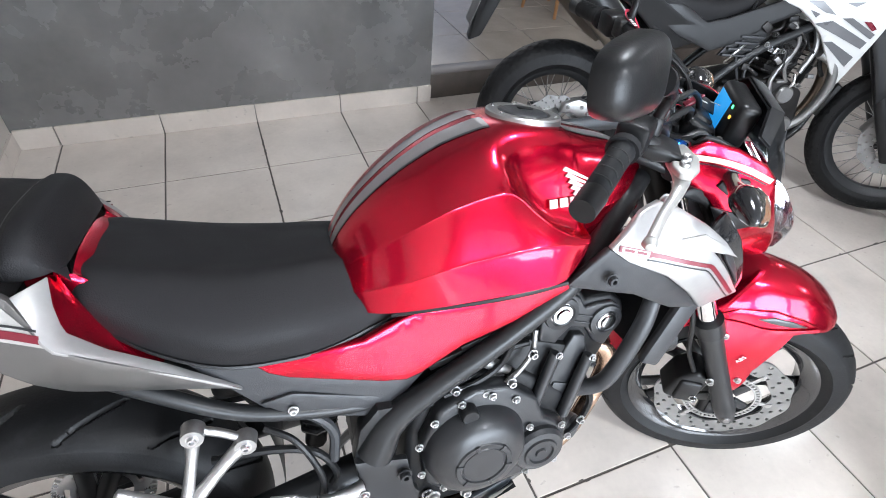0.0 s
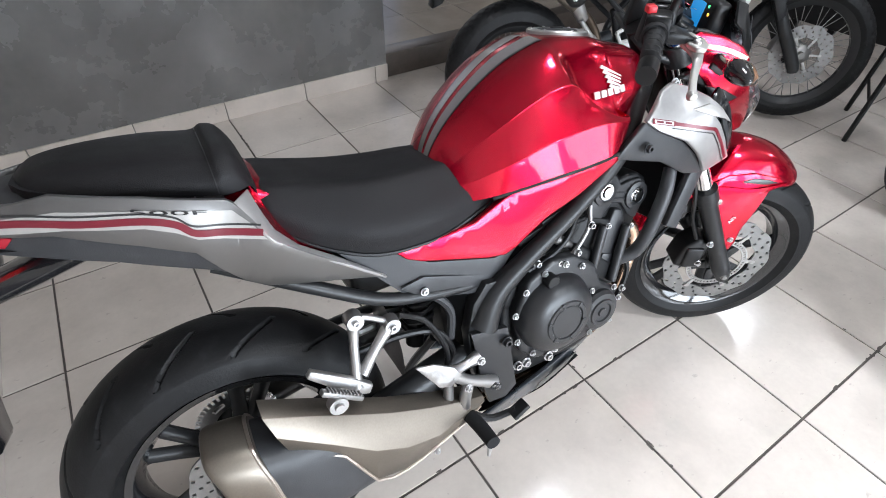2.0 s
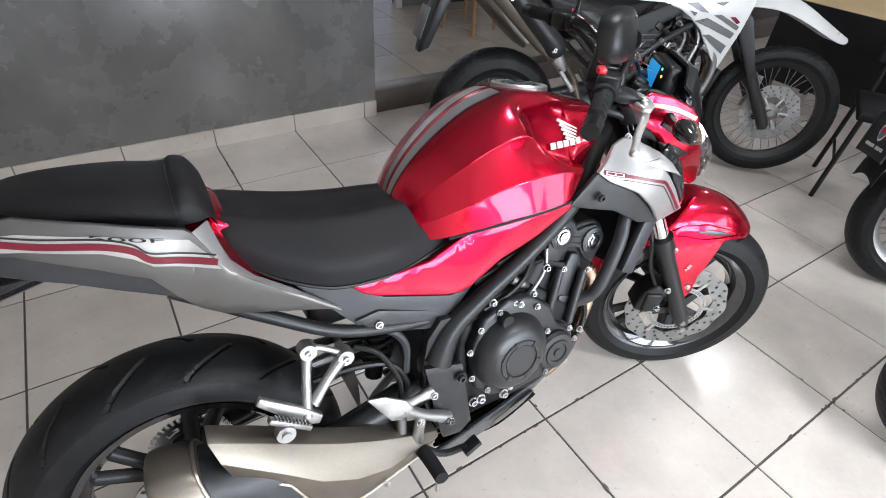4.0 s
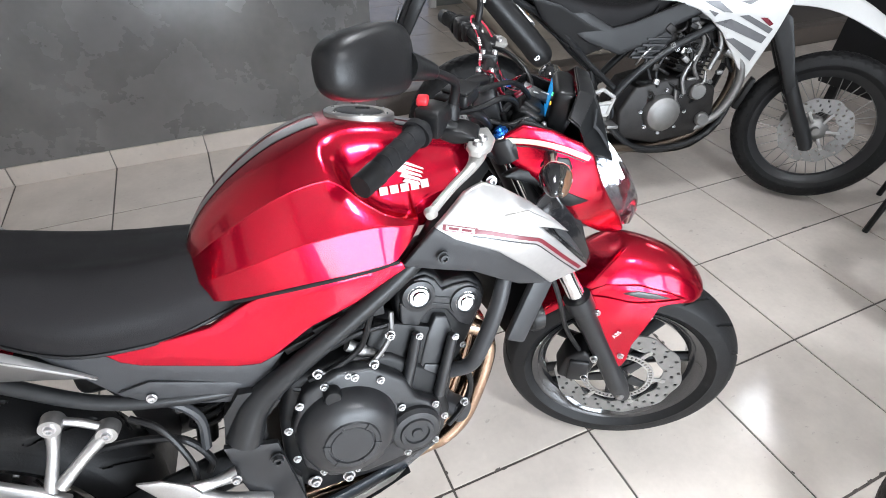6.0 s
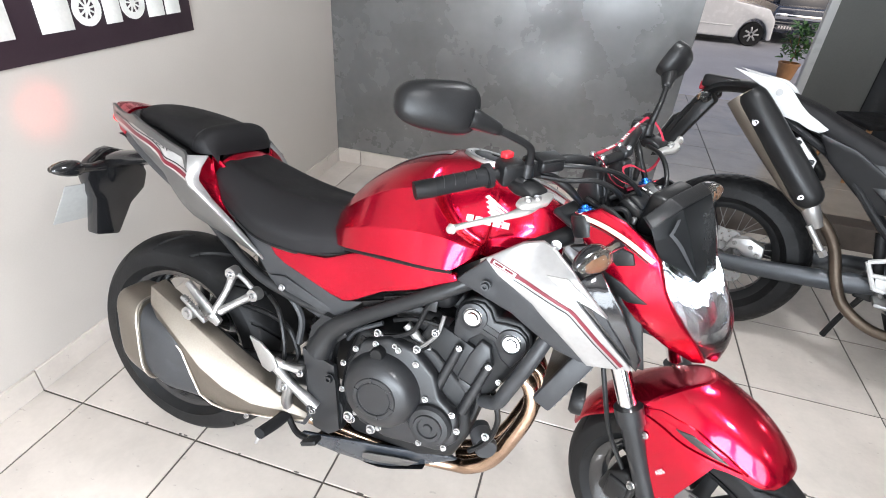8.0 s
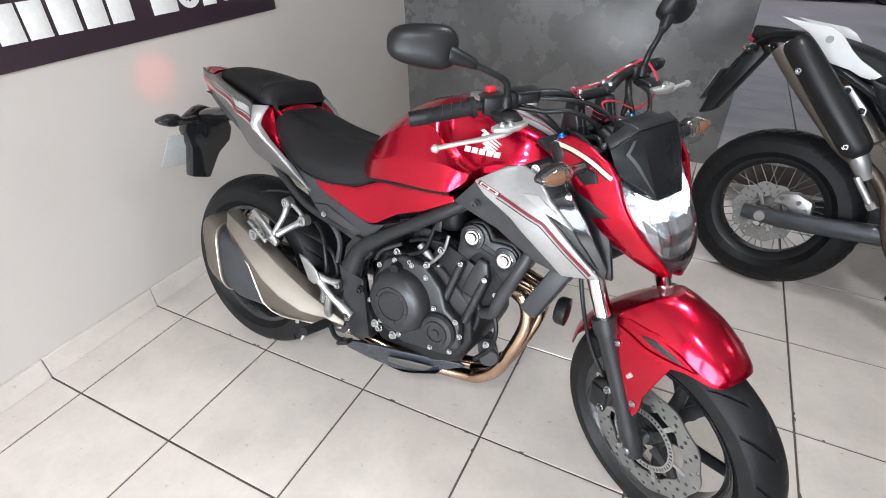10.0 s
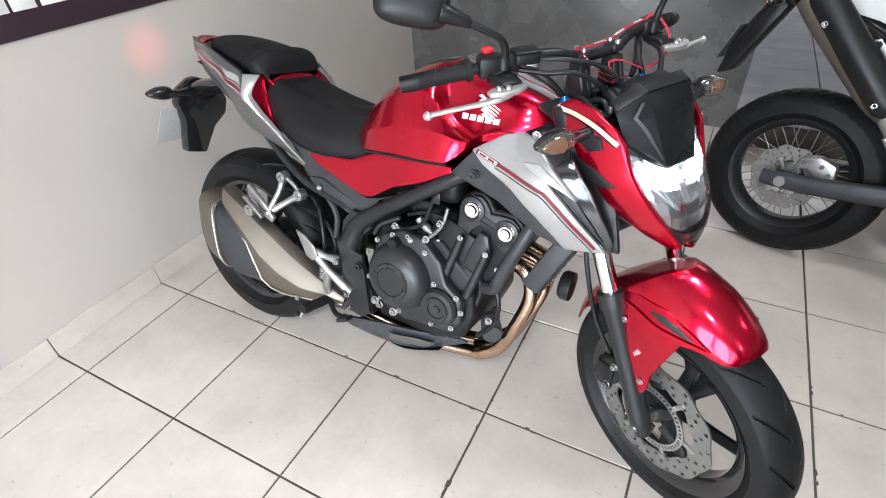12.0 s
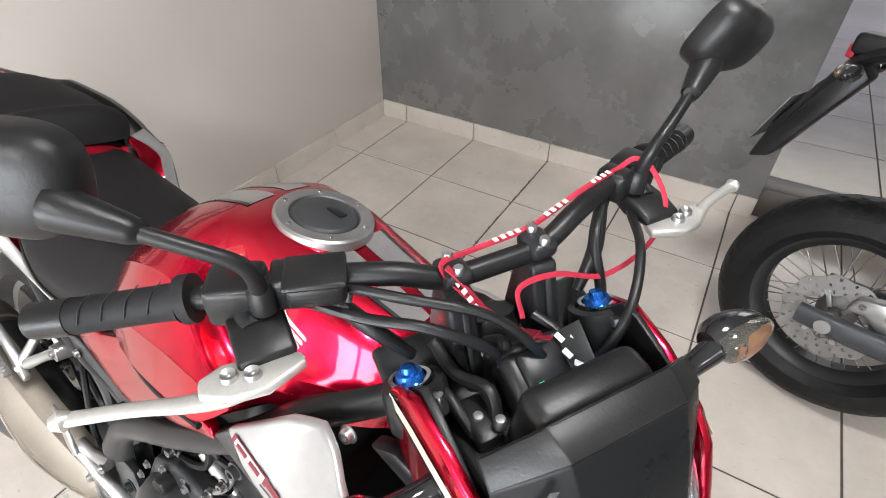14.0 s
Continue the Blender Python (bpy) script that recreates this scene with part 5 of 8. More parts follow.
part("pan_floor", Skin([[(x, y, z - 0.1 * (0.13 - abs(y)) * 0.4) for y in (0.125, 0.06, 0, -0.06, -0.125)] for x, z in ((0.49, 0.222), (0.58, 0.203), (0.68, 0.196), (0.80, 0.242))]).mesh(10, 8), M_BLACK, bike)
part("pan_flash", plate([(0.645, 0.256), (0.72, 0.264), (0.790, 0.264), (0.76, 0.236), (0.69, 0.228), (0.642, 0.230)], spread([(0.47, 0.24, -0.176), (0.66, 0.20, -0.136), (0.87, 0.295, -0.121), (0.65, 0.28, -0.166)]), 0.003, 2, 0.001), M_SILVER, bike, "pale silver flash on the belly pan")

# small hoses, clips and bolts above the crankcase
for pts, r, mt in (([(0.645, -0.140, 0.600), (0.690, -0.150, 0.588), (0.745, -0.150, 0.592), (0.790, -0.148, 0.640), (0.800, -0.140, 0.690)], 0.005, M_ALUD),
                   ([(0.600, -0.130, 0.570), (0.650, -0.140, 0.555), (0.720, -0.140, 0.560), (0.770, -0.135, 0.600)], 0.007, M_BLACK),
                   ([(0.680, -0.135, 0.640), (0.730, -0.140, 0.660), (0.790, -0.135, 0.660)], 0.006, M_BLACK),
                   ([(0.560, -0.125, 0.545), (0.590, -0.135, 0.585), (0.650, -0.130, 0.620)], 0.006, M_GREYP),
                   ([(0.935, -0.110, 0.520), (0.960, -0.115, 0.450), (0.945, -0.110, 0.380), (0.905, -0.105, 0.330)], 0.007, M_BLACK)):
    part("engine_hose", tube(pts, r, 8, 5), mt, bike)
for x, y, z in ((0.648, -0.148, 0.602), (0.700, -0.156, 0.590), (0.752, -0.156, 0.596), (0.790, -0.154, 0.650), (0.735, -0.150, 0.520), (0.940, -0.120, 0.400)):
    part("hose_clip", moved(bolt_mesh(0.009, 0.010), Matrix.Translation((x, y, z))), M_STEEL, bike)

# radiator shrouds
SHR = spread([(0.885, 0.87, -0.200), (0.94, 0.85, -0.212), (1.003, 0.868, -0.209), (1.061, 0.826, -0.222), (1.068, 0.850, -0.221), (0.984, 0.905, -0.166), (1.111, 0.682, -0.172), (1.200, 0.702, -0.172), (1.05, 0.757, -0.206), (0.95, 0.825, -0.206), (1.129, 0.812, -0.204), (1.13, 0.765, -0.204)])
shroud = both("shroud", lambda: plate([(0.880, 0.868), (0.913, 0.890), (0.945, 0.910), (0.982, 0.919), (1.012, 0.909), (1.052, 0.884), (1.092, 0.850), (1.131, 0.812), (1.095, 0.832), (1.062, 0.843), (1.105, 0.802), (1.150, 0.756), (1.203, 0.703), (1.116, 0.688), (1.080, 0.725), (1.046, 0.757), (0.989, 0.804), (0.911, 0.843)], SHR, 0.012, 4, 0.004), M_EDGE, "pale silver radiator shroud with red stripe", smooth=45)
STRIPE = [(0.948, 0.851), (1.000, 0.835), (1.048, 0.820), (1.064, 0.814), (1.084, 0.797), (1.130, 0.754), (1.180, 0.709)]
for i, sh in enumerate(shroud):
    a = strip(STRIPE, 0.0036, SHR, 0.0015)
    c = strip([(x - 0.005, z - 0.008) for x, z in STRIPE], 0.0011, SHR, 0.0015)
    part("pinstripe", mirrored(a) if i else a, M_DECALR, sh, "dark red pinstripe")
    part("pinstripe", mirrored(c) if i else c, M_DECALB, sh)
    g = strip([(0.893, 0.868), (0.952, 0.850)], 0.0050, SHR, 0.0018)
    part("stripe_end", mirrored(g) if i else g, M_DECALR, sh)
    g = strip([(0.898, 0.8665), (0.947, 0.8515)], 0.0036, SHR, 0.0022)
    part("stripe_field", mirrored(g) if i else g, M_DECALW, sh)
    for x in (0.902, 0.924):
        g = strip([(x, 0.8653 - 0.305 * (x - 0.902)), (x + 0.017, 0.8602 - 0.305 * (x - 0.902))], 0.0020, SHR, 0.0028)
        part("letter_block", mirrored(g) if i else g, M_DECALR, sh)
# raised fold; the light on its facet is put into a paler colour
both("shroud_fold", lambda: plate([(1.003, 0.868), (1.045, 0.872), (1.088, 0.846), (1.131, 0.812), (1.095, 0.830), (1.062, 0.842)], lambda x, z: SHR(x, z) - 0.004, 0.004, 2, 0.001), M_INLAY_GLINT, "fold of the shroud, the light on its facet painted paler")
both("shroud_lower", lambda: plate([(0.822, 0.800), (0.882, 0.866), (0.918, 0.840), (0.990, 0.803), (1.050, 0.757), (1.085, 0.724), (1.118, 0.690), (1.100, 0.688), (1.048, 0.703), (0.950, 0.762), (0.885, 0.780)], spread([(0.82, 0.80, -0.182), (0.885, 0.87, -0.196), (1.0, 0.80, -0.204), (1.10, 0.70, -0.172), (0.95, 0.75, -0.186)]), 0.014, 3, 0.004), M_GREYP, "dark grey plastic under the shroud", smooth=45)
both("shroud_vent", lambda: plate([(1.045, 0.850), (1.075, 0.880), (1.100, 0.892), (1.150, 0.833), (1.212, 0.728), (1.210, 0.698), (1.150, 0.750), (1.10, 0.800), (1.058, 0.840)], lambda x, z: SHR(x, z) + 0.010, 0.008, 2, 0.002), M_GLOSSB, "black air vent behind the shroud")
both("vent_blade", lambda: plate([(1.085, 0.845), (1.125, 0.815), (1.168, 0.760), (1.195, 0.722), (1.160, 0.757), (1.110, 0.808)], lambda x, z: SHR(x, z) + 0.004, 0.006, 2, 0.002), M_GREYP)
both("shroud_inner", lambda: plate([(1.03, 0.915), (1.09, 0.890), (1.150, 0.800), (1.20, 0.70), (1.225, 0.70), (1.20, 0.79), (1.13, 0.90), (1.06, 0.925)], lambda x, z: -0.150, 0.02, 2, 0.003), M_BLACK)
bolts([(0.891, -0.200, 0.811)], 0.011, material=M_GREYP)
bolts([(1.005, -0.150, 0.912)], 0.010)

# ---- front end of the red motorcycle, in the steered frame: x ahead, origin at the wheel's centre ----
fw = cast_wheel("front_wheel", bike, FRONT, 0.300, 0.122, 0.218, 16)
fdisc = brake_disc(fw, -0.066, 0.110, 0.158, 0.084, 6, 0.0032)
for k in range(5):
    part("carrier_arm", moved(prism([(0.030, -0.016), (0.080, -0.010), (0.080, 0.010), (0.030, 0.016)], -0.068, -0.060, 0.002), pose(0, 0, 0, 0, 72 * k + 20, 0)), M_FRAME, fw)
part("sensor_ring", moved(holed_ring(0.074, 0.090, 4, 192, lambda i, k: i in (1, 2) and k % 4 < 2, 0.003), Matrix.Translation((0, -0.071, 0))), M_ALU, fw, "bright slotted sensor ring")


def fpart(name, bm, material, label="", parent=None, smooth=45):
    return part(name, bm, material, parent or bike, label, None if parent else FRONT, smooth)


def fboth(name, make, material, label="", smooth=45, parent=None):
    a = make()
    c = mirrored(a)
    return fpart(name, a, material, label, parent, smooth), fpart(name, c, material, label, parent, smooth)


FX, FZ = -0.362, 0.690


def lathe_at(place, profile, n=24):
    """A turned piece standing upright at a place."""
    return moved(lathe(profile, n, "Z"), Matrix.Translation(place))



def fork_at(z, y=-0.106):
    return (FX * z / FZ, y, z)


fboth("fork_leg", lambda: tube([fork_at(-0.025), fork_at(0.02), fork_at(0.06), fork_at(0.262), fork_at(0.270), fork_at(0.305)], [0.020, 0.027, 0.0245, 0.0255, 0.031, 0.031], 18, 2), M_FRAME, "satin black fork leg")
fboth("fork_tube", lambda: tube([fork_at(0.30), fork_at(0.672)], 0.0205, 18), M_CHROME, "bright chromed fork tube")
for s in (-1, 1):
    fpart("fork_cap", moved(lathe([(0.0, 0.014), (0.007, 0.014), (0.008, 0.008), (0.013, 0.008), (0.0145, 0.002), (0.0155, -0.004)], 20, "Z"), pose(*fork_at(0.684, 0.112 * s), 0, -27, 0)), M_BLUE, "blue anodised fork cap")
    fpart("cap_ring", moved(lathe([(0.0155, -0.004), (0.0165, 0.003), (0.0205, 0.003), (0.0215, -0.012)], 24, "Z"), pose(*fork_at(0.684, 0.112 * s), 0, -27, 0)), M_CHROME)
    fpart("yoke_clamp", moved(lathe([(0.0215, -0.006), (0.023, 0.000), (0.030, -0.002), (0.032, -0.010), (0.032, -0.045), (0.021, -0.048)], 28, "Z"), pose(*fork_at(0.684, 0.110 * s), 0, -27, 0)), M_FRAME, "black yoke clamp round the fork")
    fpart("clamp_screw", moved(lathe([(0, 0.007), (0.005, 0.007), (0.0075, 0.005), (0.0075, -0.008)], 14, "Z"), pose(-0.318, 0.118 * s, 0.672, 0, -60, 0)), M_ALUD)
fpart("axle", tube([(0, -0.125, 0), (0, 0.125, 0)], 0.013, 16), M_STEEL)
fpart("pinch_bolt", moved(lathe([(0, -0.012), (0.007, -0.012), (0.010, -0.008), (0.012, 0)], 18), Matrix.Translation((0.0, -0.122, -0.004))), M_ALUD)
cal = fpart("brake_caliper", join(prism([(-0.165, 0.035), (-0.150, 0.105), (-0.115, 0.135), (-0.075, 0.120), (-0.085, 0.06), (-0.115, 0.02)], -0.118, -0.045, 0.010, 3), box(-0.118, -0.118, 0.07, 0.05, 0.016, 0.07, 0.006)), M_BLACK, "black two-piston brake caliper")
for x, z in ((-0.090, 0.128), (-0.100, 0.055)):
    part("bolt", moved(bolt_mesh(0.009, 0.010), Matrix.Translation((x, -0.126, z))), M_STEEL, cal)
fpart("brake_hose", tube([(-0.125, -0.110, 0.135), (-0.170, -0.125, 0.22), (-0.205, -0.135, 0.33), (-0.26, -0.11, 0.45), (-0.32, -0.05, 0.58), (-0.36, -0.06, 0.70)], 0.0055, 8, 6), M_BLACK)

# mudguard
def guard_row(a, r, w, drop, lag):
    """A section of the mudguard, a degrees ahead of straight up; its edges trail by lag degrees."""
    out = []
    for k in (-1, -0.97, -0.86, -0.55, 0, 0.55, 0.86, 0.97, 1):
        b = radians(a - lag * k * k)
        rr = r - drop * (abs(k) ** 3 if abs(k) < 0.98 else 1.15)
        out.append((rr * math.sin(b), k * w, rr * math.cos(b)))
    return out


GUARD = Skin([guard_row(-72, 0.320, 0.056, 0.020, 0), guard_row(-58, 0.334, 0.070, 0.030, 2), guard_row(-42, 0.348, 0.080, 0.042, 6), guard_row(-26, 0.368, 0.086, 0.052, 10), guard_row(-11, 0.396, 0.0895, 0.058, 14),
              guard_row(-7.5, 0.4025, 0.090, 0.060, 15), guard_row(-6.3, 0.4025, 0.090, 0.060, 14.6), guard_row(-2, 0.396, 0.090, 0.060, 13), guard_row(6, 0.380, 0.088, 0.060, 9), guard_row(13, 0.363, 0.083, 0.054, 6), guard_row(18.5, 0.348, 0.075, 0.044, 4), guard_row(22, 0.337, 0.064, 0.030, 2), guard_row(23.8, 0.330, 0.050, 0.018, 1)])
guard = fpart("mudguard", solid(GUARD.mesh(64, 30), 0.003), M_RED, "glossy red front mudguard with a sharp crest", smooth=35)
LEG = spread([(-0.13, 0.304, -0.094), (-0.106, 0.261, -0.107), (-0.022, 0.281, -0.106), (0.041, 0.305, -0.088), (-0.028, 0.134, -0.111), (-0.05, 0.33, -0.091), (0.075, 0.302, -0.079)])
fboth("guard_leg", lambda: plate([(-0.133, 0.312), (-0.10, 0.332), (-0.03, 0.338), (0.035, 0.322), (0.078, 0.303), (0.03, 0.288), (-0.006, 0.283), (-0.015, 0.274), (-0.017, 0.25), (-0.010, 0.17), (-0.010, 0.120), (-0.018, 0.096), (-0.032, 0.092), (-0.046, 0.104), (-0.085, 0.188), (-0.128, 0.258)], LEG, 0.008, 4, 0.003), M_RED, "red mudguard side with a dark slot", smooth=50)
fboth("guard_ridge", lambda: strip([(-0.126, 0.300), (-0.085, 0.300), (-0.045, 0.296), (-0.012, 0.297), (0.030, 0.300), (0.072, 0.303)], 0.0042, LEG, 0.0045), M_RED, "raised red fold over the wheel arch", smooth=60)
fboth("guard_slot", lambda: plate([(-0.062, 0.318), (-0.030, 0.327), (0.010, 0.322), (0.045, 0.309), (0.010, 0.309), (-0.030, 0.313)], lambda x, z: LEG(x, z) - 0.003, 0.004, 2, 0.001), M_DECALB)
for s in (-1, 1):
    for x, z in ((-0.107, 0.262), (-0.027, 0.132)):
        part("bolt", moved(bolt_mesh(0.008, 0.006), Matrix.Diagonal((1, -s, 1, 1)) @ Matrix.Translation((x, LEG(x, z) - 0.001, z))), M_STEEL, bike, m=FRONT)
# marking on the guard leg
fc = bpy.data.curves.new("marking", "FONT")
fc.body, fc.size, fc.extrude, fc.align_x, fc.align_y = "ABS", 0.015, 0.0004, "CENTER", "CENTER"
tmp = new("marking", fc)
me = bpy.data.meshes.new_from_object(tmp.evaluated_get(bpy.context.evaluated_depsgraph_get()))
bpy.data.objects.remove(tmp)
me.materials.append(M_DECALW)
mk = new("marking", me)
mk.parent, mk.matrix_basis = bike, FRONT @ pose(-0.052, LEG(-0.052, 0.21) - 0.0025, 0.205, 90, -62, 3)

# yokes
fpart("top_yoke", join(prism([(-0.42, 0.672), (-0.33, 0.648), (-0.335, 0.632), (-0.425, 0.656)], -0.13, 0.13, 0.006), tube([(-0.405, 0, 0.68), (-0.26, 0, 0.42)], 0.03, 16)), M_FRAME, "black top yoke")
fpart("lower_yoke", prism([(-0.29, 0.470), (-0.21, 0.445), (-0.215, 0.41), (-0.30, 0.435)], -0.135, 0.135, 0.008), M_FRAME)
fpart("ignition", moved(lathe([(0, 0.02), (0.012, 0.02), (0.020, 0.012), (0.022, -0.02), (0, -0.02)], 24, "Z"), pose(-0.345, 0, 0.672, 0, -27, 0)), M_BLACK)
for y in (-0.112, 0.118):
    fpart("screw", moved(lathe([(0, 0.008), (0.006, 0.008), (0.008, 0.0), (0.008, -0.01)], 14, "Z"), pose(-0.322, y * 0.9, 0.688, 0, -27, 0)), M_STEEL)

# handlebar
fpart("handlebar", tube([(-0.524, -0.385, 0.7405), (-0.475, -0.262, 0.756), (-0.440, -0.170, 0.770), (-0.412, -0.105, 0.772), (-0.398, -0.055, 0.758), (-0.396, 0, 0.756), (-0.398, 0.055, 0.758), (-0.412, 0.105, 0.772), (-0.440, 0.170, 0.770), (-0.475, 0.262, 0.756), (-0.524, 0.385, 0.7405)], 0.0115, 14, 6), M_BLACK, "black tubular handlebar")
for s in (-1, 1):
    fpart("bar_clamp", join(prism([(-0.424, 0.664), (-0.346, 0.646), (-0.372, 0.720), (-0.379, 0.748), (-0.412, 0.750), (-0.416, 0.722)], 0.048 * s - 0.015, 0.048 * s + 0.015, 0.005), box(-0.398, 0.048 * s, 0.762, 0.036, 0.030, 0.018, 0.006)), M_FRAME, "black handlebar clamp on a tapered riser")
    fpart("riser_rib", prism([(-0.352, 0.660), (-0.346, 0.656), (-0.371, 0.735), (-0.375, 0.737)], 0.048 * s - 0.003, 0.048 * s + 0.003, 0.001), M_GREYP)
    for dx in (-0.014, 0.014):
        fpart("bolt", moved(lathe([(0, 0.008), (0.004, 0.008), (0.0055, 0.006), (0.0055, 0)], 14, "Z"), pose(-0.398 + dx * 0.8, 0.048 * s, 0.770)), M_STEEL)
    g = fpart("grip", tube([(-0.478, 0.268 * s, 0.7555), (-0.482, 0.278 * s, 0.754), (-0.484, 0.284 * s, 0.753), (-0.519, 0.372 * s, 0.742)], [0.023, 0.023, 0.0175, 0.0170], 18, 3), M_GRIP, "black rubber grip with slanted grooves")
    for k in range(4):
        c = Vector((-0.4908 - 0.0075 * k, (0.302 + 0.019 * k) * s, 0.7508 - 0.0024 * k))
        part("groove", tube([c + Vector((0.0165, 0.006 * s, 0.005)), c + Vector((0.008, 0, 0.0165)), c + Vector((-0.009, -0.010 * s, 0.016))], 0.0008, 6, 4), M_DECALB, g)
    fpart("bar_end", tube([(-0.518, 0.370 * s, 0.742), (-0.533, 0.404 * s, 0.738)], [0.0178, 0.0170], 18), M_BLACK)
    # switch block
    fpart("switch_block", join(moved(box(0, 0, 0, 0.046, 0.052, 0.044, 0.008), pose(-0.462, 0.232 * s, 0.760, 0, 0, 22 * s)), moved(box(0, 0, 0, 0.036, 0.030, 0.036, 0.006), pose(-0.447, 0.190 * s, 0.766, 0, 0, 20 * s))), M_BLACK, "black switch block")
    # lever
    e = 0.391 if s < 0 else 0.415
    fpart("lever", join(tube([(-0.400, 0.212 * s, 0.728), (-0.394, 0.236 * s, 0.725), (-0.390, 0.262 * s, 0.721), (-0.397, 0.292 * s, 0.715), (-0.419, 0.338 * s, 0.708), (-0.440, e * s, 0.701)], [0.013, 0.0155, 0.0135, 0.0088, 0.0072, 0.0072], 14, 6, flat=0.62),
                        moved(lathe([(0, 0.010), (0.006, 0.008), (0.010, 0), (0.006, -0.008), (0, -0.010)], 16), Matrix.Translation((-0.441, (e + 0.003) * s, 0.700)))), M_LEVER, "bare aluminium lever with a ball end")
    fpart("lever_perch", join(prism([(-0.452, 0.752), (-0.415, 0.750), (-0.392, 0.742), (-0.392, 0.733), (-0.430, 0.728), (-0.452, 0.735)], min(0.200 * s, 0.250 * s), max(0.200 * s, 0.250 * s), 0.006), tube([(-0.465, 0.232 * s, 0.755), (-0.43, 0.228 * s, 0.742)], 0.014, 12)), M_BLACK, "black lever perch")
    root = fpart("lever_root", moved(prism([(-0.380, 0.196), (-0.394, 0.200), (-0.404, 0.232), (-0.408, 0.262), (-0.400, 0.282), (-0.384, 0.284), (-0.370, 0.262), (-0.366, 0.232)], -0.005, 0.005, 0.003, 2), pose(0, 0, 0.732, -90) @ Matrix.Diagonal((1, 1, s, 1))), M_LEVER, "cast aluminium lever root")
    for x, y in ((-0.391, 0.258), (-0.385, 0.240)):
        part("screw", lathe_at((x, y * s, 0.738), [(0, 0.004), (0.002, 0.002), (0.0065, 0.004), (0.0075, 0.002), (0.0080, -0.003)], 16), M_ALU, root)
    # mirror
    fpart("mirror_stalk", tube([(-0.437, 0.215 * s, 0.768), (-0.432, 0.217 * s, 0.798), (-0.432, 0.226 * s, 0.817), (-0.440, 0.250 * s, 0.833), (-0.460, 0.295 * s, 0.857), (-0.474, 0.320 * s, 0.869)], [0.0085, 0.0075, 0.0070, 0.0068, 0.0072, 0.010], 12, 6), M_BLACK, "black mirror stalk")
    fpart("stalk_base", lathe_at((-0.437, 0.215 * s, 0.768), [(0.0, 0.014), (0.009, 0.014), (0.012, 0.010), (0.013, -0.012)], 18), M_BLACK)
    fpart("stalk_boot", tube([(-0.455, 0.285 * s, 0.8525), (-0.457, 0.289 * s, 0.8545), (-0.476, 0.325 * s, 0.872), (-0.480, 0.332 * s, 0.875)], [0.0100, 0.0115, 0.0175, 0.0175], 16, 2), M_BLACK)
    MIR = pose(-0.5183, -0.3713, 0.8895, -7.7, -12.3, -27.0) if s < 0 else pose(-0.491, 0.377, 0.892, -16.3, 21.8, 7.6)

    def rim_at(a, grow=0.0):
        c, w = math.cos(a), math.sin(a)
        y = (0.0726 + grow) * abs(c) ** 0.62 * (1 if c > 0 else -1)
        return y, (0.0418 + grow - 0.0066 * (y * s) / 0.0726) * abs(w) ** 0.68 * (1 if w > 0 else -1)
    shell = bmesh.new()
    rings = []
    for q, x in ((0.985, -0.016), (1.0, -0.013), (1.0, 0.0), (0.985, 0.006), (0.95, 0.0115), (0.88, 0.0165), (0.76, 0.021), (0.6, 0.0242), (0.38, 0.0262), (0.16, 0.027)):
        rings.append([shell.verts.new((x, rim_at(2 * math.pi * k / 48)[0] * q, rim_at(2 * math.pi * k / 48)[1] * q)) for k in range(48)])
    for r0, r1 in zip(rings, rings[1:]):
        for k in range(48):
            shell.faces.new((r0[k], r0[(k + 1) % 48], r1[(k + 1) % 48], r1[k]))
    shell.faces.new(rings[-1])
    head = fpart("mirror", moved(shell, MIR), M_BLACK, "rounded black rear-view mirror", smooth=60)
    part("mirror_glass", moved(prism([rim_at(2 * math.pi * (k + 0.5) / 32, -0.003) for k in range(32)], -0.001, 0.001, 0), MIR @ pose(-0.013, 0, 0, 0, 0, 90)), M_MIRROR, head, smooth=0)
fpart("stop_switch", box(-0.480, -0.226, 0.786, 0.018, 0.022, 0.014, 0.004), node_mat("red_switch", (0.55, 0.02, 0.03), 0.4), "red stop switch")
fpart("brake_reservoir", join(moved(box(0, 0, 0, 0.042, 0.052, 0.024, 0.006), pose(-0.428, -0.168, 0.774, 0, 0, -18)), moved(box(0, 0, 0, 0.045, 0.055, 0.006, 0.003), pose(-0.428, -0.168, 0.787, 0, 0, -18))), M_BLACK, "black brake fluid reservoir")
fpart("cable", tube([(-0.455, -0.20, 0.752), (-0.40, -0.14, 0.742), (-0.36, -0.09, 0.742), (-0.335, -0.03, 0.70), (-0.35, 0.0, 0.62)], 0.0055, 8, 6), M_BLACK)
fpart("cable", tube([(-0.440, -0.165, 0.765), (-0.385, -0.11, 0.768), (-0.345, -0.04, 0.750), (-0.315, 0.0, 0.71), (-0.32, 0.02, 0.66)], 0.0050, 8, 6), M_BLACK)
fpart("cable", tube([(-0.425, 0.205, 0.735), (-0.36, 0.16, 0.735), (-0.31, 0.10, 0.70), (-0.31, 0.04, 0.62)], 0.0055, 8, 6), M_BLACK)
fpart("cable", tube([(-0.445, 0.18, 0.752), (-0.40, 0.13, 0.735), (-0.36, 0.12, 0.67), (-0.33, 0.06, 0.58)], 0.0065, 8, 6), M_BLACK)
fpart("cable_clip", moved(box(0, 0, 0, 0.02, 0.026, 0.016, 0.003), pose(-0.43, -0.150, 0.752, 0, 0, -30)), M_ALUD)

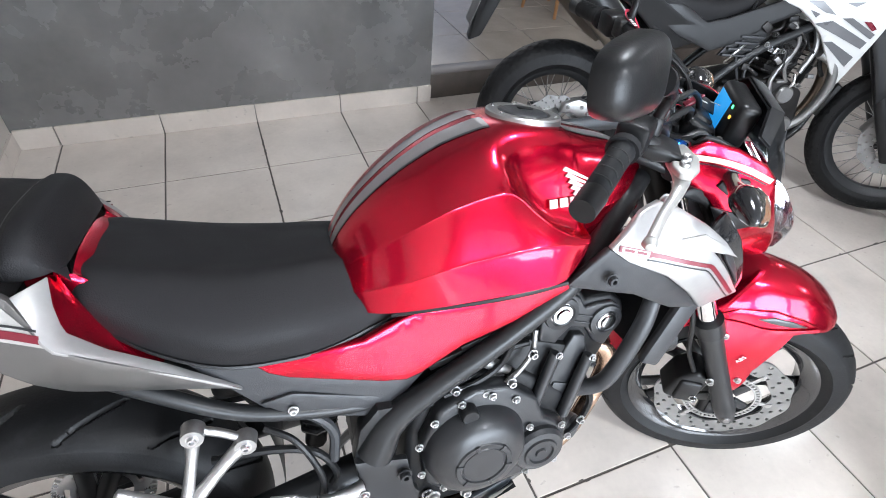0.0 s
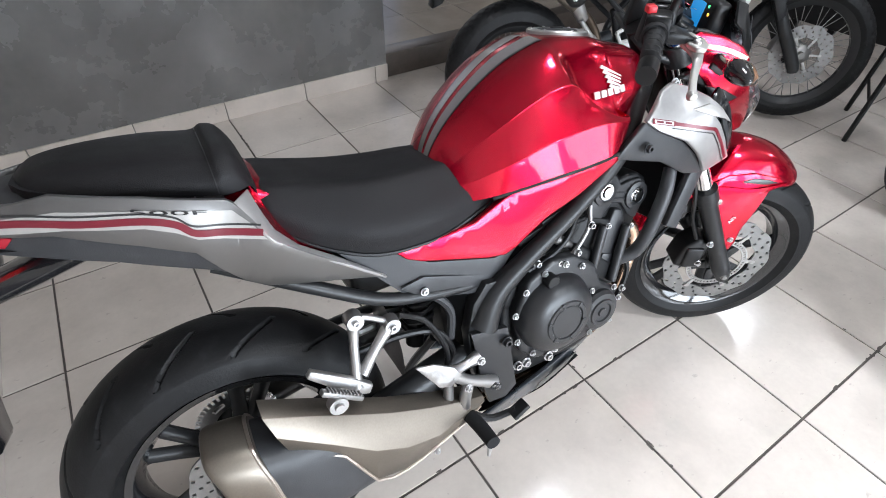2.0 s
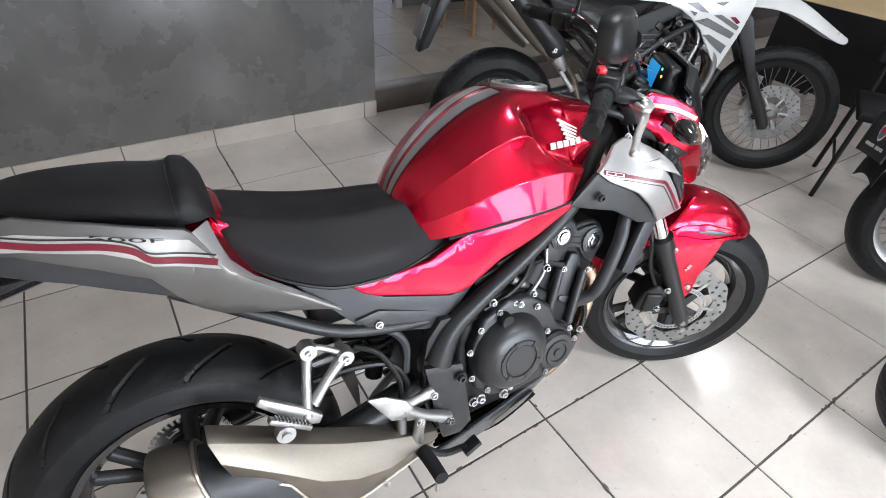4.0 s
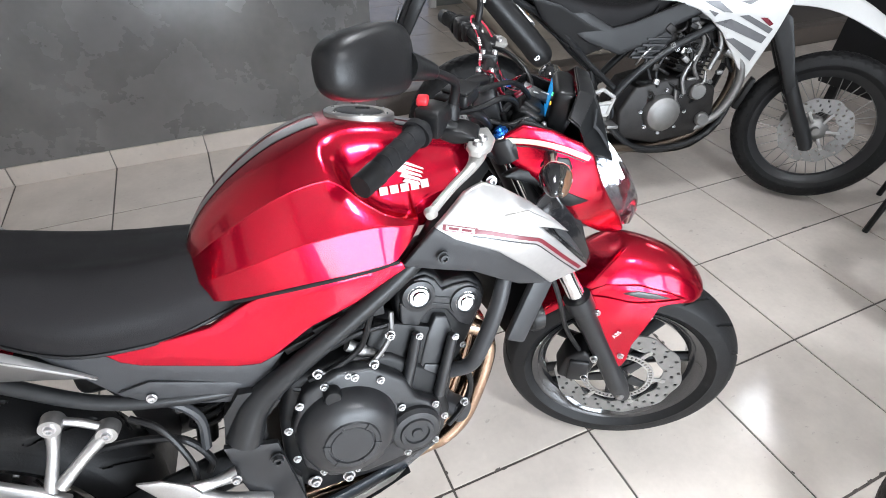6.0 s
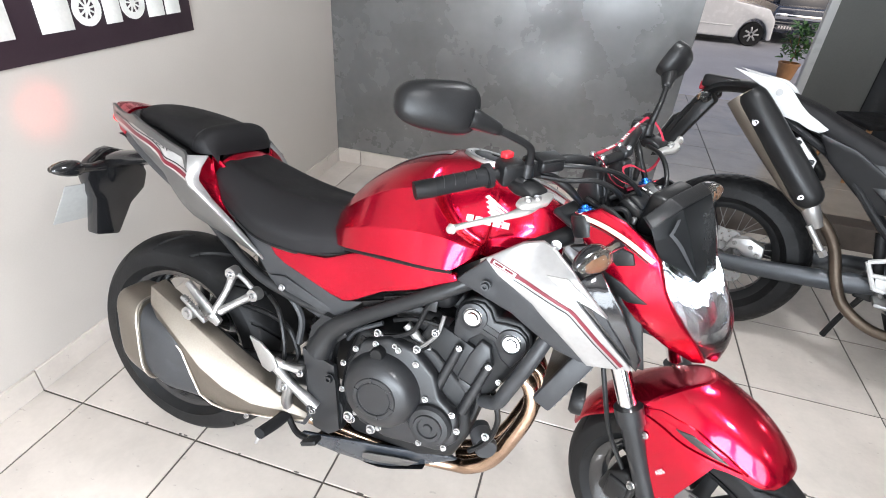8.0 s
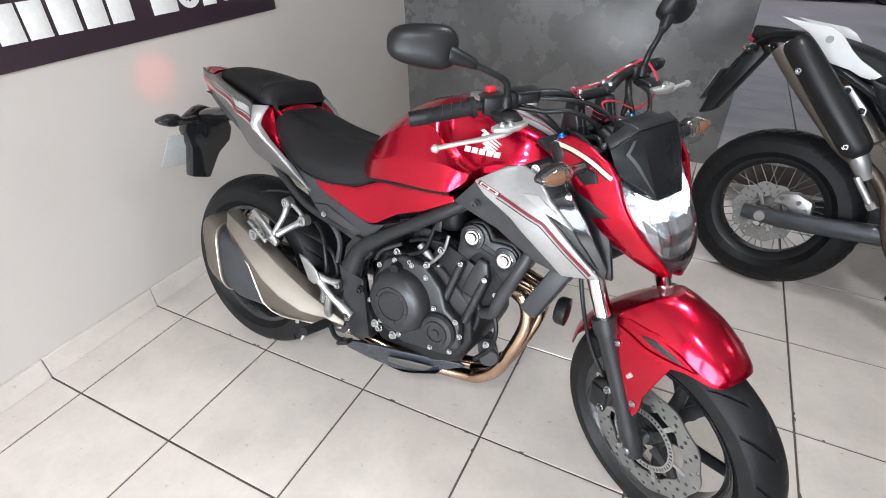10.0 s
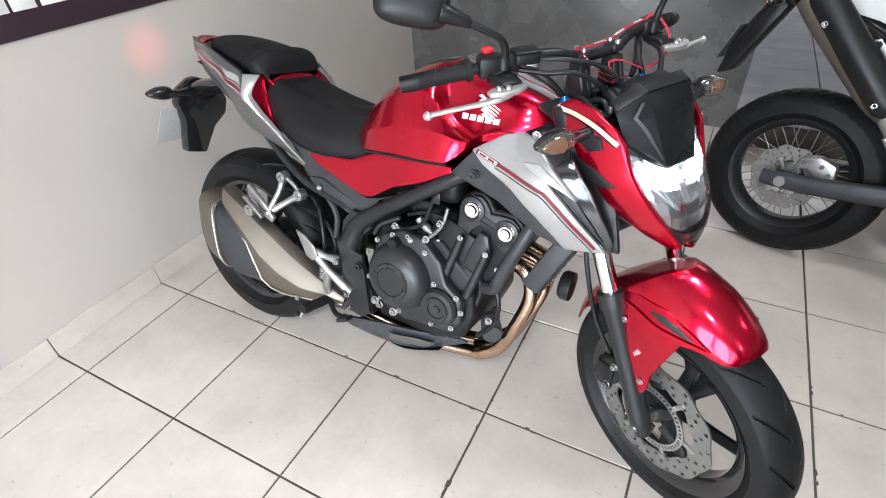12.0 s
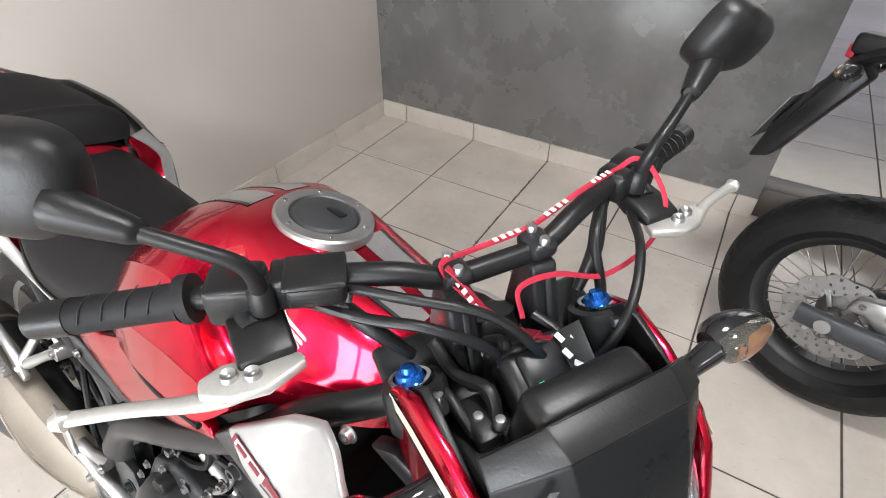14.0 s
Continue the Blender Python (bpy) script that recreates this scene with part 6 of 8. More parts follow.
# headlamp unit
# flanks of the cowl: from behind the fork caps to the lamp's lower tip
COWL = spread([(-0.365, 0.675, -0.135), (-0.30, 0.70, -0.128), (-0.21, 0.665, -0.118), (-0.17, 0.61, -0.110), (-0.12, 0.52, -0.075), (-0.085, 0.44, -0.022), (-0.20, 0.55, -0.125), (-0.28, 0.62, -0.140)])
flanks = fboth("headlamp_cowl", lambda: plate([(-0.372, 0.668), (-0.352, 0.692), (-0.322, 0.710), (-0.270, 0.702), (-0.215, 0.678), (-0.190, 0.655), (-0.165, 0.600), (-0.130, 0.540), (-0.100, 0.490), (-0.078, 0.436), (-0.098, 0.428), (-0.140, 0.455), (-0.190, 0.505), (-0.235, 0.560), (-0.290, 0.615), (-0.335, 0.640)], COWL, 0.012, 4, 0.004), M_RED, "glossy red headlamp cowl with a cream stripe", smooth=50)
for i, fl in enumerate(flanks):
    a = strip([(-0.350, 0.685), (-0.30, 0.684), (-0.25, 0.674), (-0.198, 0.653)], 0.0046, COWL, 0.0035)
    c = strip([(-0.340, 0.676), (-0.30, 0.675), (-0.25, 0.665), (-0.205, 0.647)], 0.0010, COWL, 0.0035)
    part("cream_stripe", mirrored(a) if i else a, M_CREAM, bike, m=FRONT)
    part("pinstripe", mirrored(c) if i else c, M_DECALB, bike, m=FRONT)
fboth("cowl_recess", lambda: plate([(-0.275, 0.660), (-0.235, 0.655), (-0.225, 0.635), (-0.255, 0.622), (-0.285, 0.640)], lambda x, z: COWL(x, z) - 0.004, 0.006, 2, 0.002), M_BLACK)
fboth("cowl_slot", lambda: plate([(-0.282, 0.603), (-0.234, 0.592), (-0.184, 0.565), (-0.217, 0.556), (-0.258, 0.570)], lambda x, z: COWL(x, z) - 0.003, 0.006, 2, 0.002), M_BLACK)
fboth("cowl_inner", lambda: plate([(-0.335, 0.645), (-0.235, 0.585), (-0.165, 0.500), (-0.12, 0.455), (-0.20, 0.475), (-0.29, 0.545)], lambda x, z: COWL(x, z) + 0.016, 0.012, 3, 0.003), M_GREYP)
fboth("cowl_wing", lambda: plate([(-0.345, 0.690), (-0.326, 0.714), (-0.305, 0.712), (-0.255, 0.694), (-0.225, 0.676), (-0.250, 0.645), (-0.335, 0.650)], lambda x, z: -0.117, 0.008, 2, 0.002), M_BLACK, "black inner side of the cowl")
# lamp bowl, lens and beam
LAMP = Skin([
    [(-0.205, 0.098, 0.655), (-0.165, 0.055, 0.632), (-0.150, 0, 0.615), (-0.165, -0.055, 0.632), (-0.205, -0.098, 0.655)],
    [(-0.175, 0.098, 0.610), (-0.125, 0.055, 0.590), (-0.110, 0, 0.580), (-0.125, -0.055, 0.590), (-0.175, -0.098, 0.610)],
    [(-0.135, 0.080, 0.550), (-0.085, 0.045, 0.538), (-0.072, 0, 0.530), (-0.085, -0.045, 0.538), (-0.135, -0.080, 0.550)],
    [(-0.110, 0.056, 0.500), (-0.070, 0.030, 0.492), (-0.060, 0, 0.488), (-0.070, -0.030, 0.492), (-0.110, -0.056, 0.500)],
    [(-0.088, 0.020, 0.448), (-0.068, 0.010, 0.446), (-0.064, 0, 0.445), (-0.068, -0.010, 0.446), (-0.088, -0.020, 0.448)],
])
lens = fpart("headlamp_lens", LAMP.mesh(22, 20), M_LENS, "clear headlamp lens, lit", smooth=60)
lens.visible_shadow = False
back = LAMP.P.copy()
back[:, :, 0] -= 0.035 * (1 - (np.abs(back[:, :, 1]) / 0.105) ** 2)
fpart("reflector", Skin(back).mesh(9, 9), M_REFL, "faceted bright reflector", smooth=1)
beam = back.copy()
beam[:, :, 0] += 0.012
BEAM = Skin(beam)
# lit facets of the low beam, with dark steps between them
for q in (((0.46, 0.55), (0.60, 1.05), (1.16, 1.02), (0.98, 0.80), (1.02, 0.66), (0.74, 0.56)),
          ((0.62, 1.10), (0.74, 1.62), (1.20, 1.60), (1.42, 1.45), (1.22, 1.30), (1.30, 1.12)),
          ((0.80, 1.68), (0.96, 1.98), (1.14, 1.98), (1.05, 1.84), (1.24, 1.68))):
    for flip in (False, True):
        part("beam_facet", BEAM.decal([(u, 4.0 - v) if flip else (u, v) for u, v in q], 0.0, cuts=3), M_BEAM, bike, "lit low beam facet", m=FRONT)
part("lower_bezel", Skin(beam).mesh(8, 12, 3.2, 4.0, 0.2, 3.8), M_BLACK, bike, m=FRONT)
fpart("lamp_shell", Skin([[(x - 0.03, y * 0.92, z) for x, y, z in r] for r in back.tolist()]).mesh(12, 10), M_BLACK)
# screen above the lamp
def facets(rows, u0=0, u1=None, push=0.0):
    """Flat facets between neighbouring points of a net."""
    bm = bmesh.new()
    use = rows[u0:u1]
    g = [[bm.verts.new((x + push, y, z + push)) for x, y, z in r] for r in use]
    for a, b in zip(g, g[1:]):
        for k in range(len(a) - 1):
            bm.faces.new((a[k], b[k], b[k + 1], a[k + 1]))
    return bevel(solid(bm, 0.003), 0.002, 2, 6)


FACE = [
    [(-0.247, 0.108, 0.720), (-0.232, 0.061, 0.750), (-0.232, -0.061, 0.750), (-0.247, -0.108, 0.720)],
    [(-0.224, 0.109, 0.704), (-0.202, 0.056, 0.739), (-0.202, -0.056, 0.739), (-0.224, -0.109, 0.704)],
    [(-0.214, 0.107, 0.686), (-0.179, 0.052, 0.699), (-0.179, -0.052, 0.699), (-0.214, -0.107, 0.686)],
    [(-0.206, 0.101, 0.664), (-0.155, 0.045, 0.645), (-0.155, -0.045, 0.645), (-0.206, -0.101, 0.664)],
    [(-0.202, 0.097, 0.652), (-0.139, 0.040, 0.606), (-0.139, -0.040, 0.606), (-0.202, -0.097, 0.652)],
]
screen = fpart("screen", facets(FACE), M_SMOKE, "smoked dark grey flyscreen with flat facets", smooth=25)
BAND = [FACE[0], [tuple(Vector(a).lerp(Vector(b), 0.90)) for a, b in zip(FACE[0], FACE[1])]]
part("screen_band", facets(BAND, 0, 2, 0.0030), M_BLACK, screen, "matt black top band", m=Matrix.Identity(4), smooth=25)
NET = Skin([[Vector(p) + Vector((0.0022, 0, 0.0012)) for p in r] for r in FACE])
# pale strips painted where the creases of the screen catch the light
for flip in (False, True):
    for q in (((1.25, 2.30), (1.80, 2.62), (2.45, 2.42), (2.42, 2.30), (1.82, 2.50), (1.28, 2.20)), ((2.42, 2.30), (2.45, 2.42), (3.60, 2.12), (3.62, 2.06))):
        g = NET.decal([(u, 3.0 - v) if flip else (u, v) for u, v in q], 0.0010, cuts=3)
        part("ridge", g, M_GREYP, screen, "crease of the screen, its catch-light painted pale")
# instrument panel
DASH = pose(-0.262, 0, 0.703, 0, 8, 0)
dash = fpart("instrument_panel", moved(join(box(0.006, 0, 0, 0.040, 0.118, 0.086, 0.012, 3), box(0.022, 0, -0.012, 0.02, 0.07, 0.05, 0.006)), DASH), M_BLACK, "black digital instrument panel")
part("display", moved(box(-0.0138, 0.016, 0.000, 0.002, 0.062, 0.056, 0.002), DASH), M_LCD, dash, "lit blue display")
part("tell_tale", moved(box(-0.0150, -0.030, 0.026, 0.002, 0.006, 0.006, 0.001), DASH), M_GREENL, dash)
part("tell_tale", moved(box(-0.0150, -0.040, 0.012, 0.002, 0.006, 0.006, 0.001), DASH), M_AMBERL, dash)
fpart("meter_housing", moved(join(box(0, 0, 0, 0.062, 0.074, 0.044, 0.012, 3), box(-0.004, 0.002, 0.020, 0.040, 0.048, 0.018, 0.006, 2), tube([(-0.028, -0.030, 0.012), (-0.028, 0.034, 0.012)], 0.007, 10)), pose(-0.312, 0.0, 0.674, 0, 24, 0)), M_BLACK, "black instrument housing")
fpart("inner_tray", join(prism([(-0.345, 0.640), (-0.335, 0.652), (-0.240, 0.662), (-0.205, 0.650), (-0.220, 0.622), (-0.300, 0.605)], -0.098, 0.098, 0.006), box(-0.300, -0.070, 0.660, 0.05, 0.028, 0.03, 0.006), box(-0.268, 0.078, 0.672, 0.05, 0.022, 0.03, 0.006)), M_BLACK, "black plastic tray behind the screen")
HOLES = fpart("cable_bracket", moved(prism([(-0.034, 0.010), (0.034, 0.012), (0.036, -0.012), (-0.030, -0.016)], -0.0015, 0.0015, 0.001), pose(-0.296, 0.036, 0.704, -64, 22, -12)), M_FRAME)
for k, (x, y) in enumerate(((-0.320, 0.027), (-0.314, 0.041), (-0.301, 0.022), (-0.286, 0.024), (-0.277, 0.017))):
    part("sticker", moved(box(0, 0, 0, 0.010, 0.0065, 0.0008, 0), pose(x, y, 0.711, 0, 18, 20 + 25 * (k % 2))), M_DECALW, HOLES)
fpart("wiring", join(tube([(-0.385, -0.075, 0.690), (-0.345, -0.070, 0.682), (-0.310, -0.055, 0.690), (-0.285, -0.060, 0.665)], 0.007, 8, 5), tube([(-0.375, -0.090, 0.672), (-0.330, -0.088, 0.680), (-0.290, -0.080, 0.664)], 0.006, 8, 5), tube([(-0.365, 0.030, 0.700), (-0.335, 0.045, 0.690), (-0.300, 0.055, 0.668)], 0.006, 8, 5), tube([(-0.360, -0.030, 0.690), (-0.345, -0.020, 0.700), (-0.325, -0.030, 0.690)], 0.008, 8, 5)), M_BLACK, "black wiring behind the instruments")
for x, y, z in ((-0.300, -0.072, 0.680), (-0.262, 0.074, 0.690), (-0.283, -0.060, 0.690)):
    fpart("screw", lathe_at((x, y, z - 0.006), [(0, 0.005), (0.0045, 0.004), (0.0058, 0.001), (0.0058, -0.008)], 14), M_ALUD)
for s in (-1, 1):
    fpart("hose_sleeve", tube([(-0.445, 0.175 * s, 0.757), (-0.418, 0.150 * s, 0.742), (-0.395, 0.128 * s, 0.722), (-0.380, 0.100 * s, 0.690)], [0.006, 0.0085, 0.0085, 0.006], 10, 6), M_BLACK)
# front indicators
indicator(bike, FRONT @ pose(-0.262, -0.208, 0.664), 1)
indicator(bike, FRONT @ pose(-0.262, 0.208, 0.676) @ pose(0, 0, 0, 0, 0, 180), -1)

# red lanyard round the left bar, with pale marks
lan = fpart("lanyard", tube([(-0.335, -0.005, 0.722), (-0.352, -0.03, 0.735), (-0.385, -0.058, 0.765), (-0.400, -0.058, 0.776), (-0.410, -0.02, 0.770), (-0.414, 0.05, 0.772), (-0.428, 0.12, 0.785), (-0.446, 0.19, 0.785), (-0.446, 0.216, 0.792), (-0.428, 0.230, 0.780), (-0.402, 0.235, 0.745), (-0.388, 0.205, 0.708), (-0.374, 0.13, 0.705), (-0.374, 0.06, 0.735), (-0.368, 0.01, 0.742), (-0.345, 0.0, 0.726)], 0.0030, 8, 6, flat=0.16), M_STRAP, "red woven lanyard with pale printed marks", smooth=60)
for (x, y, z), d in (((-0.412, 0.02, 0.771), (-0.06, 1, 0.03)), ((-0.420, 0.085, 0.779), (-0.2, 1, 0.18)), ((-0.438, 0.158, 0.786), (-0.25, 1, 0.03)), ((-0.371, -0.047, 0.753), (0.6, 0.3, -0.6))):
    dv = Vector(d).normalized()
    for k in range(4):
        c = Vector((x, y, z)) + dv * (0.009 * (k - 1.5)) + Vector((0, 0, 0.0018))
        part("mark", moved(box(0, 0, 0, 0.006, 0.005, 0.0008, 0), Matrix.Translation(c) @ dv.to_track_quat("Y", "Z").to_matrix().to_4x4()), M_DECALW, lan)
st = bmesh.new()
run = [[st.verts.new((x + a * 0.0035, y + a * -0.0035, z + a * 0.0015)) for a in (-1, 1)] for x, y, z in ((-0.393, -0.057, 0.776), (-0.384, -0.050, 0.768), (-0.376, -0.040, 0.750), (-0.370, -0.028, 0.730), (-0.362, -0.014, 0.716), (-0.350, -0.004, 0.710))]
for a, b in zip(run, run[1:]):
    st.faces.new((a[0], a[1], b[1], b[0]))
part("strap_end", solid(st, 0.001), M_STRAP, lan, "doubled end of the strap")
part("key", moved(join(box(0, 0, 0, 0.022, 0.014, 0.006, 0.002), box(0.018, 0, 0, 0.016, 0.006, 0.003, 0.001)), pose(-0.332, 0.0, 0.716, 0, -30, 20)), M_DECALR, lan)

# ---- the white trail motorcycle ----
TRAIL = pose(1.19, 1.32, 0, 0, 0, -19.5) @ pose(0, 0, 0, -8)
trail = thing("motorcycle", TRAIL, "white trail motorcycle with grey graphics and spoked wheels, on its stand", "motorcycle")


def tboth(name, make, material, label="", smooth=45, parent=None):
    a = make()
    c = mirrored(a)
    return part(name, a, material, parent or trail, label, None, smooth), part(name, c, material, parent or trail, label, None, smooth)


trw = spoked_wheel("rear_wheel", trail, pose(0, 0, 0.325), 0.330, 0.150, 0.224, 36, 0.003)
brake_disc(trw, -0.084, 0.070, 0.124, 0.036, 6, 0.004, metal=M_ROTOR)
part("caliper", prism([(0.015, 0.055), (0.030, 0.100), (0.090, 0.118), (0.150, 0.098), (0.158, 0.045), (0.10, 0.036), (0.06, 0.060)], -0.114, -0.070, 0.008), M_ALU, trw, "pale cast brake caliper")
for x, z in ((0.045, 0.085), (0.105, 0.085), (0.135, 0.060)):
    part("caliper_bolt", moved(bolt_mesh(0.009, 0.008), Matrix.Translation((x, -0.116, z))), M_ALUD, trw)
part("axle_nut", moved(lathe([(0.010, -0.155), (0.020, -0.155), (0.022, -0.14), (0.022, -0.10)], 20), Matrix()), M_ALU, trw)
tboth("swingarm", lambda: tube([(-0.07, -0.128, 0.320), (0.10, -0.128, 0.335), (0.38, -0.118, 0.385), (0.58, -0.10, 0.425)], [0.022, 0.025, 0.029, 0.032], 10, 4, flat=1.35), M_SWING, "dark blue-grey metal swingarm")
# front end, turned to the right
TF = pose(1.54, -0.15, 0.335, 0, 0, -28)
tfw = spoked_wheel("front_wheel", trail, TF, 0.337, 0.092, 0.262, 36, 0.006)
brake_disc(tfw, -0.055, 0.085, 0.146, 0.045, 6, 0.003, metal=M_ROTOR)


def tf(name, bm, material, label="", smooth=45):
    return part(name, bm, material, trail, label, TF, smooth)


for s in (-1, 1):
    tf("fork_leg", tube([(-0.025, 0.10 * s, -0.075), (-0.04, 0.10 * s, -0.03), (-0.145, 0.10 * s, 0.16), (-0.29, 0.10 * s, 0.45)], [0.024, 0.030, 0.029, 0.030], 14, 4), M_FRAME, "black fork leg")
    tf("fork_tube", tube([(-0.28, 0.10 * s, 0.43), (-0.40, 0.10 * s, 0.68)], 0.022, 14), M_STEEL)
    tf("fork_guard", plate([(-0.175, 0.165), (-0.15, 0.20), (-0.20, 0.36), (-0.24, 0.47), (-0.31, 0.52), (-0.345, 0.48), (-0.305, 0.42), (-0.24, 0.30)], (lambda q: (lambda x, z: q * 0.135))(s), -0.008 * s, 2, 0.002), M_BLACK, "black fork guard")
tf("caliper", prism([(-0.13, 0.0), (-0.10, 0.08), (-0.05, 0.06), (-0.08, -0.02)], 0.03, 0.09, 0.006), M_ALUD)
tf("mudflap", plate([(-0.36, 0.06), (-0.31, 0.20), (-0.29, 0.19), (-0.335, 0.05)], lambda x, z: -0.03, 0.06, 1, 0.003), M_BLACK)
HI = Skin([[(x, y, z - 9.5 * y * y) for y in (w, w * 0.85, w * 0.45, 0, -w * 0.45, -w * 0.85, -w)] for x, z, w in ((-0.34, 0.545, 0.060), (-0.26, 0.575, 0.080), (-0.17, 0.588, 0.090), (-0.08, 0.574, 0.092), (0.02, 0.530, 0.090), (0.11, 0.475, 0.084), (0.18, 0.430, 0.076), (0.225, 0.402, 0.060), (0.243, 0.392, 0.036))])
tf("high_mudguard", solid(HI.mesh(30, 20), 0.004), M_WHITE, "white high front mudguard", 60)
LSH = pose(-0.085, 0, -0.01)
tf("headlamp", moved(Skin([[(x, y, z) for y in (0.085, 0.05, 0, -0.05, -0.085)] for x, z in ((-0.22, 0.82), (-0.13, 0.80), (-0.09, 0.72), (-0.11, 0.64), (-0.20, 0.60))]).mesh(10, 10), LSH), M_LENS, "clear headlamp glass")
tf("headlamp_mask", moved(prism([(-0.34, 0.60), (-0.20, 0.585), (-0.12, 0.63), (-0.12, 0.72), (-0.16, 0.81), (-0.24, 0.86), (-0.33, 0.80)], -0.075, 0.075, 0.012), LSH), M_REFL)
tf("headlamp_cowl", moved(solid(Skin([[(x, y * 1.15, z) for y in (0.095, 0.05, 0, -0.05, -0.095)] for x, z in ((-0.13, 0.80), (-0.19, 0.86), (-0.26, 0.92))]).mesh(8, 8), 0.004), LSH), M_BLACK)
tf("handlebar", moved(tube([(-0.50, -0.42, 0.80), (-0.42, -0.22, 0.84), (-0.36, -0.08, 0.79), (-0.36, 0.08, 0.79), (-0.42, 0.22, 0.84), (-0.50, 0.42, 0.80)], 0.012, 12, 5), LSH), M_BLACK)
for s in (-1, 1):
    tf("grip", moved(tube([(-0.455, 0.30 * s, 0.822), (-0.505, 0.43 * s, 0.797)], 0.018, 14), LSH), M_GRIP)
    tf("yoke_cover", moved(tube([(-0.40, 0.10 * s, 0.84), (-0.30, 0.10 * s, 0.62)], 0.03, 12), LSH), M_BLACK)
# tank with shrouds
TSH = spread([(0.658, 0.878, -0.105), (0.763, 1.018, -0.1), (0.877, 1.058, -0.11), (1.067, 1.018, -0.165), (1.2, 0.938, -0.185), (1.219, 0.868, -0.19), (1.124, 0.588, -0.165), (0.925, 0.778, -0.15), (0.829, 0.848, -0.14), (1.02, 0.838, -0.19)])
tsh = tboth("tank_shroud", lambda: plate([(0.644, 0.873), (0.706, 0.953), (0.772, 1.023), (0.867, 1.07), (0.972, 1.078), (1.067, 1.048), (1.153, 0.988), (1.215, 0.933), (1.227, 0.888), (1.186, 0.748), (1.129, 0.568), (1.081, 0.613), (1.034, 0.673), (0.972, 0.753), (0.915, 0.803), (0.858, 0.838), (0.772, 0.866)], TSH, 0.014, 4, 0.005), M_WHITE, "white plastic tank shroud with grey graphics", 45)


def sticker(poly, off=0.003):
    return plate(poly, lambda x, z: TSH(x, z) - off, 0.001, 2, 0)


for i, sh in enumerate(tsh):
    for poly in ([(0.66, 0.885), (0.724, 0.939), (0.769, 0.946), (0.815, 0.922), (0.70, 0.890)], [(0.859, 1.007), (0.913, 0.997), (0.928, 0.938), (0.876, 0.940)], [(0.78, 0.960), (0.86, 0.966), (0.99, 0.958), (1.09, 0.928), (0.985, 0.950), (0.86, 0.958)],
                 [(0.872, 0.868), (0.925, 0.872), (0.985, 0.828), (0.950, 0.832)], [(0.931, 0.790), (0.985, 0.806), (1.150, 0.738), (1.138, 0.712)], [(1.010, 0.818), (1.045, 0.822), (1.165, 0.768), (1.155, 0.750)], [(0.990, 0.728), (1.020, 0.732), (1.130, 0.680), (1.118, 0.640)], [(1.0, 0.872), (1.07, 0.878), (1.04, 0.860)], [(0.895, 0.838), (0.935, 0.826), (0.925, 0.812)]):
        g = sticker(poly)
        part("graphic", mirrored(g) if i else g, M_DECALG, sh, "slanted dark grey graphic")
    g = sticker([(1.095, 0.812), (1.125, 0.812), (1.160, 0.788), (1.145, 0.780)], 0.004)
    part("graphic", mirrored(g) if i else g, M_DECALR, sh, "small red mark")
    g = sticker([(0.806, 0.902), (0.86, 0.918), (0.94, 0.926), (1.02, 0.926), (1.115, 0.914), (1.0, 0.898), (0.90, 0.884)], 0.004)
    part("shroud_vent", mirrored(g) if i else g, M_DECALB, sh, "dark slot along the shroud")
    g = moved(lathe([(0, -0.001), (0.015, -0.001), (0.016, 0.001)], 20), Matrix.Translation((1.12, TSH(1.12, 0.965) - 0.004, 0.965)))
    part("badge", mirrored(g) if i else g, M_DECALG, sh)
part("tank", Skin([[(x, y, z - 1.6 * y * y) for y in (0.13, 0.07, 0, -0.07, -0.13)] for x, z in ((0.68, 0.92), (0.755, 1.02), (0.86, 1.083), (0.98, 1.093), (1.09, 1.058), (1.19, 0.97))]).mesh(16, 12), M_WHITE, trail, "white tank top", smooth=60)
part("filler_cap", moved(lathe([(0, 0.018), (0.034, 0.016), (0.038, 0.004), (0.038, -0.01)], 28, "Z"), pose(0.92, 0, 1.088)), M_BLACK, trail)
# seat and tail
TSEAT = Skin([pad_row(x, z, w, z - 0.045, z - 0.085) for x, z, w in ((-0.10, 1.008, 0.060), (-0.04, 1.010, 0.085), (0.12, 0.975, 0.110), (0.28, 0.915, 0.125), (0.42, 0.872, 0.130), (0.55, 0.858, 0.120), (0.66, 0.875, 0.105), (0.74, 0.925, 0.090), (0.79, 0.975, 0.080))])
part("seat", TSEAT.mesh(40, 30, ends=True), M_VINYL, trail, "long black vinyl seat", smooth=60)
tboth("side_cover", lambda: plate([(0.16, 0.905), (0.28, 0.895), (0.42, 0.825), (0.52, 0.772), (0.60, 0.790), (0.72, 0.835), (0.82, 0.872), (0.94, 0.865), (0.90, 0.835), (0.78, 0.775), (0.66, 0.700), (0.56, 0.665), (0.42, 0.715), (0.28, 0.800)], spread([(0.16, 0.90, -0.105), (0.40, 0.78, -0.135), (0.56, 0.67, -0.140), (0.9, 0.86, -0.135), (0.6, 0.79, -0.135)]), 0.014, 4, 0.004), M_BLACK, "satin black side cover")
tboth("frame_cover", lambda: plate([(0.155, 0.895), (0.28, 0.862), (0.43, 0.778), (0.52, 0.750), (0.50, 0.690), (0.415, 0.655), (0.335, 0.710), (0.215, 0.805)], lambda x, z: -0.112 - 0.25 * (z - 0.66), 0.014, 3, 0.004), M_BLACK, "black side panel below the seat")
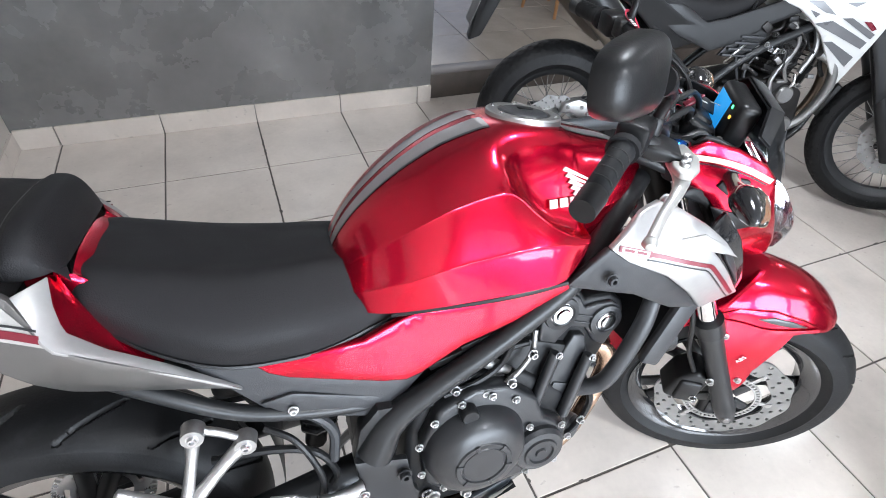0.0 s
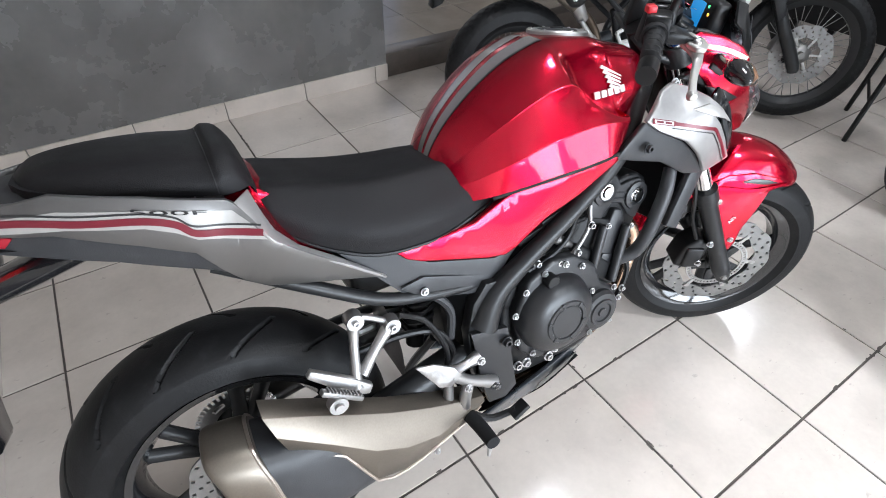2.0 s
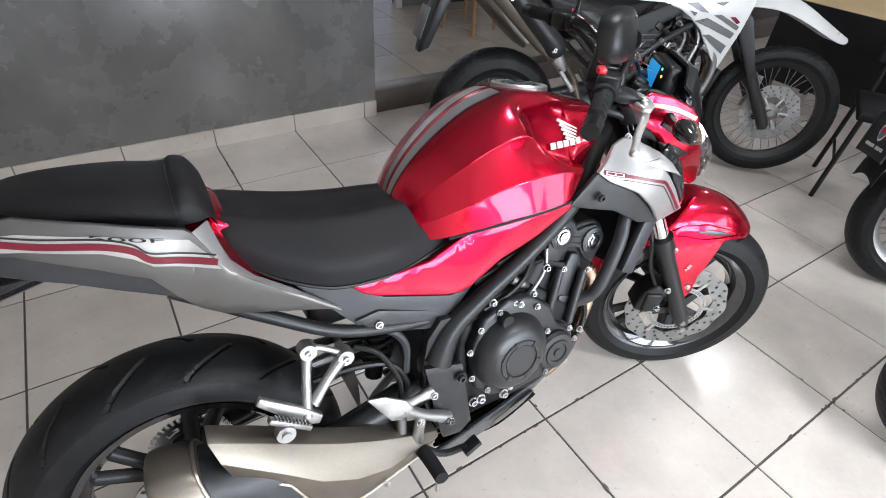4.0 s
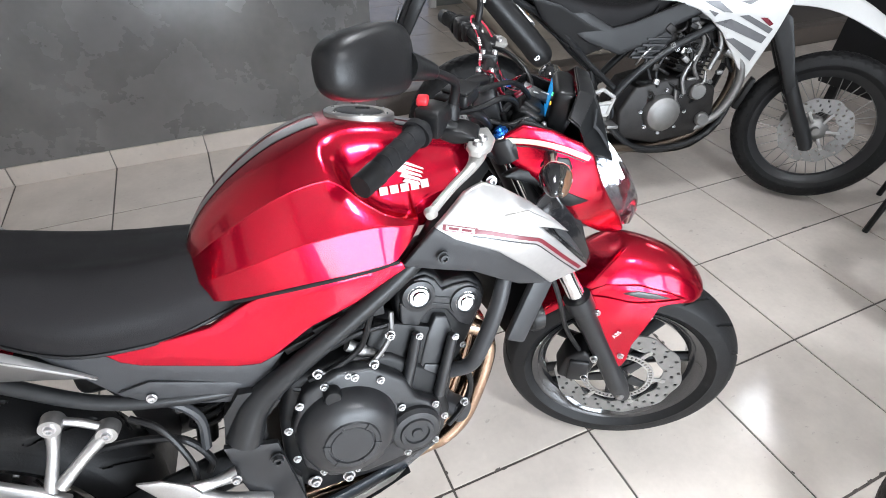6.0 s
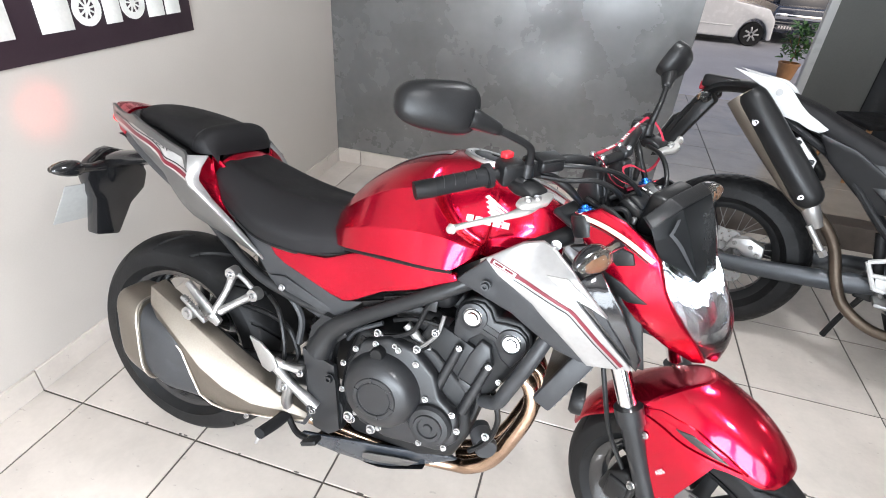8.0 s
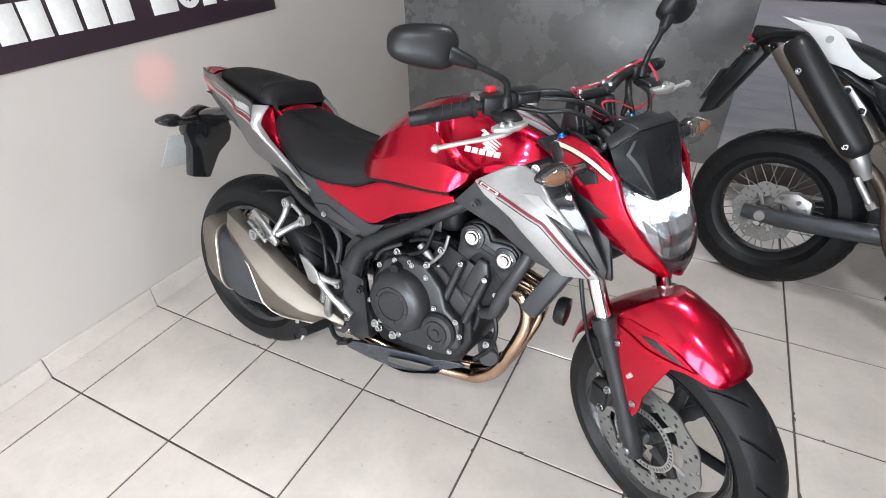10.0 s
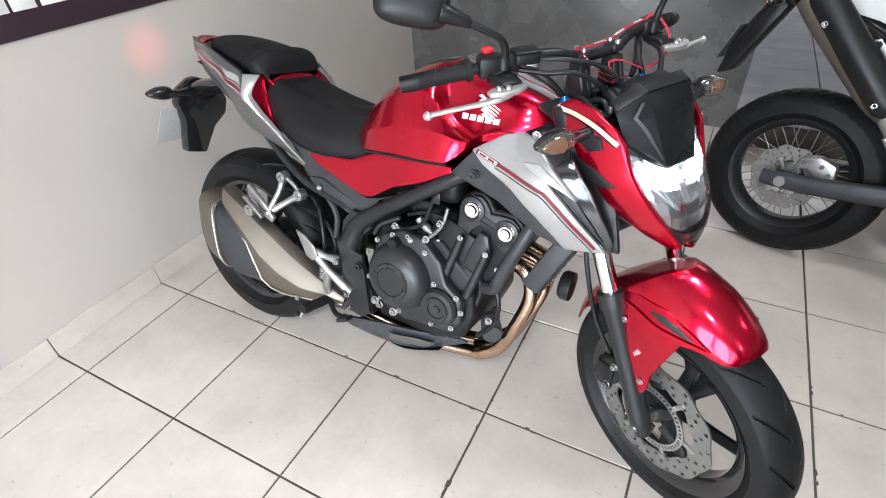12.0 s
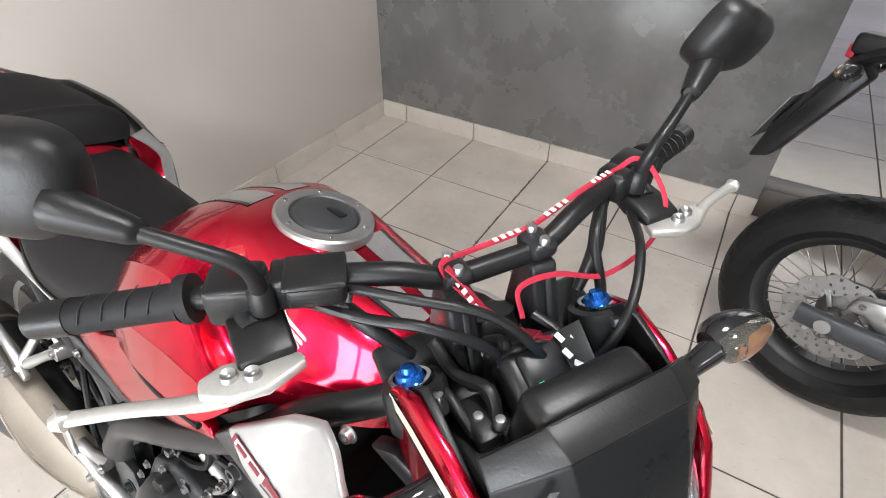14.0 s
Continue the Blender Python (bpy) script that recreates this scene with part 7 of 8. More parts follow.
for k in range(4):
    tboth("slat", lambda: box(0.665 + 0.018 * k, -0.138, 0.655 + 0.024 * k, 0.10, 0.012, 0.010, 0.002), M_GREYP)
tboth("tail_panel", lambda: plate([(-0.185, 1.050), (-0.10, 1.040), (-0.014, 1.032), (0.02, 1.015), (0.041, 0.995), (0.07, 0.967), (0.103, 0.943), (0.14, 0.925), (0.178, 0.905), (0.158, 0.887), (0.12, 0.893), (0.083, 0.908), (0.009, 0.922), (-0.02, 0.945), (-0.046, 0.977), (-0.075, 1.004), (-0.117, 1.024)], lambda x, z: -0.112 - 0.05 * (x + 0.18), 0.010, 3, 0.004), M_WHITE, "white tail panel", 45)
tboth("panel_bolt", lambda: moved(lathe([(0.006, -0.002), (0.012, -0.002), (0.012, 0.002)], 18), Matrix.Translation((-0.011, -0.124, 0.995))), M_ALUD)
part("rear_mudguard", join(tube([(-0.02, 0, 0.985), (-0.16, 0, 0.985), (-0.25, 0, 0.955), (-0.30, 0, 0.87), (-0.36, 0, 0.72)], [0.075, 0.075, 0.06, 0.055, 0.05], 10, 5, flat=0.35), box(-0.22, 0, 0.985, 0.14, 0.09, 0.05, 0.012)), M_BLACK, trail, "black rear mudguard with plate bracket", smooth=50)
part("plate_bracket", prism([(-0.255, 0.955), (-0.215, 0.915), (-0.275, 0.800), (-0.345, 0.660), (-0.395, 0.640), (-0.370, 0.760), (-0.315, 0.880)], -0.05, 0.05, 0.010), M_BLACK, trail, "black plate bracket")
part("number_plate", box(0, 0, 0, 0.003, 0.18, 0.14, 0.003), M_ALUD, trail, "bare plate seen edge-on", m=pose(-0.372, 0, 0.77, 0, 20, 0))
part("tail_lamp", box(-0.285, 0, 0.965, 0.02, 0.07, 0.035, 0.006), M_REDP, trail)
for s in (-1, 1):
    indicator(trail, pose(-0.25, 0.12 * s, 0.93, 0, 0, 0 if s < 0 else 180), -1 if s < 0 else 1)
# mufflers
def tcan(y):
    return [(0.225, y + 0.012, 0.640), (0.17, y, 0.690), (0.06, y, 0.790), (-0.06, y, 0.900), (-0.125, y + 0.004, 0.960)]


for s in (-1, 1):
    c = tcan(-0.195)
    bm = tube(c, [0.032, 0.045, 0.048, 0.048, 0.044], 18, 5)
    cv = tube([(0.225, -0.208, 0.660), (0.205, -0.212, 0.682), (0.13, -0.212, 0.757), (0.02, -0.212, 0.867), (-0.07, -0.208, 0.955), (-0.098, -0.206, 0.982)], [0.032, 0.048, 0.0515, 0.0515, 0.050, 0.040], 18, 5)
    mu = part("muffler", bm if s < 0 else mirrored(bm), M_MUFF, trail, "steel muffler with a black cover", smooth=50)
    part("cover", cv if s < 0 else mirrored(cv), M_BLACK, mu, "satin black cover")
    if s > 0:
        bm.free(), cv.free()
    for x, z in ((-0.038, 0.892), (0.183, 0.682)):
        part("bolt", moved(bolt_mesh(0.012, 0.010), Matrix.Diagonal((1, -s, 1, 1)) @ Matrix.Translation((x, -0.252, z))), M_STEEL, mu)
part("muffler_bracket", prism([(0.085, 0.855), (0.108, 0.864), (0.185, 0.798), (0.184, 0.764), (0.160, 0.780)], -0.160, -0.150, 0.004), M_ALU, trail, "bare aluminium muffler bracket")
for x, z in ((0.108, 0.845), (0.170, 0.790)):
    part("bracket_bolt", moved(bolt_mesh(0.010, 0.006), Matrix.Translation((x, -0.162, z))), M_BLACK, trail)
part("exhaust_pipe", tube([(0.22, -0.185, 0.645), (0.290, -0.165, 0.590), (0.350, -0.152, 0.515), (0.400, -0.150, 0.400), (0.455, -0.148, 0.320), (0.545, -0.145, 0.268), (0.64, -0.13, 0.255), (0.80, -0.10, 0.250), (0.98, -0.09, 0.300), (1.09, -0.08, 0.420), (1.13, -0.07, 0.560), (1.08, -0.06, 0.680), (0.99, -0.05, 0.690)], 0.020, 12, 6), M_PIPE, trail, "brown-tinted exhaust pipe", smooth=60)
part("exhaust_pipe", tube([(1.02, -0.14, 0.68), (1.09, -0.15, 0.640), (1.115, -0.145, 0.540), (1.07, -0.13, 0.41), (0.97, -0.11, 0.33)], 0.019, 12, 6), M_ALUD, trail, smooth=60)
part("pipe_clamp", join(tube([(0.205, -0.190, 0.668), (0.235, -0.188, 0.628), (0.268, -0.176, 0.580)], [0.034, 0.030, 0.024], 14), tube([(0.244, -0.205, 0.583), (0.322, -0.198, 0.494)], 0.011, 10), tube([(0.310, -0.200, 0.508), (0.326, -0.197, 0.490)], 0.016, 6)), M_ALU, trail, "bare metal exhaust clamp and bolt")
# frame and engine
tboth("frame_tube", lambda: tube([(1.24, -0.05, 0.92), (1.0, -0.12, 0.80), (0.74, -0.13, 0.66), (0.58, -0.125, 0.50), (0.56, -0.12, 0.38)], 0.018, 10, 5), M_FRAME)
tboth("frame_rail", lambda: tube([(0.60, -0.11, 0.50), (0.44, -0.12, 0.63), (0.25, -0.12, 0.80), (-0.05, -0.09, 0.95)], 0.013, 8, 5), M_FRAME)
tboth("cradle", lambda: tube([(1.24, -0.03, 0.86), (1.17, -0.07, 0.60), (1.10, -0.10, 0.36), (0.95, -0.12, 0.262), (0.72, -0.125, 0.250), (0.57, -0.12, 0.36)], 0.016, 8, 5), M_FRAME)
tcr = part("crankcase", prism([(0.62, 0.30), (0.60, 0.42), (0.66, 0.53), (0.78, 0.56), (0.93, 0.58), (1.03, 0.52), (1.05, 0.40), (0.98, 0.31), (0.80, 0.27)], -0.13, 0.13, 0.016, 3), M_ENGD, trail, "dull grey single-cylinder engine", smooth=45)
part("clutch_cover", moved(lathe([(0, -0.030), (0.045, -0.030), (0.055, -0.026), (0.072, -0.020), (0.082, -0.004), (0.085, 0.03)], 36), Matrix.Translation((0.800, -0.140, 0.415))), M_ALUD, tcr, "bright round clutch cover", smooth=30)
part("filter_cover", moved(lathe([(0, -0.022), (0.030, -0.022), (0.036, -0.014), (0.038, 0.02)], 28), Matrix.Translation((0.940, -0.135, 0.510))), M_ALUD, tcr, smooth=30)
part("pump_cover", moved(lathe([(0, -0.016), (0.024, -0.016), (0.030, -0.008), (0.032, 0.02)], 24), Matrix.Translation((0.995, -0.135, 0.385))), M_ALUD, tcr, smooth=30)
for a in range(8):
    part("bolt", moved(bolt_mesh(0.008, 0.008), Matrix.Translation((0.805 + 0.100 * math.cos(a * 0.785), -0.134, 0.42 + 0.096 * math.sin(a * 0.785)))), M_STEEL, tcr)
for k in range(7):
    part("cooling_fin", moved(box(0, 0, 0, 0.15, 0.19, 0.006, 0.002), pose(0.90 + 0.006 * k, -0.005, 0.585 + 0.018 * k, 0, 12, 0)), M_ENGD, tcr)
part("cylinder", moved(box(0, 0, 0, 0.13, 0.165, 0.15, 0.01), pose(0.92, -0.005, 0.645, 0, 12, 0)), M_ENGD, tcr)
part("cylinder_head", moved(box(0, 0, 0, 0.16, 0.19, 0.075, 0.014, 3), pose(0.945, -0.005, 0.752, 0, 12, 0)), M_ENGD, tcr)
part("throttle_body", join(tube([(0.76, -0.06, 0.72), (0.86, -0.05, 0.72)], 0.034, 14), box(0.78, -0.09, 0.72, 0.05, 0.05, 0.06, 0.008), tube([(0.72, -0.11, 0.70), (0.75, -0.115, 0.74), (0.80, -0.11, 0.75)], 0.008, 8)), M_ENGD, trail)
for pts, r in (([(0.86, -0.12, 0.80), (0.92, -0.13, 0.72), (0.90, -0.135, 0.62), (0.93, -0.135, 0.56)], 0.009), ([(0.96, -0.12, 0.80), (1.0, -0.13, 0.70), (0.97, -0.135, 0.60)], 0.012), ([(0.78, -0.12, 0.68), (0.74, -0.13, 0.60), (0.76, -0.135, 0.53)], 0.008), ([(0.90, -0.135, 0.66), (0.86, -0.14, 0.57), (0.88, -0.14, 0.50)], 0.010), ([(0.70, -0.13, 0.78), (0.68, -0.135, 0.66), (0.72, -0.135, 0.56)], 0.006), ([(1.02, -0.12, 0.78), (1.06, -0.11, 0.72), (1.05, -0.1, 0.62)], 0.011)):
    part("hose", tube(pts, r, 8, 5), random.choice((M_BLACK, M_ALUD, M_GREYP)), trail)
part("sump_guard", Skin([[(x, y, z) for y in (0.13, 0.06, 0, -0.06, -0.13)] for x, z in ((0.62, 0.245), (0.80, 0.225), (0.98, 0.25), (1.10, 0.36))]).mesh(10, 8), M_ENGD, trail)
part("footrest_plate", join(*[tube([a, c], 0.012, 8, 2, flat=0.7) for a, c in (((0.455, -0.165, 0.507), (0.505, -0.165, 0.532)), ((0.505, -0.165, 0.532), (0.560, -0.165, 0.497)), ((0.560, -0.165, 0.497), (0.538, -0.165, 0.420)), ((0.538, -0.165, 0.420), (0.505, -0.165, 0.420)), ((0.505, -0.165, 0.420), (0.455, -0.165, 0.507)), ((0.480, -0.165, 0.465), (0.550, -0.165, 0.475)))], prism([(0.495, 0.460), (0.550, 0.465), (0.540, 0.418), (0.508, 0.418)], -0.168, -0.158, 0.004)), M_WHITE, trail, "white triangular footrest plate")
part("footrest", join(box(0.535, -0.215, 0.395, 0.05, 0.09, 0.014, 0.003), tube([(0.525, -0.15, 0.41), (0.535, -0.18, 0.395)], 0.012, 8)), M_ALUD, trail)
part("linkage", join(box(0.50, -0.10, 0.40, 0.07, 0.06, 0.09, 0.01), tube([(0.46, -0.10, 0.60), (0.52, -0.09, 0.42)], 0.018, 10)), M_BLACK, trail)
part("side_stand", tube([(0.56, 0.13, 0.34), (0.52, 0.19, 0.16), (0.49, 0.235, -0.028)], [0.013, 0.012, 0.014], 8, 4), M_FRAME, trail)

tboth("vent_panel", lambda: plate([(0.605, 0.650), (0.66, 0.735), (0.79, 0.770), (0.775, 0.700), (0.72, 0.640)], lambda x, z: -0.128, 0.010, 2, 0.003), M_BLACK, "black slatted panel")
# clutter round the engine: hoses, fittings and brackets
clut = random.Random(11)
for k in range(26):
    x, z = clut.uniform(0.70, 1.06), clut.uniform(0.50, 0.80)
    y = clut.uniform(-0.150, -0.105)
    dx, dz = clut.uniform(-0.06, 0.06), clut.uniform(-0.09, 0.09)
    part("hose", tube([(x, y, z), (x + dx * 0.5 + clut.uniform(-0.02, 0.02), y - 0.012, z + dz * 0.5), (x + dx, y + 0.01, z + dz)], clut.uniform(0.004, 0.009), 7, 4), clut.choice((M_BLACK, M_ALUD, M_STEEL, M_ENGD, M_BLACK)), trail)
for k in range(22):
    x, z = clut.uniform(0.68, 1.06), clut.uniform(0.46, 0.80)
    part("fitting", moved((box(0, 0, 0, clut.uniform(0.015, 0.04), 0.02, clut.uniform(0.012, 0.03), 0.004) if k % 2 else bolt_mesh(0.010, 0.012)), pose(x, clut.uniform(-0.150, -0.12), z, 0, clut.uniform(-60, 60), 0)), clut.choice((M_ALUD, M_STEEL, M_ENGD, M_BLACK)), trail)

# ---- two dark motorcycles, seen from behind, with plate covers ----
def dark_bike(m, label):
    b = thing("motorcycle", m, label, "motorcycle", "dark motorcycles with plate covers")
    w = spoked_wheel("rear_wheel", b, pose(0, 0, 0.305), 0.305, 0.125, 0.225, 36, 0.002, M_ALU, 0.06)
    part("brake_drum", moved(lathe([(0, -0.078), (0.05, -0.078), (0.075, -0.066), (0.08, -0.03)], 32), Matrix()), M_BLACK, w)
    fw3 = spoked_wheel("front_wheel", b, pose(1.36, 0, 0.31), 0.31, 0.10, 0.24, 36, 0.002, M_ALU, 0.05)
    for s in (-1, 1):
        part("swingarm", tube([(-0.04, 0.10 * s, 0.305), (0.25, 0.10 * s, 0.34), (0.50, 0.09 * s, 0.38)], 0.02, 8, 4, flat=1.3), M_FRAME, b)
        part("shock", join(tube([(0.06, 0.12 * s, 0.36), (0.16, 0.11 * s, 0.68)], 0.016, 10), tube([(0.065 + 0.0016 * k + 0.026 * math.cos(k * 0.8), 0.118 * s + 0.026 * math.sin(k * 0.8), 0.42 + 0.0036 * k) for k in range(60)], 0.005, 5, 1)), M_FRAME, b)
        indicator(b, pose(-0.23, 0.13 * s, 0.74, 0, 0, 0 if s < 0 else 180), -1 if s < 0 else 1)
        part("fork", tube([(1.36, 0.09 * s, 0.31), (1.12, 0.09 * s, 0.86)], 0.024, 10), M_FRAME, b)
        part("side_cover", plate([(0.25, 0.72), (0.50, 0.68), (0.55, 0.56), (0.40, 0.52), (0.28, 0.60)], (lambda q: (lambda x, z: q * 0.13))(s), -0.02 * s, 2, 0.005), M_GLOSSB, b)
    part("rear_mudguard", solid(Skin([[(x, y, z - 5 * y * y) for y in (0.075, 0.04, 0, -0.04, -0.075)] for x, z in ((0.15, 0.64), (0.0, 0.70), (-0.14, 0.70), (-0.24, 0.66), (-0.31, 0.56), (-0.335, 0.46))]).mesh(18, 10), 0.004), M_BLACK, b, "black rear mudguard with a flap", smooth=60)
    part("seat", Skin([pad_row(x, z, w2, z - 0.05, z - 0.09) for x, z, w2 in ((-0.20, 0.86, 0.07), (-0.12, 0.87, 0.10), (0.1, 0.83, 0.125), (0.3, 0.79, 0.135), (0.5, 0.78, 0.12), (0.64, 0.82, 0.09))]).mesh(24, 24, ends=True), M_VINYL, b, "black dual seat", smooth=60)
    part("tank", Skin([pad_row(x, z, w2, z - 0.09, z - 0.17) for x, z, w2 in ((0.60, 0.86, 0.08), (0.68, 0.95, 0.13), (0.85, 0.99, 0.15), (1.0, 0.96, 0.13), (1.08, 0.90, 0.07))]).mesh(20, 24, ends=True), M_GLOSSB, b, "glossy black tank", smooth=60)
    part("engine", join(prism([(0.50, 0.28), (0.48, 0.46), (0.62, 0.52), (0.84, 0.48), (0.86, 0.34), (0.78, 0.27)], -0.12, 0.12, 0.015), moved(box(0, 0, 0, 0.14, 0.15, 0.22, 0.01), pose(0.80, 0, 0.56, 0, 20, 0))), M_ENGINE, b)
    part("frame", join(tube([(1.10, 0, 0.88), (0.95, 0, 0.60), (0.88, 0, 0.32)], 0.02, 8), tube([(1.10, 0, 0.86), (0.60, 0, 0.70), (-0.05, 0, 0.76)], 0.02, 8)), M_FRAME, b)
    part("muffler", tube([(0.75, -0.14, 0.24), (0.30, -0.17, 0.29), (-0.20, -0.19, 0.40)], [0.02, 0.045, 0.05], 14, 4), M_BLACK, b)
    part("handlebar", tube([(0.92, -0.36, 1.03), (1.02, -0.12, 1.05), (1.02, 0.12, 1.05), (0.92, 0.36, 1.03)], 0.012, 10, 4), M_BLACK, b)
    part("headlamp", moved(lathe([(0, 0.09), (0.07, 0.08), (0.085, 0.05), (0.07, -0.04), (0, -0.08)], 28, "X"), pose(1.22, 0, 0.90)), M_BLACK, b)
    part("tail_lamp", box(-0.255, 0, 0.725, 0.05, 0.10, 0.06, 0.012), M_GLOSSB, b, "dark smoked tail lamp")
    part("bracket", box(-0.31, 0, 0.62, 0.03, 0.05, 0.14, 0.006), M_BLACK, b)
    part("side_stand", tube([(0.48, 0.12, 0.30), (0.44, 0.17, 0.14), (0.42, 0.225, -0.032)], 0.012, 8), M_FRAME, b)
    CV = pose(-0.345, 0, 0.615, 0, 8, 0)
    cv = part("plate_cover", box(0, 0, 0, 0.004, 0.19, 0.165, 0.003), M_CARD, b, "black plate cover with a shield emblem and pale bars", m=CV)
    for s in (-1, 1):
        part("plate_rim", box(-0.001, 0.095 * s, 0, 0.008, 0.004, 0.168, 0.001), M_GREYP, cv)
    shd = [(-0.024, 0.040), (0.0, 0.046), (0.024, 0.040), (0.024, 0.010), (0.012, -0.012), (0.0, -0.020), (-0.012, -0.012), (-0.024, 0.010)]
    part("emblem", moved(prism(shd, -0.0006, 0.0006, 0), pose(-0.0032, 0, 0, 0, 0, 90)), M_DECALW, cv)
    part("emblem_field", moved(prism([(x * 0.78, 0.012 + (z - 0.012) * 0.78) for x, z in shd], -0.0006, 0.0006, 0), pose(-0.0046, 0, 0, 0, 0, 90)), M_DECALG, cv)
    part("emblem_patch", moved(prism([(x * 0.5, 0.022 + (z - 0.012) * 0.35) for x, z in shd], -0.0006, 0.0006, 0), pose(-0.0060, 0, 0, 0, 0, 90)), M_STRAP, cv)
    for k in range(12):
        if k != 6:
            part("letter_block", box(-0.0028, 0.060 - 0.0105 * k, -0.042, 0.001, 0.007, 0.013, 0), M_DECALW, cv)
    return b


dark = dark_bike(pose(2.268, -0.266, 0, 0, 0, -45) @ pose(0, 0, 0, -8), "black motorcycle with bright rims and a black plate cover")
copy_thing(dark, pose(1.438, -0.751, 0, 0, 0, -45) @ pose(0, 0, 0, -8))

# ---- furniture ----
table = thing("table", pose(3.5, 0.1, 0), "desk with a pale wood top and black sides", "table")
part("tabletop", box(0.40, 0.58, 0.735, 0.82, 1.18, 0.030, 0.004), M_WOOD, table, "pale wood top")
part("front_panel", box(-0.022, 0.58, 0.50, 0.02, 1.18, 0.50, 0.003), M_BLACK, table)
for x, y in ((0.06, 0.06), (0.06, 1.10), (0.74, 0.06), (0.74, 1.10)):
    part("leg", box(x, y, 0.36, 0.05, 0.05, 0.72, 0.004), M_BLACK, table)
tin = thing("tin", pose(3.66, 0.60, 0.75), "red printed tin standing on the desk", "tin")
part("body", box(0, 0, 0.09, 0.13, 0.13, 0.18, 0.012), M_REDP, tin)
part("label", box(-0.0665, 0, 0.08, 0.002, 0.09, 0.07, 0.001), M_SIGNW, tin)


def chair(name, m, label, frame_mat, seat_mat, group=""):
    c = thing(name, m, label, "chair", group)
    leg = None
    for x in (-0.18, 0.18):
        for y in (-0.18, 0.18):
            mm = tube([(x, y, 0.45), (x * 1.15, y * 1.15, 0.0)], 0.013, 8)
            part("leg", mm, frame_mat, c)
    part("seat", box(0, 0, 0.465, 0.42, 0.42, 0.045, 0.015, 3), seat_mat, c)
    part("backrest", moved(box(0, 0, 0, 0.03, 0.40, 0.26, 0.012, 3), pose(0.215, 0, 0.76, 0, 10, 0)), seat_mat, c)
    for y in (-0.15, 0.15):
        part("back_post", tube([(0.19, y, 0.46), (0.21, y, 0.66), (0.235, y, 0.86)], 0.011, 8), frame_mat, c)
    part("stretcher", join(tube([(-0.195, -0.19, 0.2), (0.195, -0.19, 0.2)], 0.008, 6), tube([(-0.195, 0.19, 0.2), (0.195, 0.19, 0.2)], 0.008, 6)), frame_mat, c)
    return c


chair("chair", pose(2.95, 0.22, 0, 0, 0, 25), "black padded chair with thin metal legs, beside the desk", M_BLACK, M_VINYL)
stool = thing("stool", pose(2.36, 3.22, STEP, 0, 0, 20), "low stool with brown wooden legs and a black seat", "stool")
for x in (-0.13, 0.13):
    for y in (-0.13, 0.13):
        part("leg", tube([(x, y, 0.36), (x * 1.25, y * 1.25, 0.0)], [0.016, 0.013], 8), M_WOODD, stool)
part("seat", box(0, 0, 0.375, 0.32, 0.32, 0.035, 0.010, 3), M_VINYL, stool, "black padded seat")

# ---- yard behind ----
def wheel_small(parent, x, y, r):
    w = part("wheel", moved(lathe([(r * 0.62, -0.09), (r * 0.92, -0.10), (r, -0.07), (r, 0.07), (r * 0.92, 0.10), (r * 0.62, 0.09)], 40), pose(x, y, r)), M_RUBBER, parent)
    part("rim", moved(lathe([(0, -0.085), (0.05, -0.09), (r * 0.3, -0.075), (r * 0.62, -0.088), (r * 0.64, 0.0)], 32), pose(x, y, r)), M_ALUD, w)
    for k in range(7):
        part("rim_spoke", moved(box(r * 0.36, -0.09, 0, r * 0.5, 0.012, 0.045, 0.006), pose(x, y, r, 0, 360 / 7 * k, 0)), M_ALU, w)


car = thing("car", pose(0.40, 15.13, -0.75), "white compact car parked side-on in the yard", "car")
ARCH = [(x0 + 0.37 * math.cos(a), 0.17 + 0.49 * math.sin(a)) for x0 in (3.75, 0.75) for a in [math.pi * k / 8 for k in range(9)]]
body = [(0.0, 0.17), (-0.05, 0.60), (0.05, 0.95), (0.9, 1.02), (1.6, 1.42), (2.6, 1.46), (3.2, 1.02), (4.0, 0.90), (4.20, 0.66), (4.24, 0.18)] + ARCH
part("body", prism(body, 0.0, 1.65, 0.04, 3), M_CARW, car, "white painted body")
part("side_window", prism([(1.05, 1.04), (1.62, 1.36), (2.52, 1.40), (3.02, 1.03)], -0.012, 0.05, 0.01), M_GLASSD, car)
part("sill", prism([(1.15, 0.12), (1.15, 0.18), (3.35, 0.18), (3.35, 0.12)], 0.03, 0.14, 0.01), M_BLACK, car)
part("crease", box(2.25, -0.004, 0.46, 2.0, 0.02, 0.03, 0.008), M_CARW, car)
for x in (0.75, 3.75):
    wheel_small(car, x, 0.10, 0.29)
car2 = thing("car", pose(5.57, 16.03, -0.75), "dark blue car facing the shop, parked in the yard", "car")
part("body", join(prism([(-0.85, 0.28), (-0.88, 0.70), (-0.80, 0.92), (0.80, 0.92), (0.88, 0.70), (0.85, 0.28)], 0, 3.8, 0.06, 3), prism([(-0.74, 0.90), (-0.60, 1.45), (0.60, 1.45), (0.74, 0.90)], 1.0, 3.4, 0.06, 3)), M_CARB, car2, "dark blue painted body")
part("grille", box(-0.10, -0.02, 0.70, 1.0, 0.05, 0.12, 0.02), M_CHROME, car2)
for k in range(3):
    part("grille_bar", box(-0.05, -0.03, 0.56 - 0.07 * k, 1.5, 0.04, 0.018, 0.004), M_ALUD, car2)
part("windscreen", moved(box(0, 0, 0, 1.2, 0.02, 0.55, 0.01), pose(0, 0.95, 1.16, -25, 0, 0)), M_GLASSD, car2)
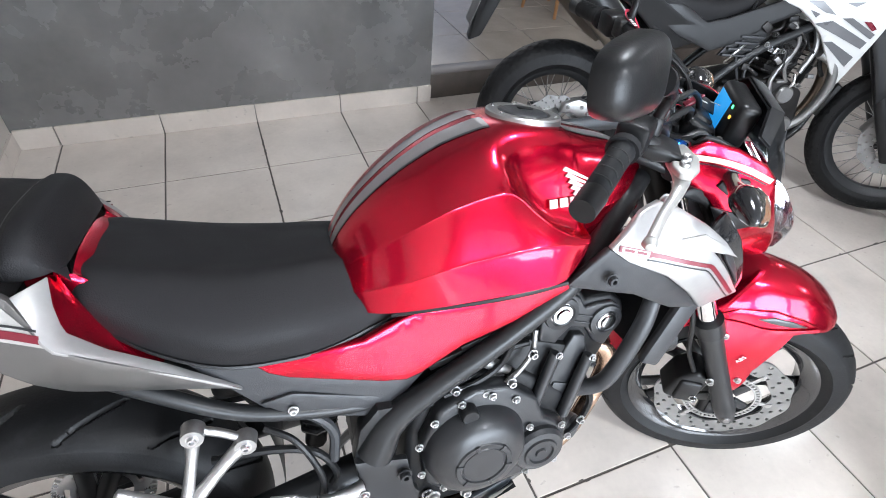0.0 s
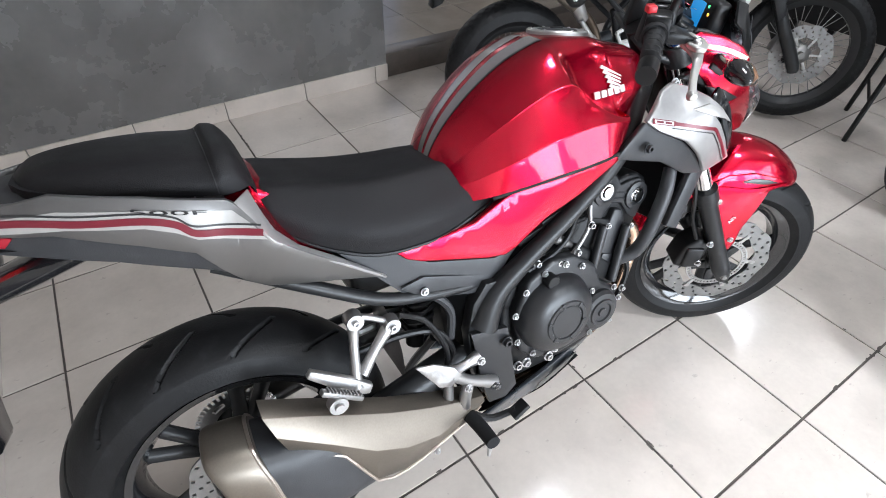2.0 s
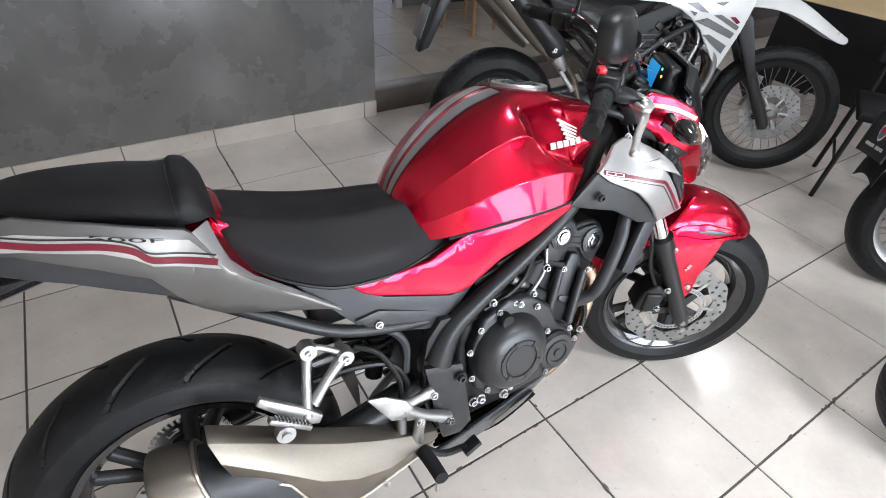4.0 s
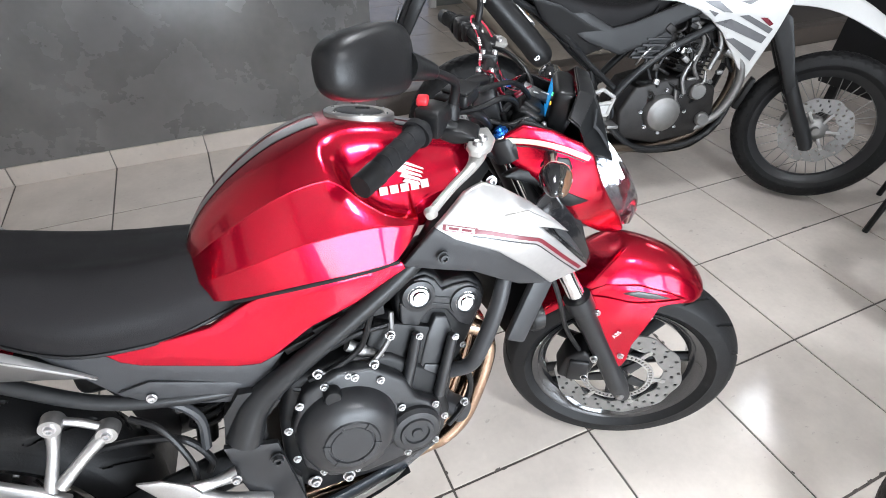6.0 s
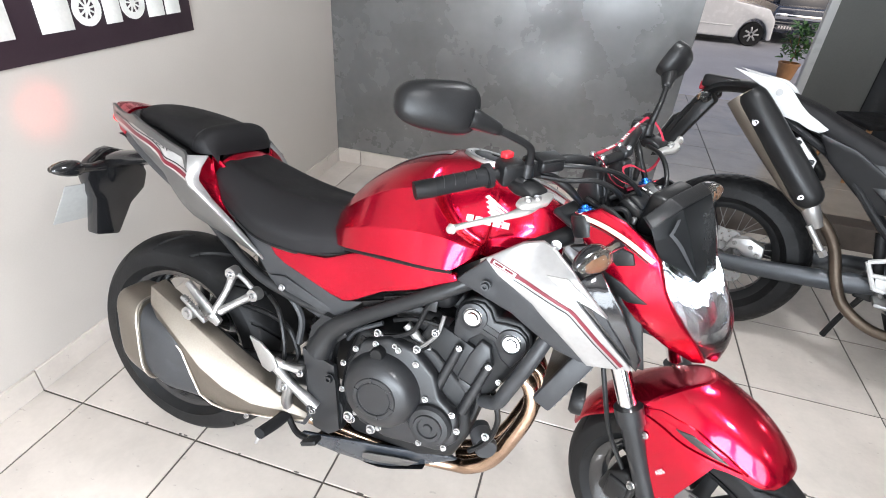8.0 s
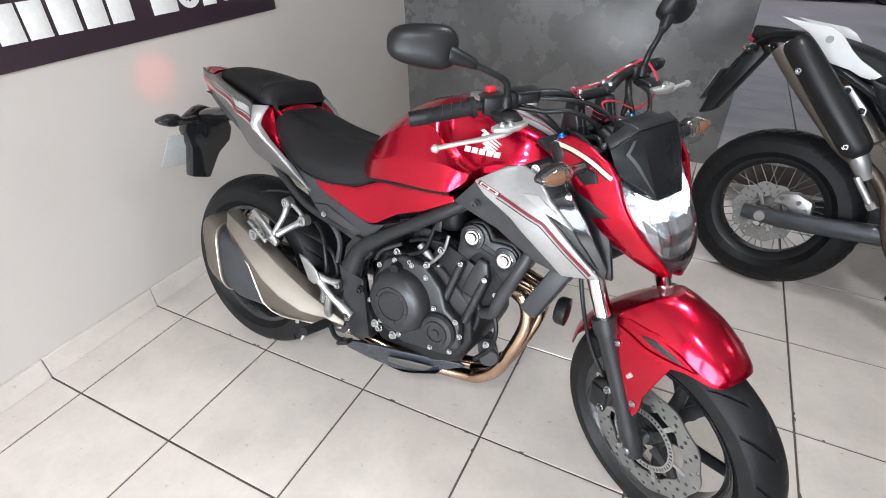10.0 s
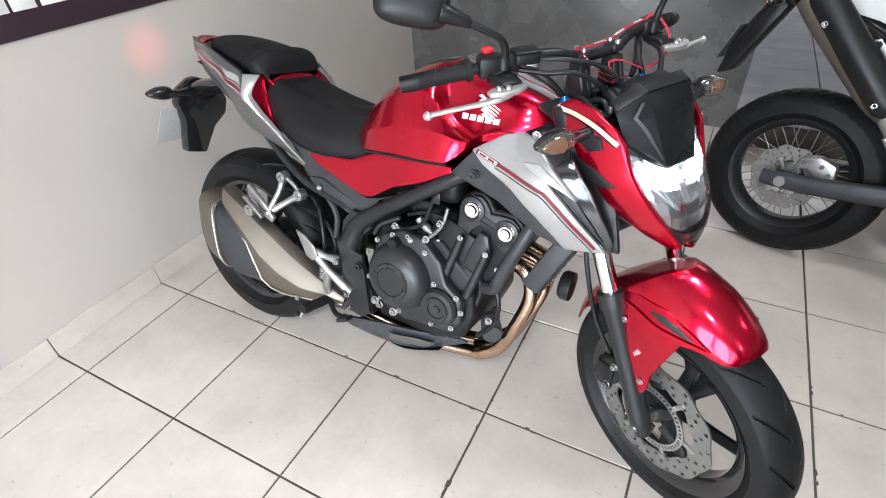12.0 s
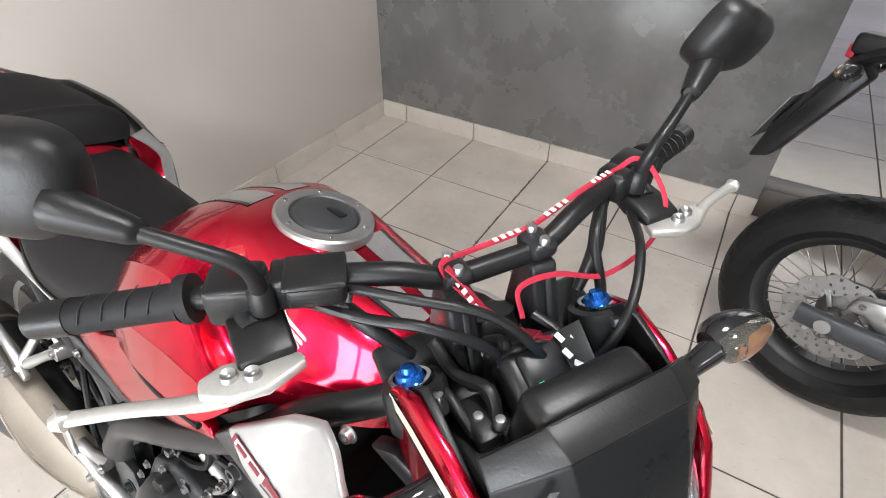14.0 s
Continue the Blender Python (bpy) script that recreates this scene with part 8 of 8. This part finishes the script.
for s in (-1, 1):
    part("headlamp", box(0.66 * s, -0.02, 0.70, 0.30, 0.06, 0.15, 0.02), M_REFL, car2)
    part("wheel", moved(lathe([(0.2, -0.09), (0.31, -0.08), (0.31, 0.08), (0.2, 0.09)], 32, "X"), pose(0.76 * s, 0.75, 0.31)), M_RUBBER, car2)
npl = part("number_plate", box(-0.50, -0.055, 0.44, 0.40, 0.02, 0.13, 0.004), M_DECALG, car2)
for k in range(5):
    part("letter_block", box(-0.64 + 0.07 * k, -0.068, 0.44, 0.04, 0.004, 0.07, 0), M_DECALW, npl)

plant = thing("potted_plant", pose(4.14, 11.32, -0.75) @ Matrix.Scale(0.92, 4), "leafy green potted plant by the door", "plant")
part("pot", lathe([(0, 0), (0.15, 0), (0.20, 0.30), (0.215, 0.30), (0.215, 0.34), (0.18, 0.34), (0.17, 0.28), (0, 0.28)], 32, "Z"), M_WOODD, plant)
part("stem", join(tube([(0, 0, 0.28), (0.03, 0.01, 0.6), (0.0, 0.04, 0.95)], [0.02, 0.015, 0.008], 8), tube([(0.02, 0, 0.45), (0.16, -0.05, 0.75)], [0.012, 0.006], 6), tube([(0.02, 0, 0.5), (-0.16, 0.06, 0.8)], [0.012, 0.006], 6)), M_WOODD, plant)
rnd = random.Random(4)
leaf = bmesh.new()
lv = [leaf.verts.new(p) for p in ((0, 0, 0), (0.03, 0.028, 0.010), (0.08, 0.034, 0.012), (0.13, 0.018, 0.0), (0.155, 0, -0.012), (0.13, -0.018, 0.0), (0.08, -0.034, 0.012), (0.03, -0.028, 0.010), (0.08, 0, -0.004))]
for k in range(8):
    leaf.faces.new((lv[8], lv[k], lv[(k + 1) % 8]))
first = part("leaf", leaf, M_LEAF, plant, m=pose(0.0, 0.0, 0.95, 10, -30, 40), smooth=80)
for k in range(230):
    a, h = rnd.uniform(0, 360), rnd.uniform(0.42, 1.12)
    r = rnd.uniform(0.02, 0.30) * (1 - abs(h - 0.75) * 0.9)
    sc = rnd.uniform(0.6, 1.15)
    again("leaf", first, plant, pose(r * math.cos(radians(a)), r * math.sin(radians(a)), h, rnd.uniform(-25, 25), rnd.uniform(-50, 40), a + rnd.uniform(-40, 40)) @ Matrix.Scale(sc, 4))

# ---- floor tiles and skirting ----
def tile_mesh(sx, sy, glaze):
    """A floor tile with rounded edges, its top at z = 0."""
    g = 0.0033
    hx, hy = sx / 2 - g, sy / 2 - g
    me = bpy.data.meshes.new("tile")
    v, f = [], []
    for z, i in ((-0.009, 0.0), (-0.0016, 0.0), (-0.0004, 0.0007), (0.0, 0.0022)):
        v += [(-hx + i, -hy + i, z), (hx - i, -hy + i, z), (hx - i, hy - i, z), (-hx + i, hy - i, z)]
    for k in (0, 4, 8):
        f += [(k + a, k + (a + 1) % 4, k + 4 + (a + 1) % 4, k + 4 + a) for a in range(4)]
    f.append((12, 13, 14, 15))
    me.from_pydata(v, [], f)
    me.materials.append(glaze)
    return me


def lay(parent, xs, ys, z, glaze):
    cache = {}
    for x0, x1 in zip(xs, xs[1:]):
        for y0, y1 in zip(ys, ys[1:]):
            key = (round(x1 - x0, 3), round(y1 - y0, 3))
            if key not in cache:
                cache[key] = tile_mesh(*key, glaze)
            o = new("tile", cache[key])
            o.parent = parent
            tilt = random.uniform(-0.06, 0.06)
            o.matrix_basis = pose((x0 + x1) / 2, (y0 + y1) / 2, z + random.uniform(-0.0004, 0.0003), tilt, random.uniform(-0.06, 0.06), random.choice((0, 180)))


lay(floor, [X_WALL] + [k * P for k in range(-2, 15)], [k * P for k in range(-9, 5)] + [2.285], 0.0, M_TILE)
lay(rear_floor, [0.99 + k * P for k in range(6)], [2.42 + k * P for k in range(6)] + [4.95], STEP, M_TILER)

# chipped edges and dirt along the worn joints
chips = bmesh.new()
crumb = random.Random(21)
RUNS = [((2.4, -1.0), (5.2, -1.0), 46), ((0.0, 2.9), (0.0, 4.6), 30), ((1.0, -3.0), (1.0, 1.0), 16), ((-1.5, 0.0), (3.0, 0.0), 20), ((3.0, -3.0), (3.0, 1.5), 14), ((2.0, 1.0), (6.0, 1.0), 16)]
for (xa, ya), (xb, yb), many in RUNS:
    for k in range(many):
        f = crumb.random()
        cx, cy = (xa + (xb - xa) * f) * P, (ya + (yb - ya) * f) * P
        side = crumb.choice((-1, 1)) * crumb.uniform(0.002, 0.0045)
        along = crumb.uniform(0.004, 0.013)
        ring = []
        for q in range(7):
            a = q * 2 * math.pi / 7
            u, w = along * math.cos(a) * crumb.uniform(0.7, 1.2), 0.0032 * math.sin(a) * crumb.uniform(0.6, 1.3) + side
            ring.append(chips.verts.new((cx + (u if ya == yb else w), cy + (w if ya == yb else u), 0.0009)))
        chips.faces.new(ring)
tagged(part("joint_dirt", solid(chips, 0.0006), M_GROUT), "dark crumbs and chips along worn tile joints", "dirt", kind="stuff")

skirt = thing("skirting", pose(0, 0, 0), "row of pale tile skirting along the walls", "skirting", kind="structure")
me_y = box(0, 0, 0.046, 0.012, P - 0.004, 0.092, 0.0015, 1)
first = part("tile", me_y, M_TILE, skirt, m=pose(X_WALL + 0.006, -0.5 * P, 0))
for k in range(-9, 5):
    if k != -1:
        again("tile", first, skirt, pose(X_WALL + 0.006, (k + 0.5) * P, 0))
first = part("tile", box(0, 0, 0.05, P - 0.004, 0.012, 0.1, 0.0015, 1), M_TILE, skirt, m=pose(0.5 * P, Y_PANEL - 0.006, 0))
for k in (-2, -1, 1):
    again("tile", first, skirt, pose((k + 0.5) * P, Y_PANEL - 0.006, 0))
part("tile", box(PANEL_END - 0.041, Y_PANEL - 0.006, 0.05, 0.083, 0.012, 0.1, 0.0015, 1), M_TILE, skirt)
part("tile", box((X_WALL - 0.9) / 2 + 0.004, Y_PANEL - 0.006, 0.05, 0.16, 0.012, 0.1, 0.0015, 1), M_TILE, skirt)
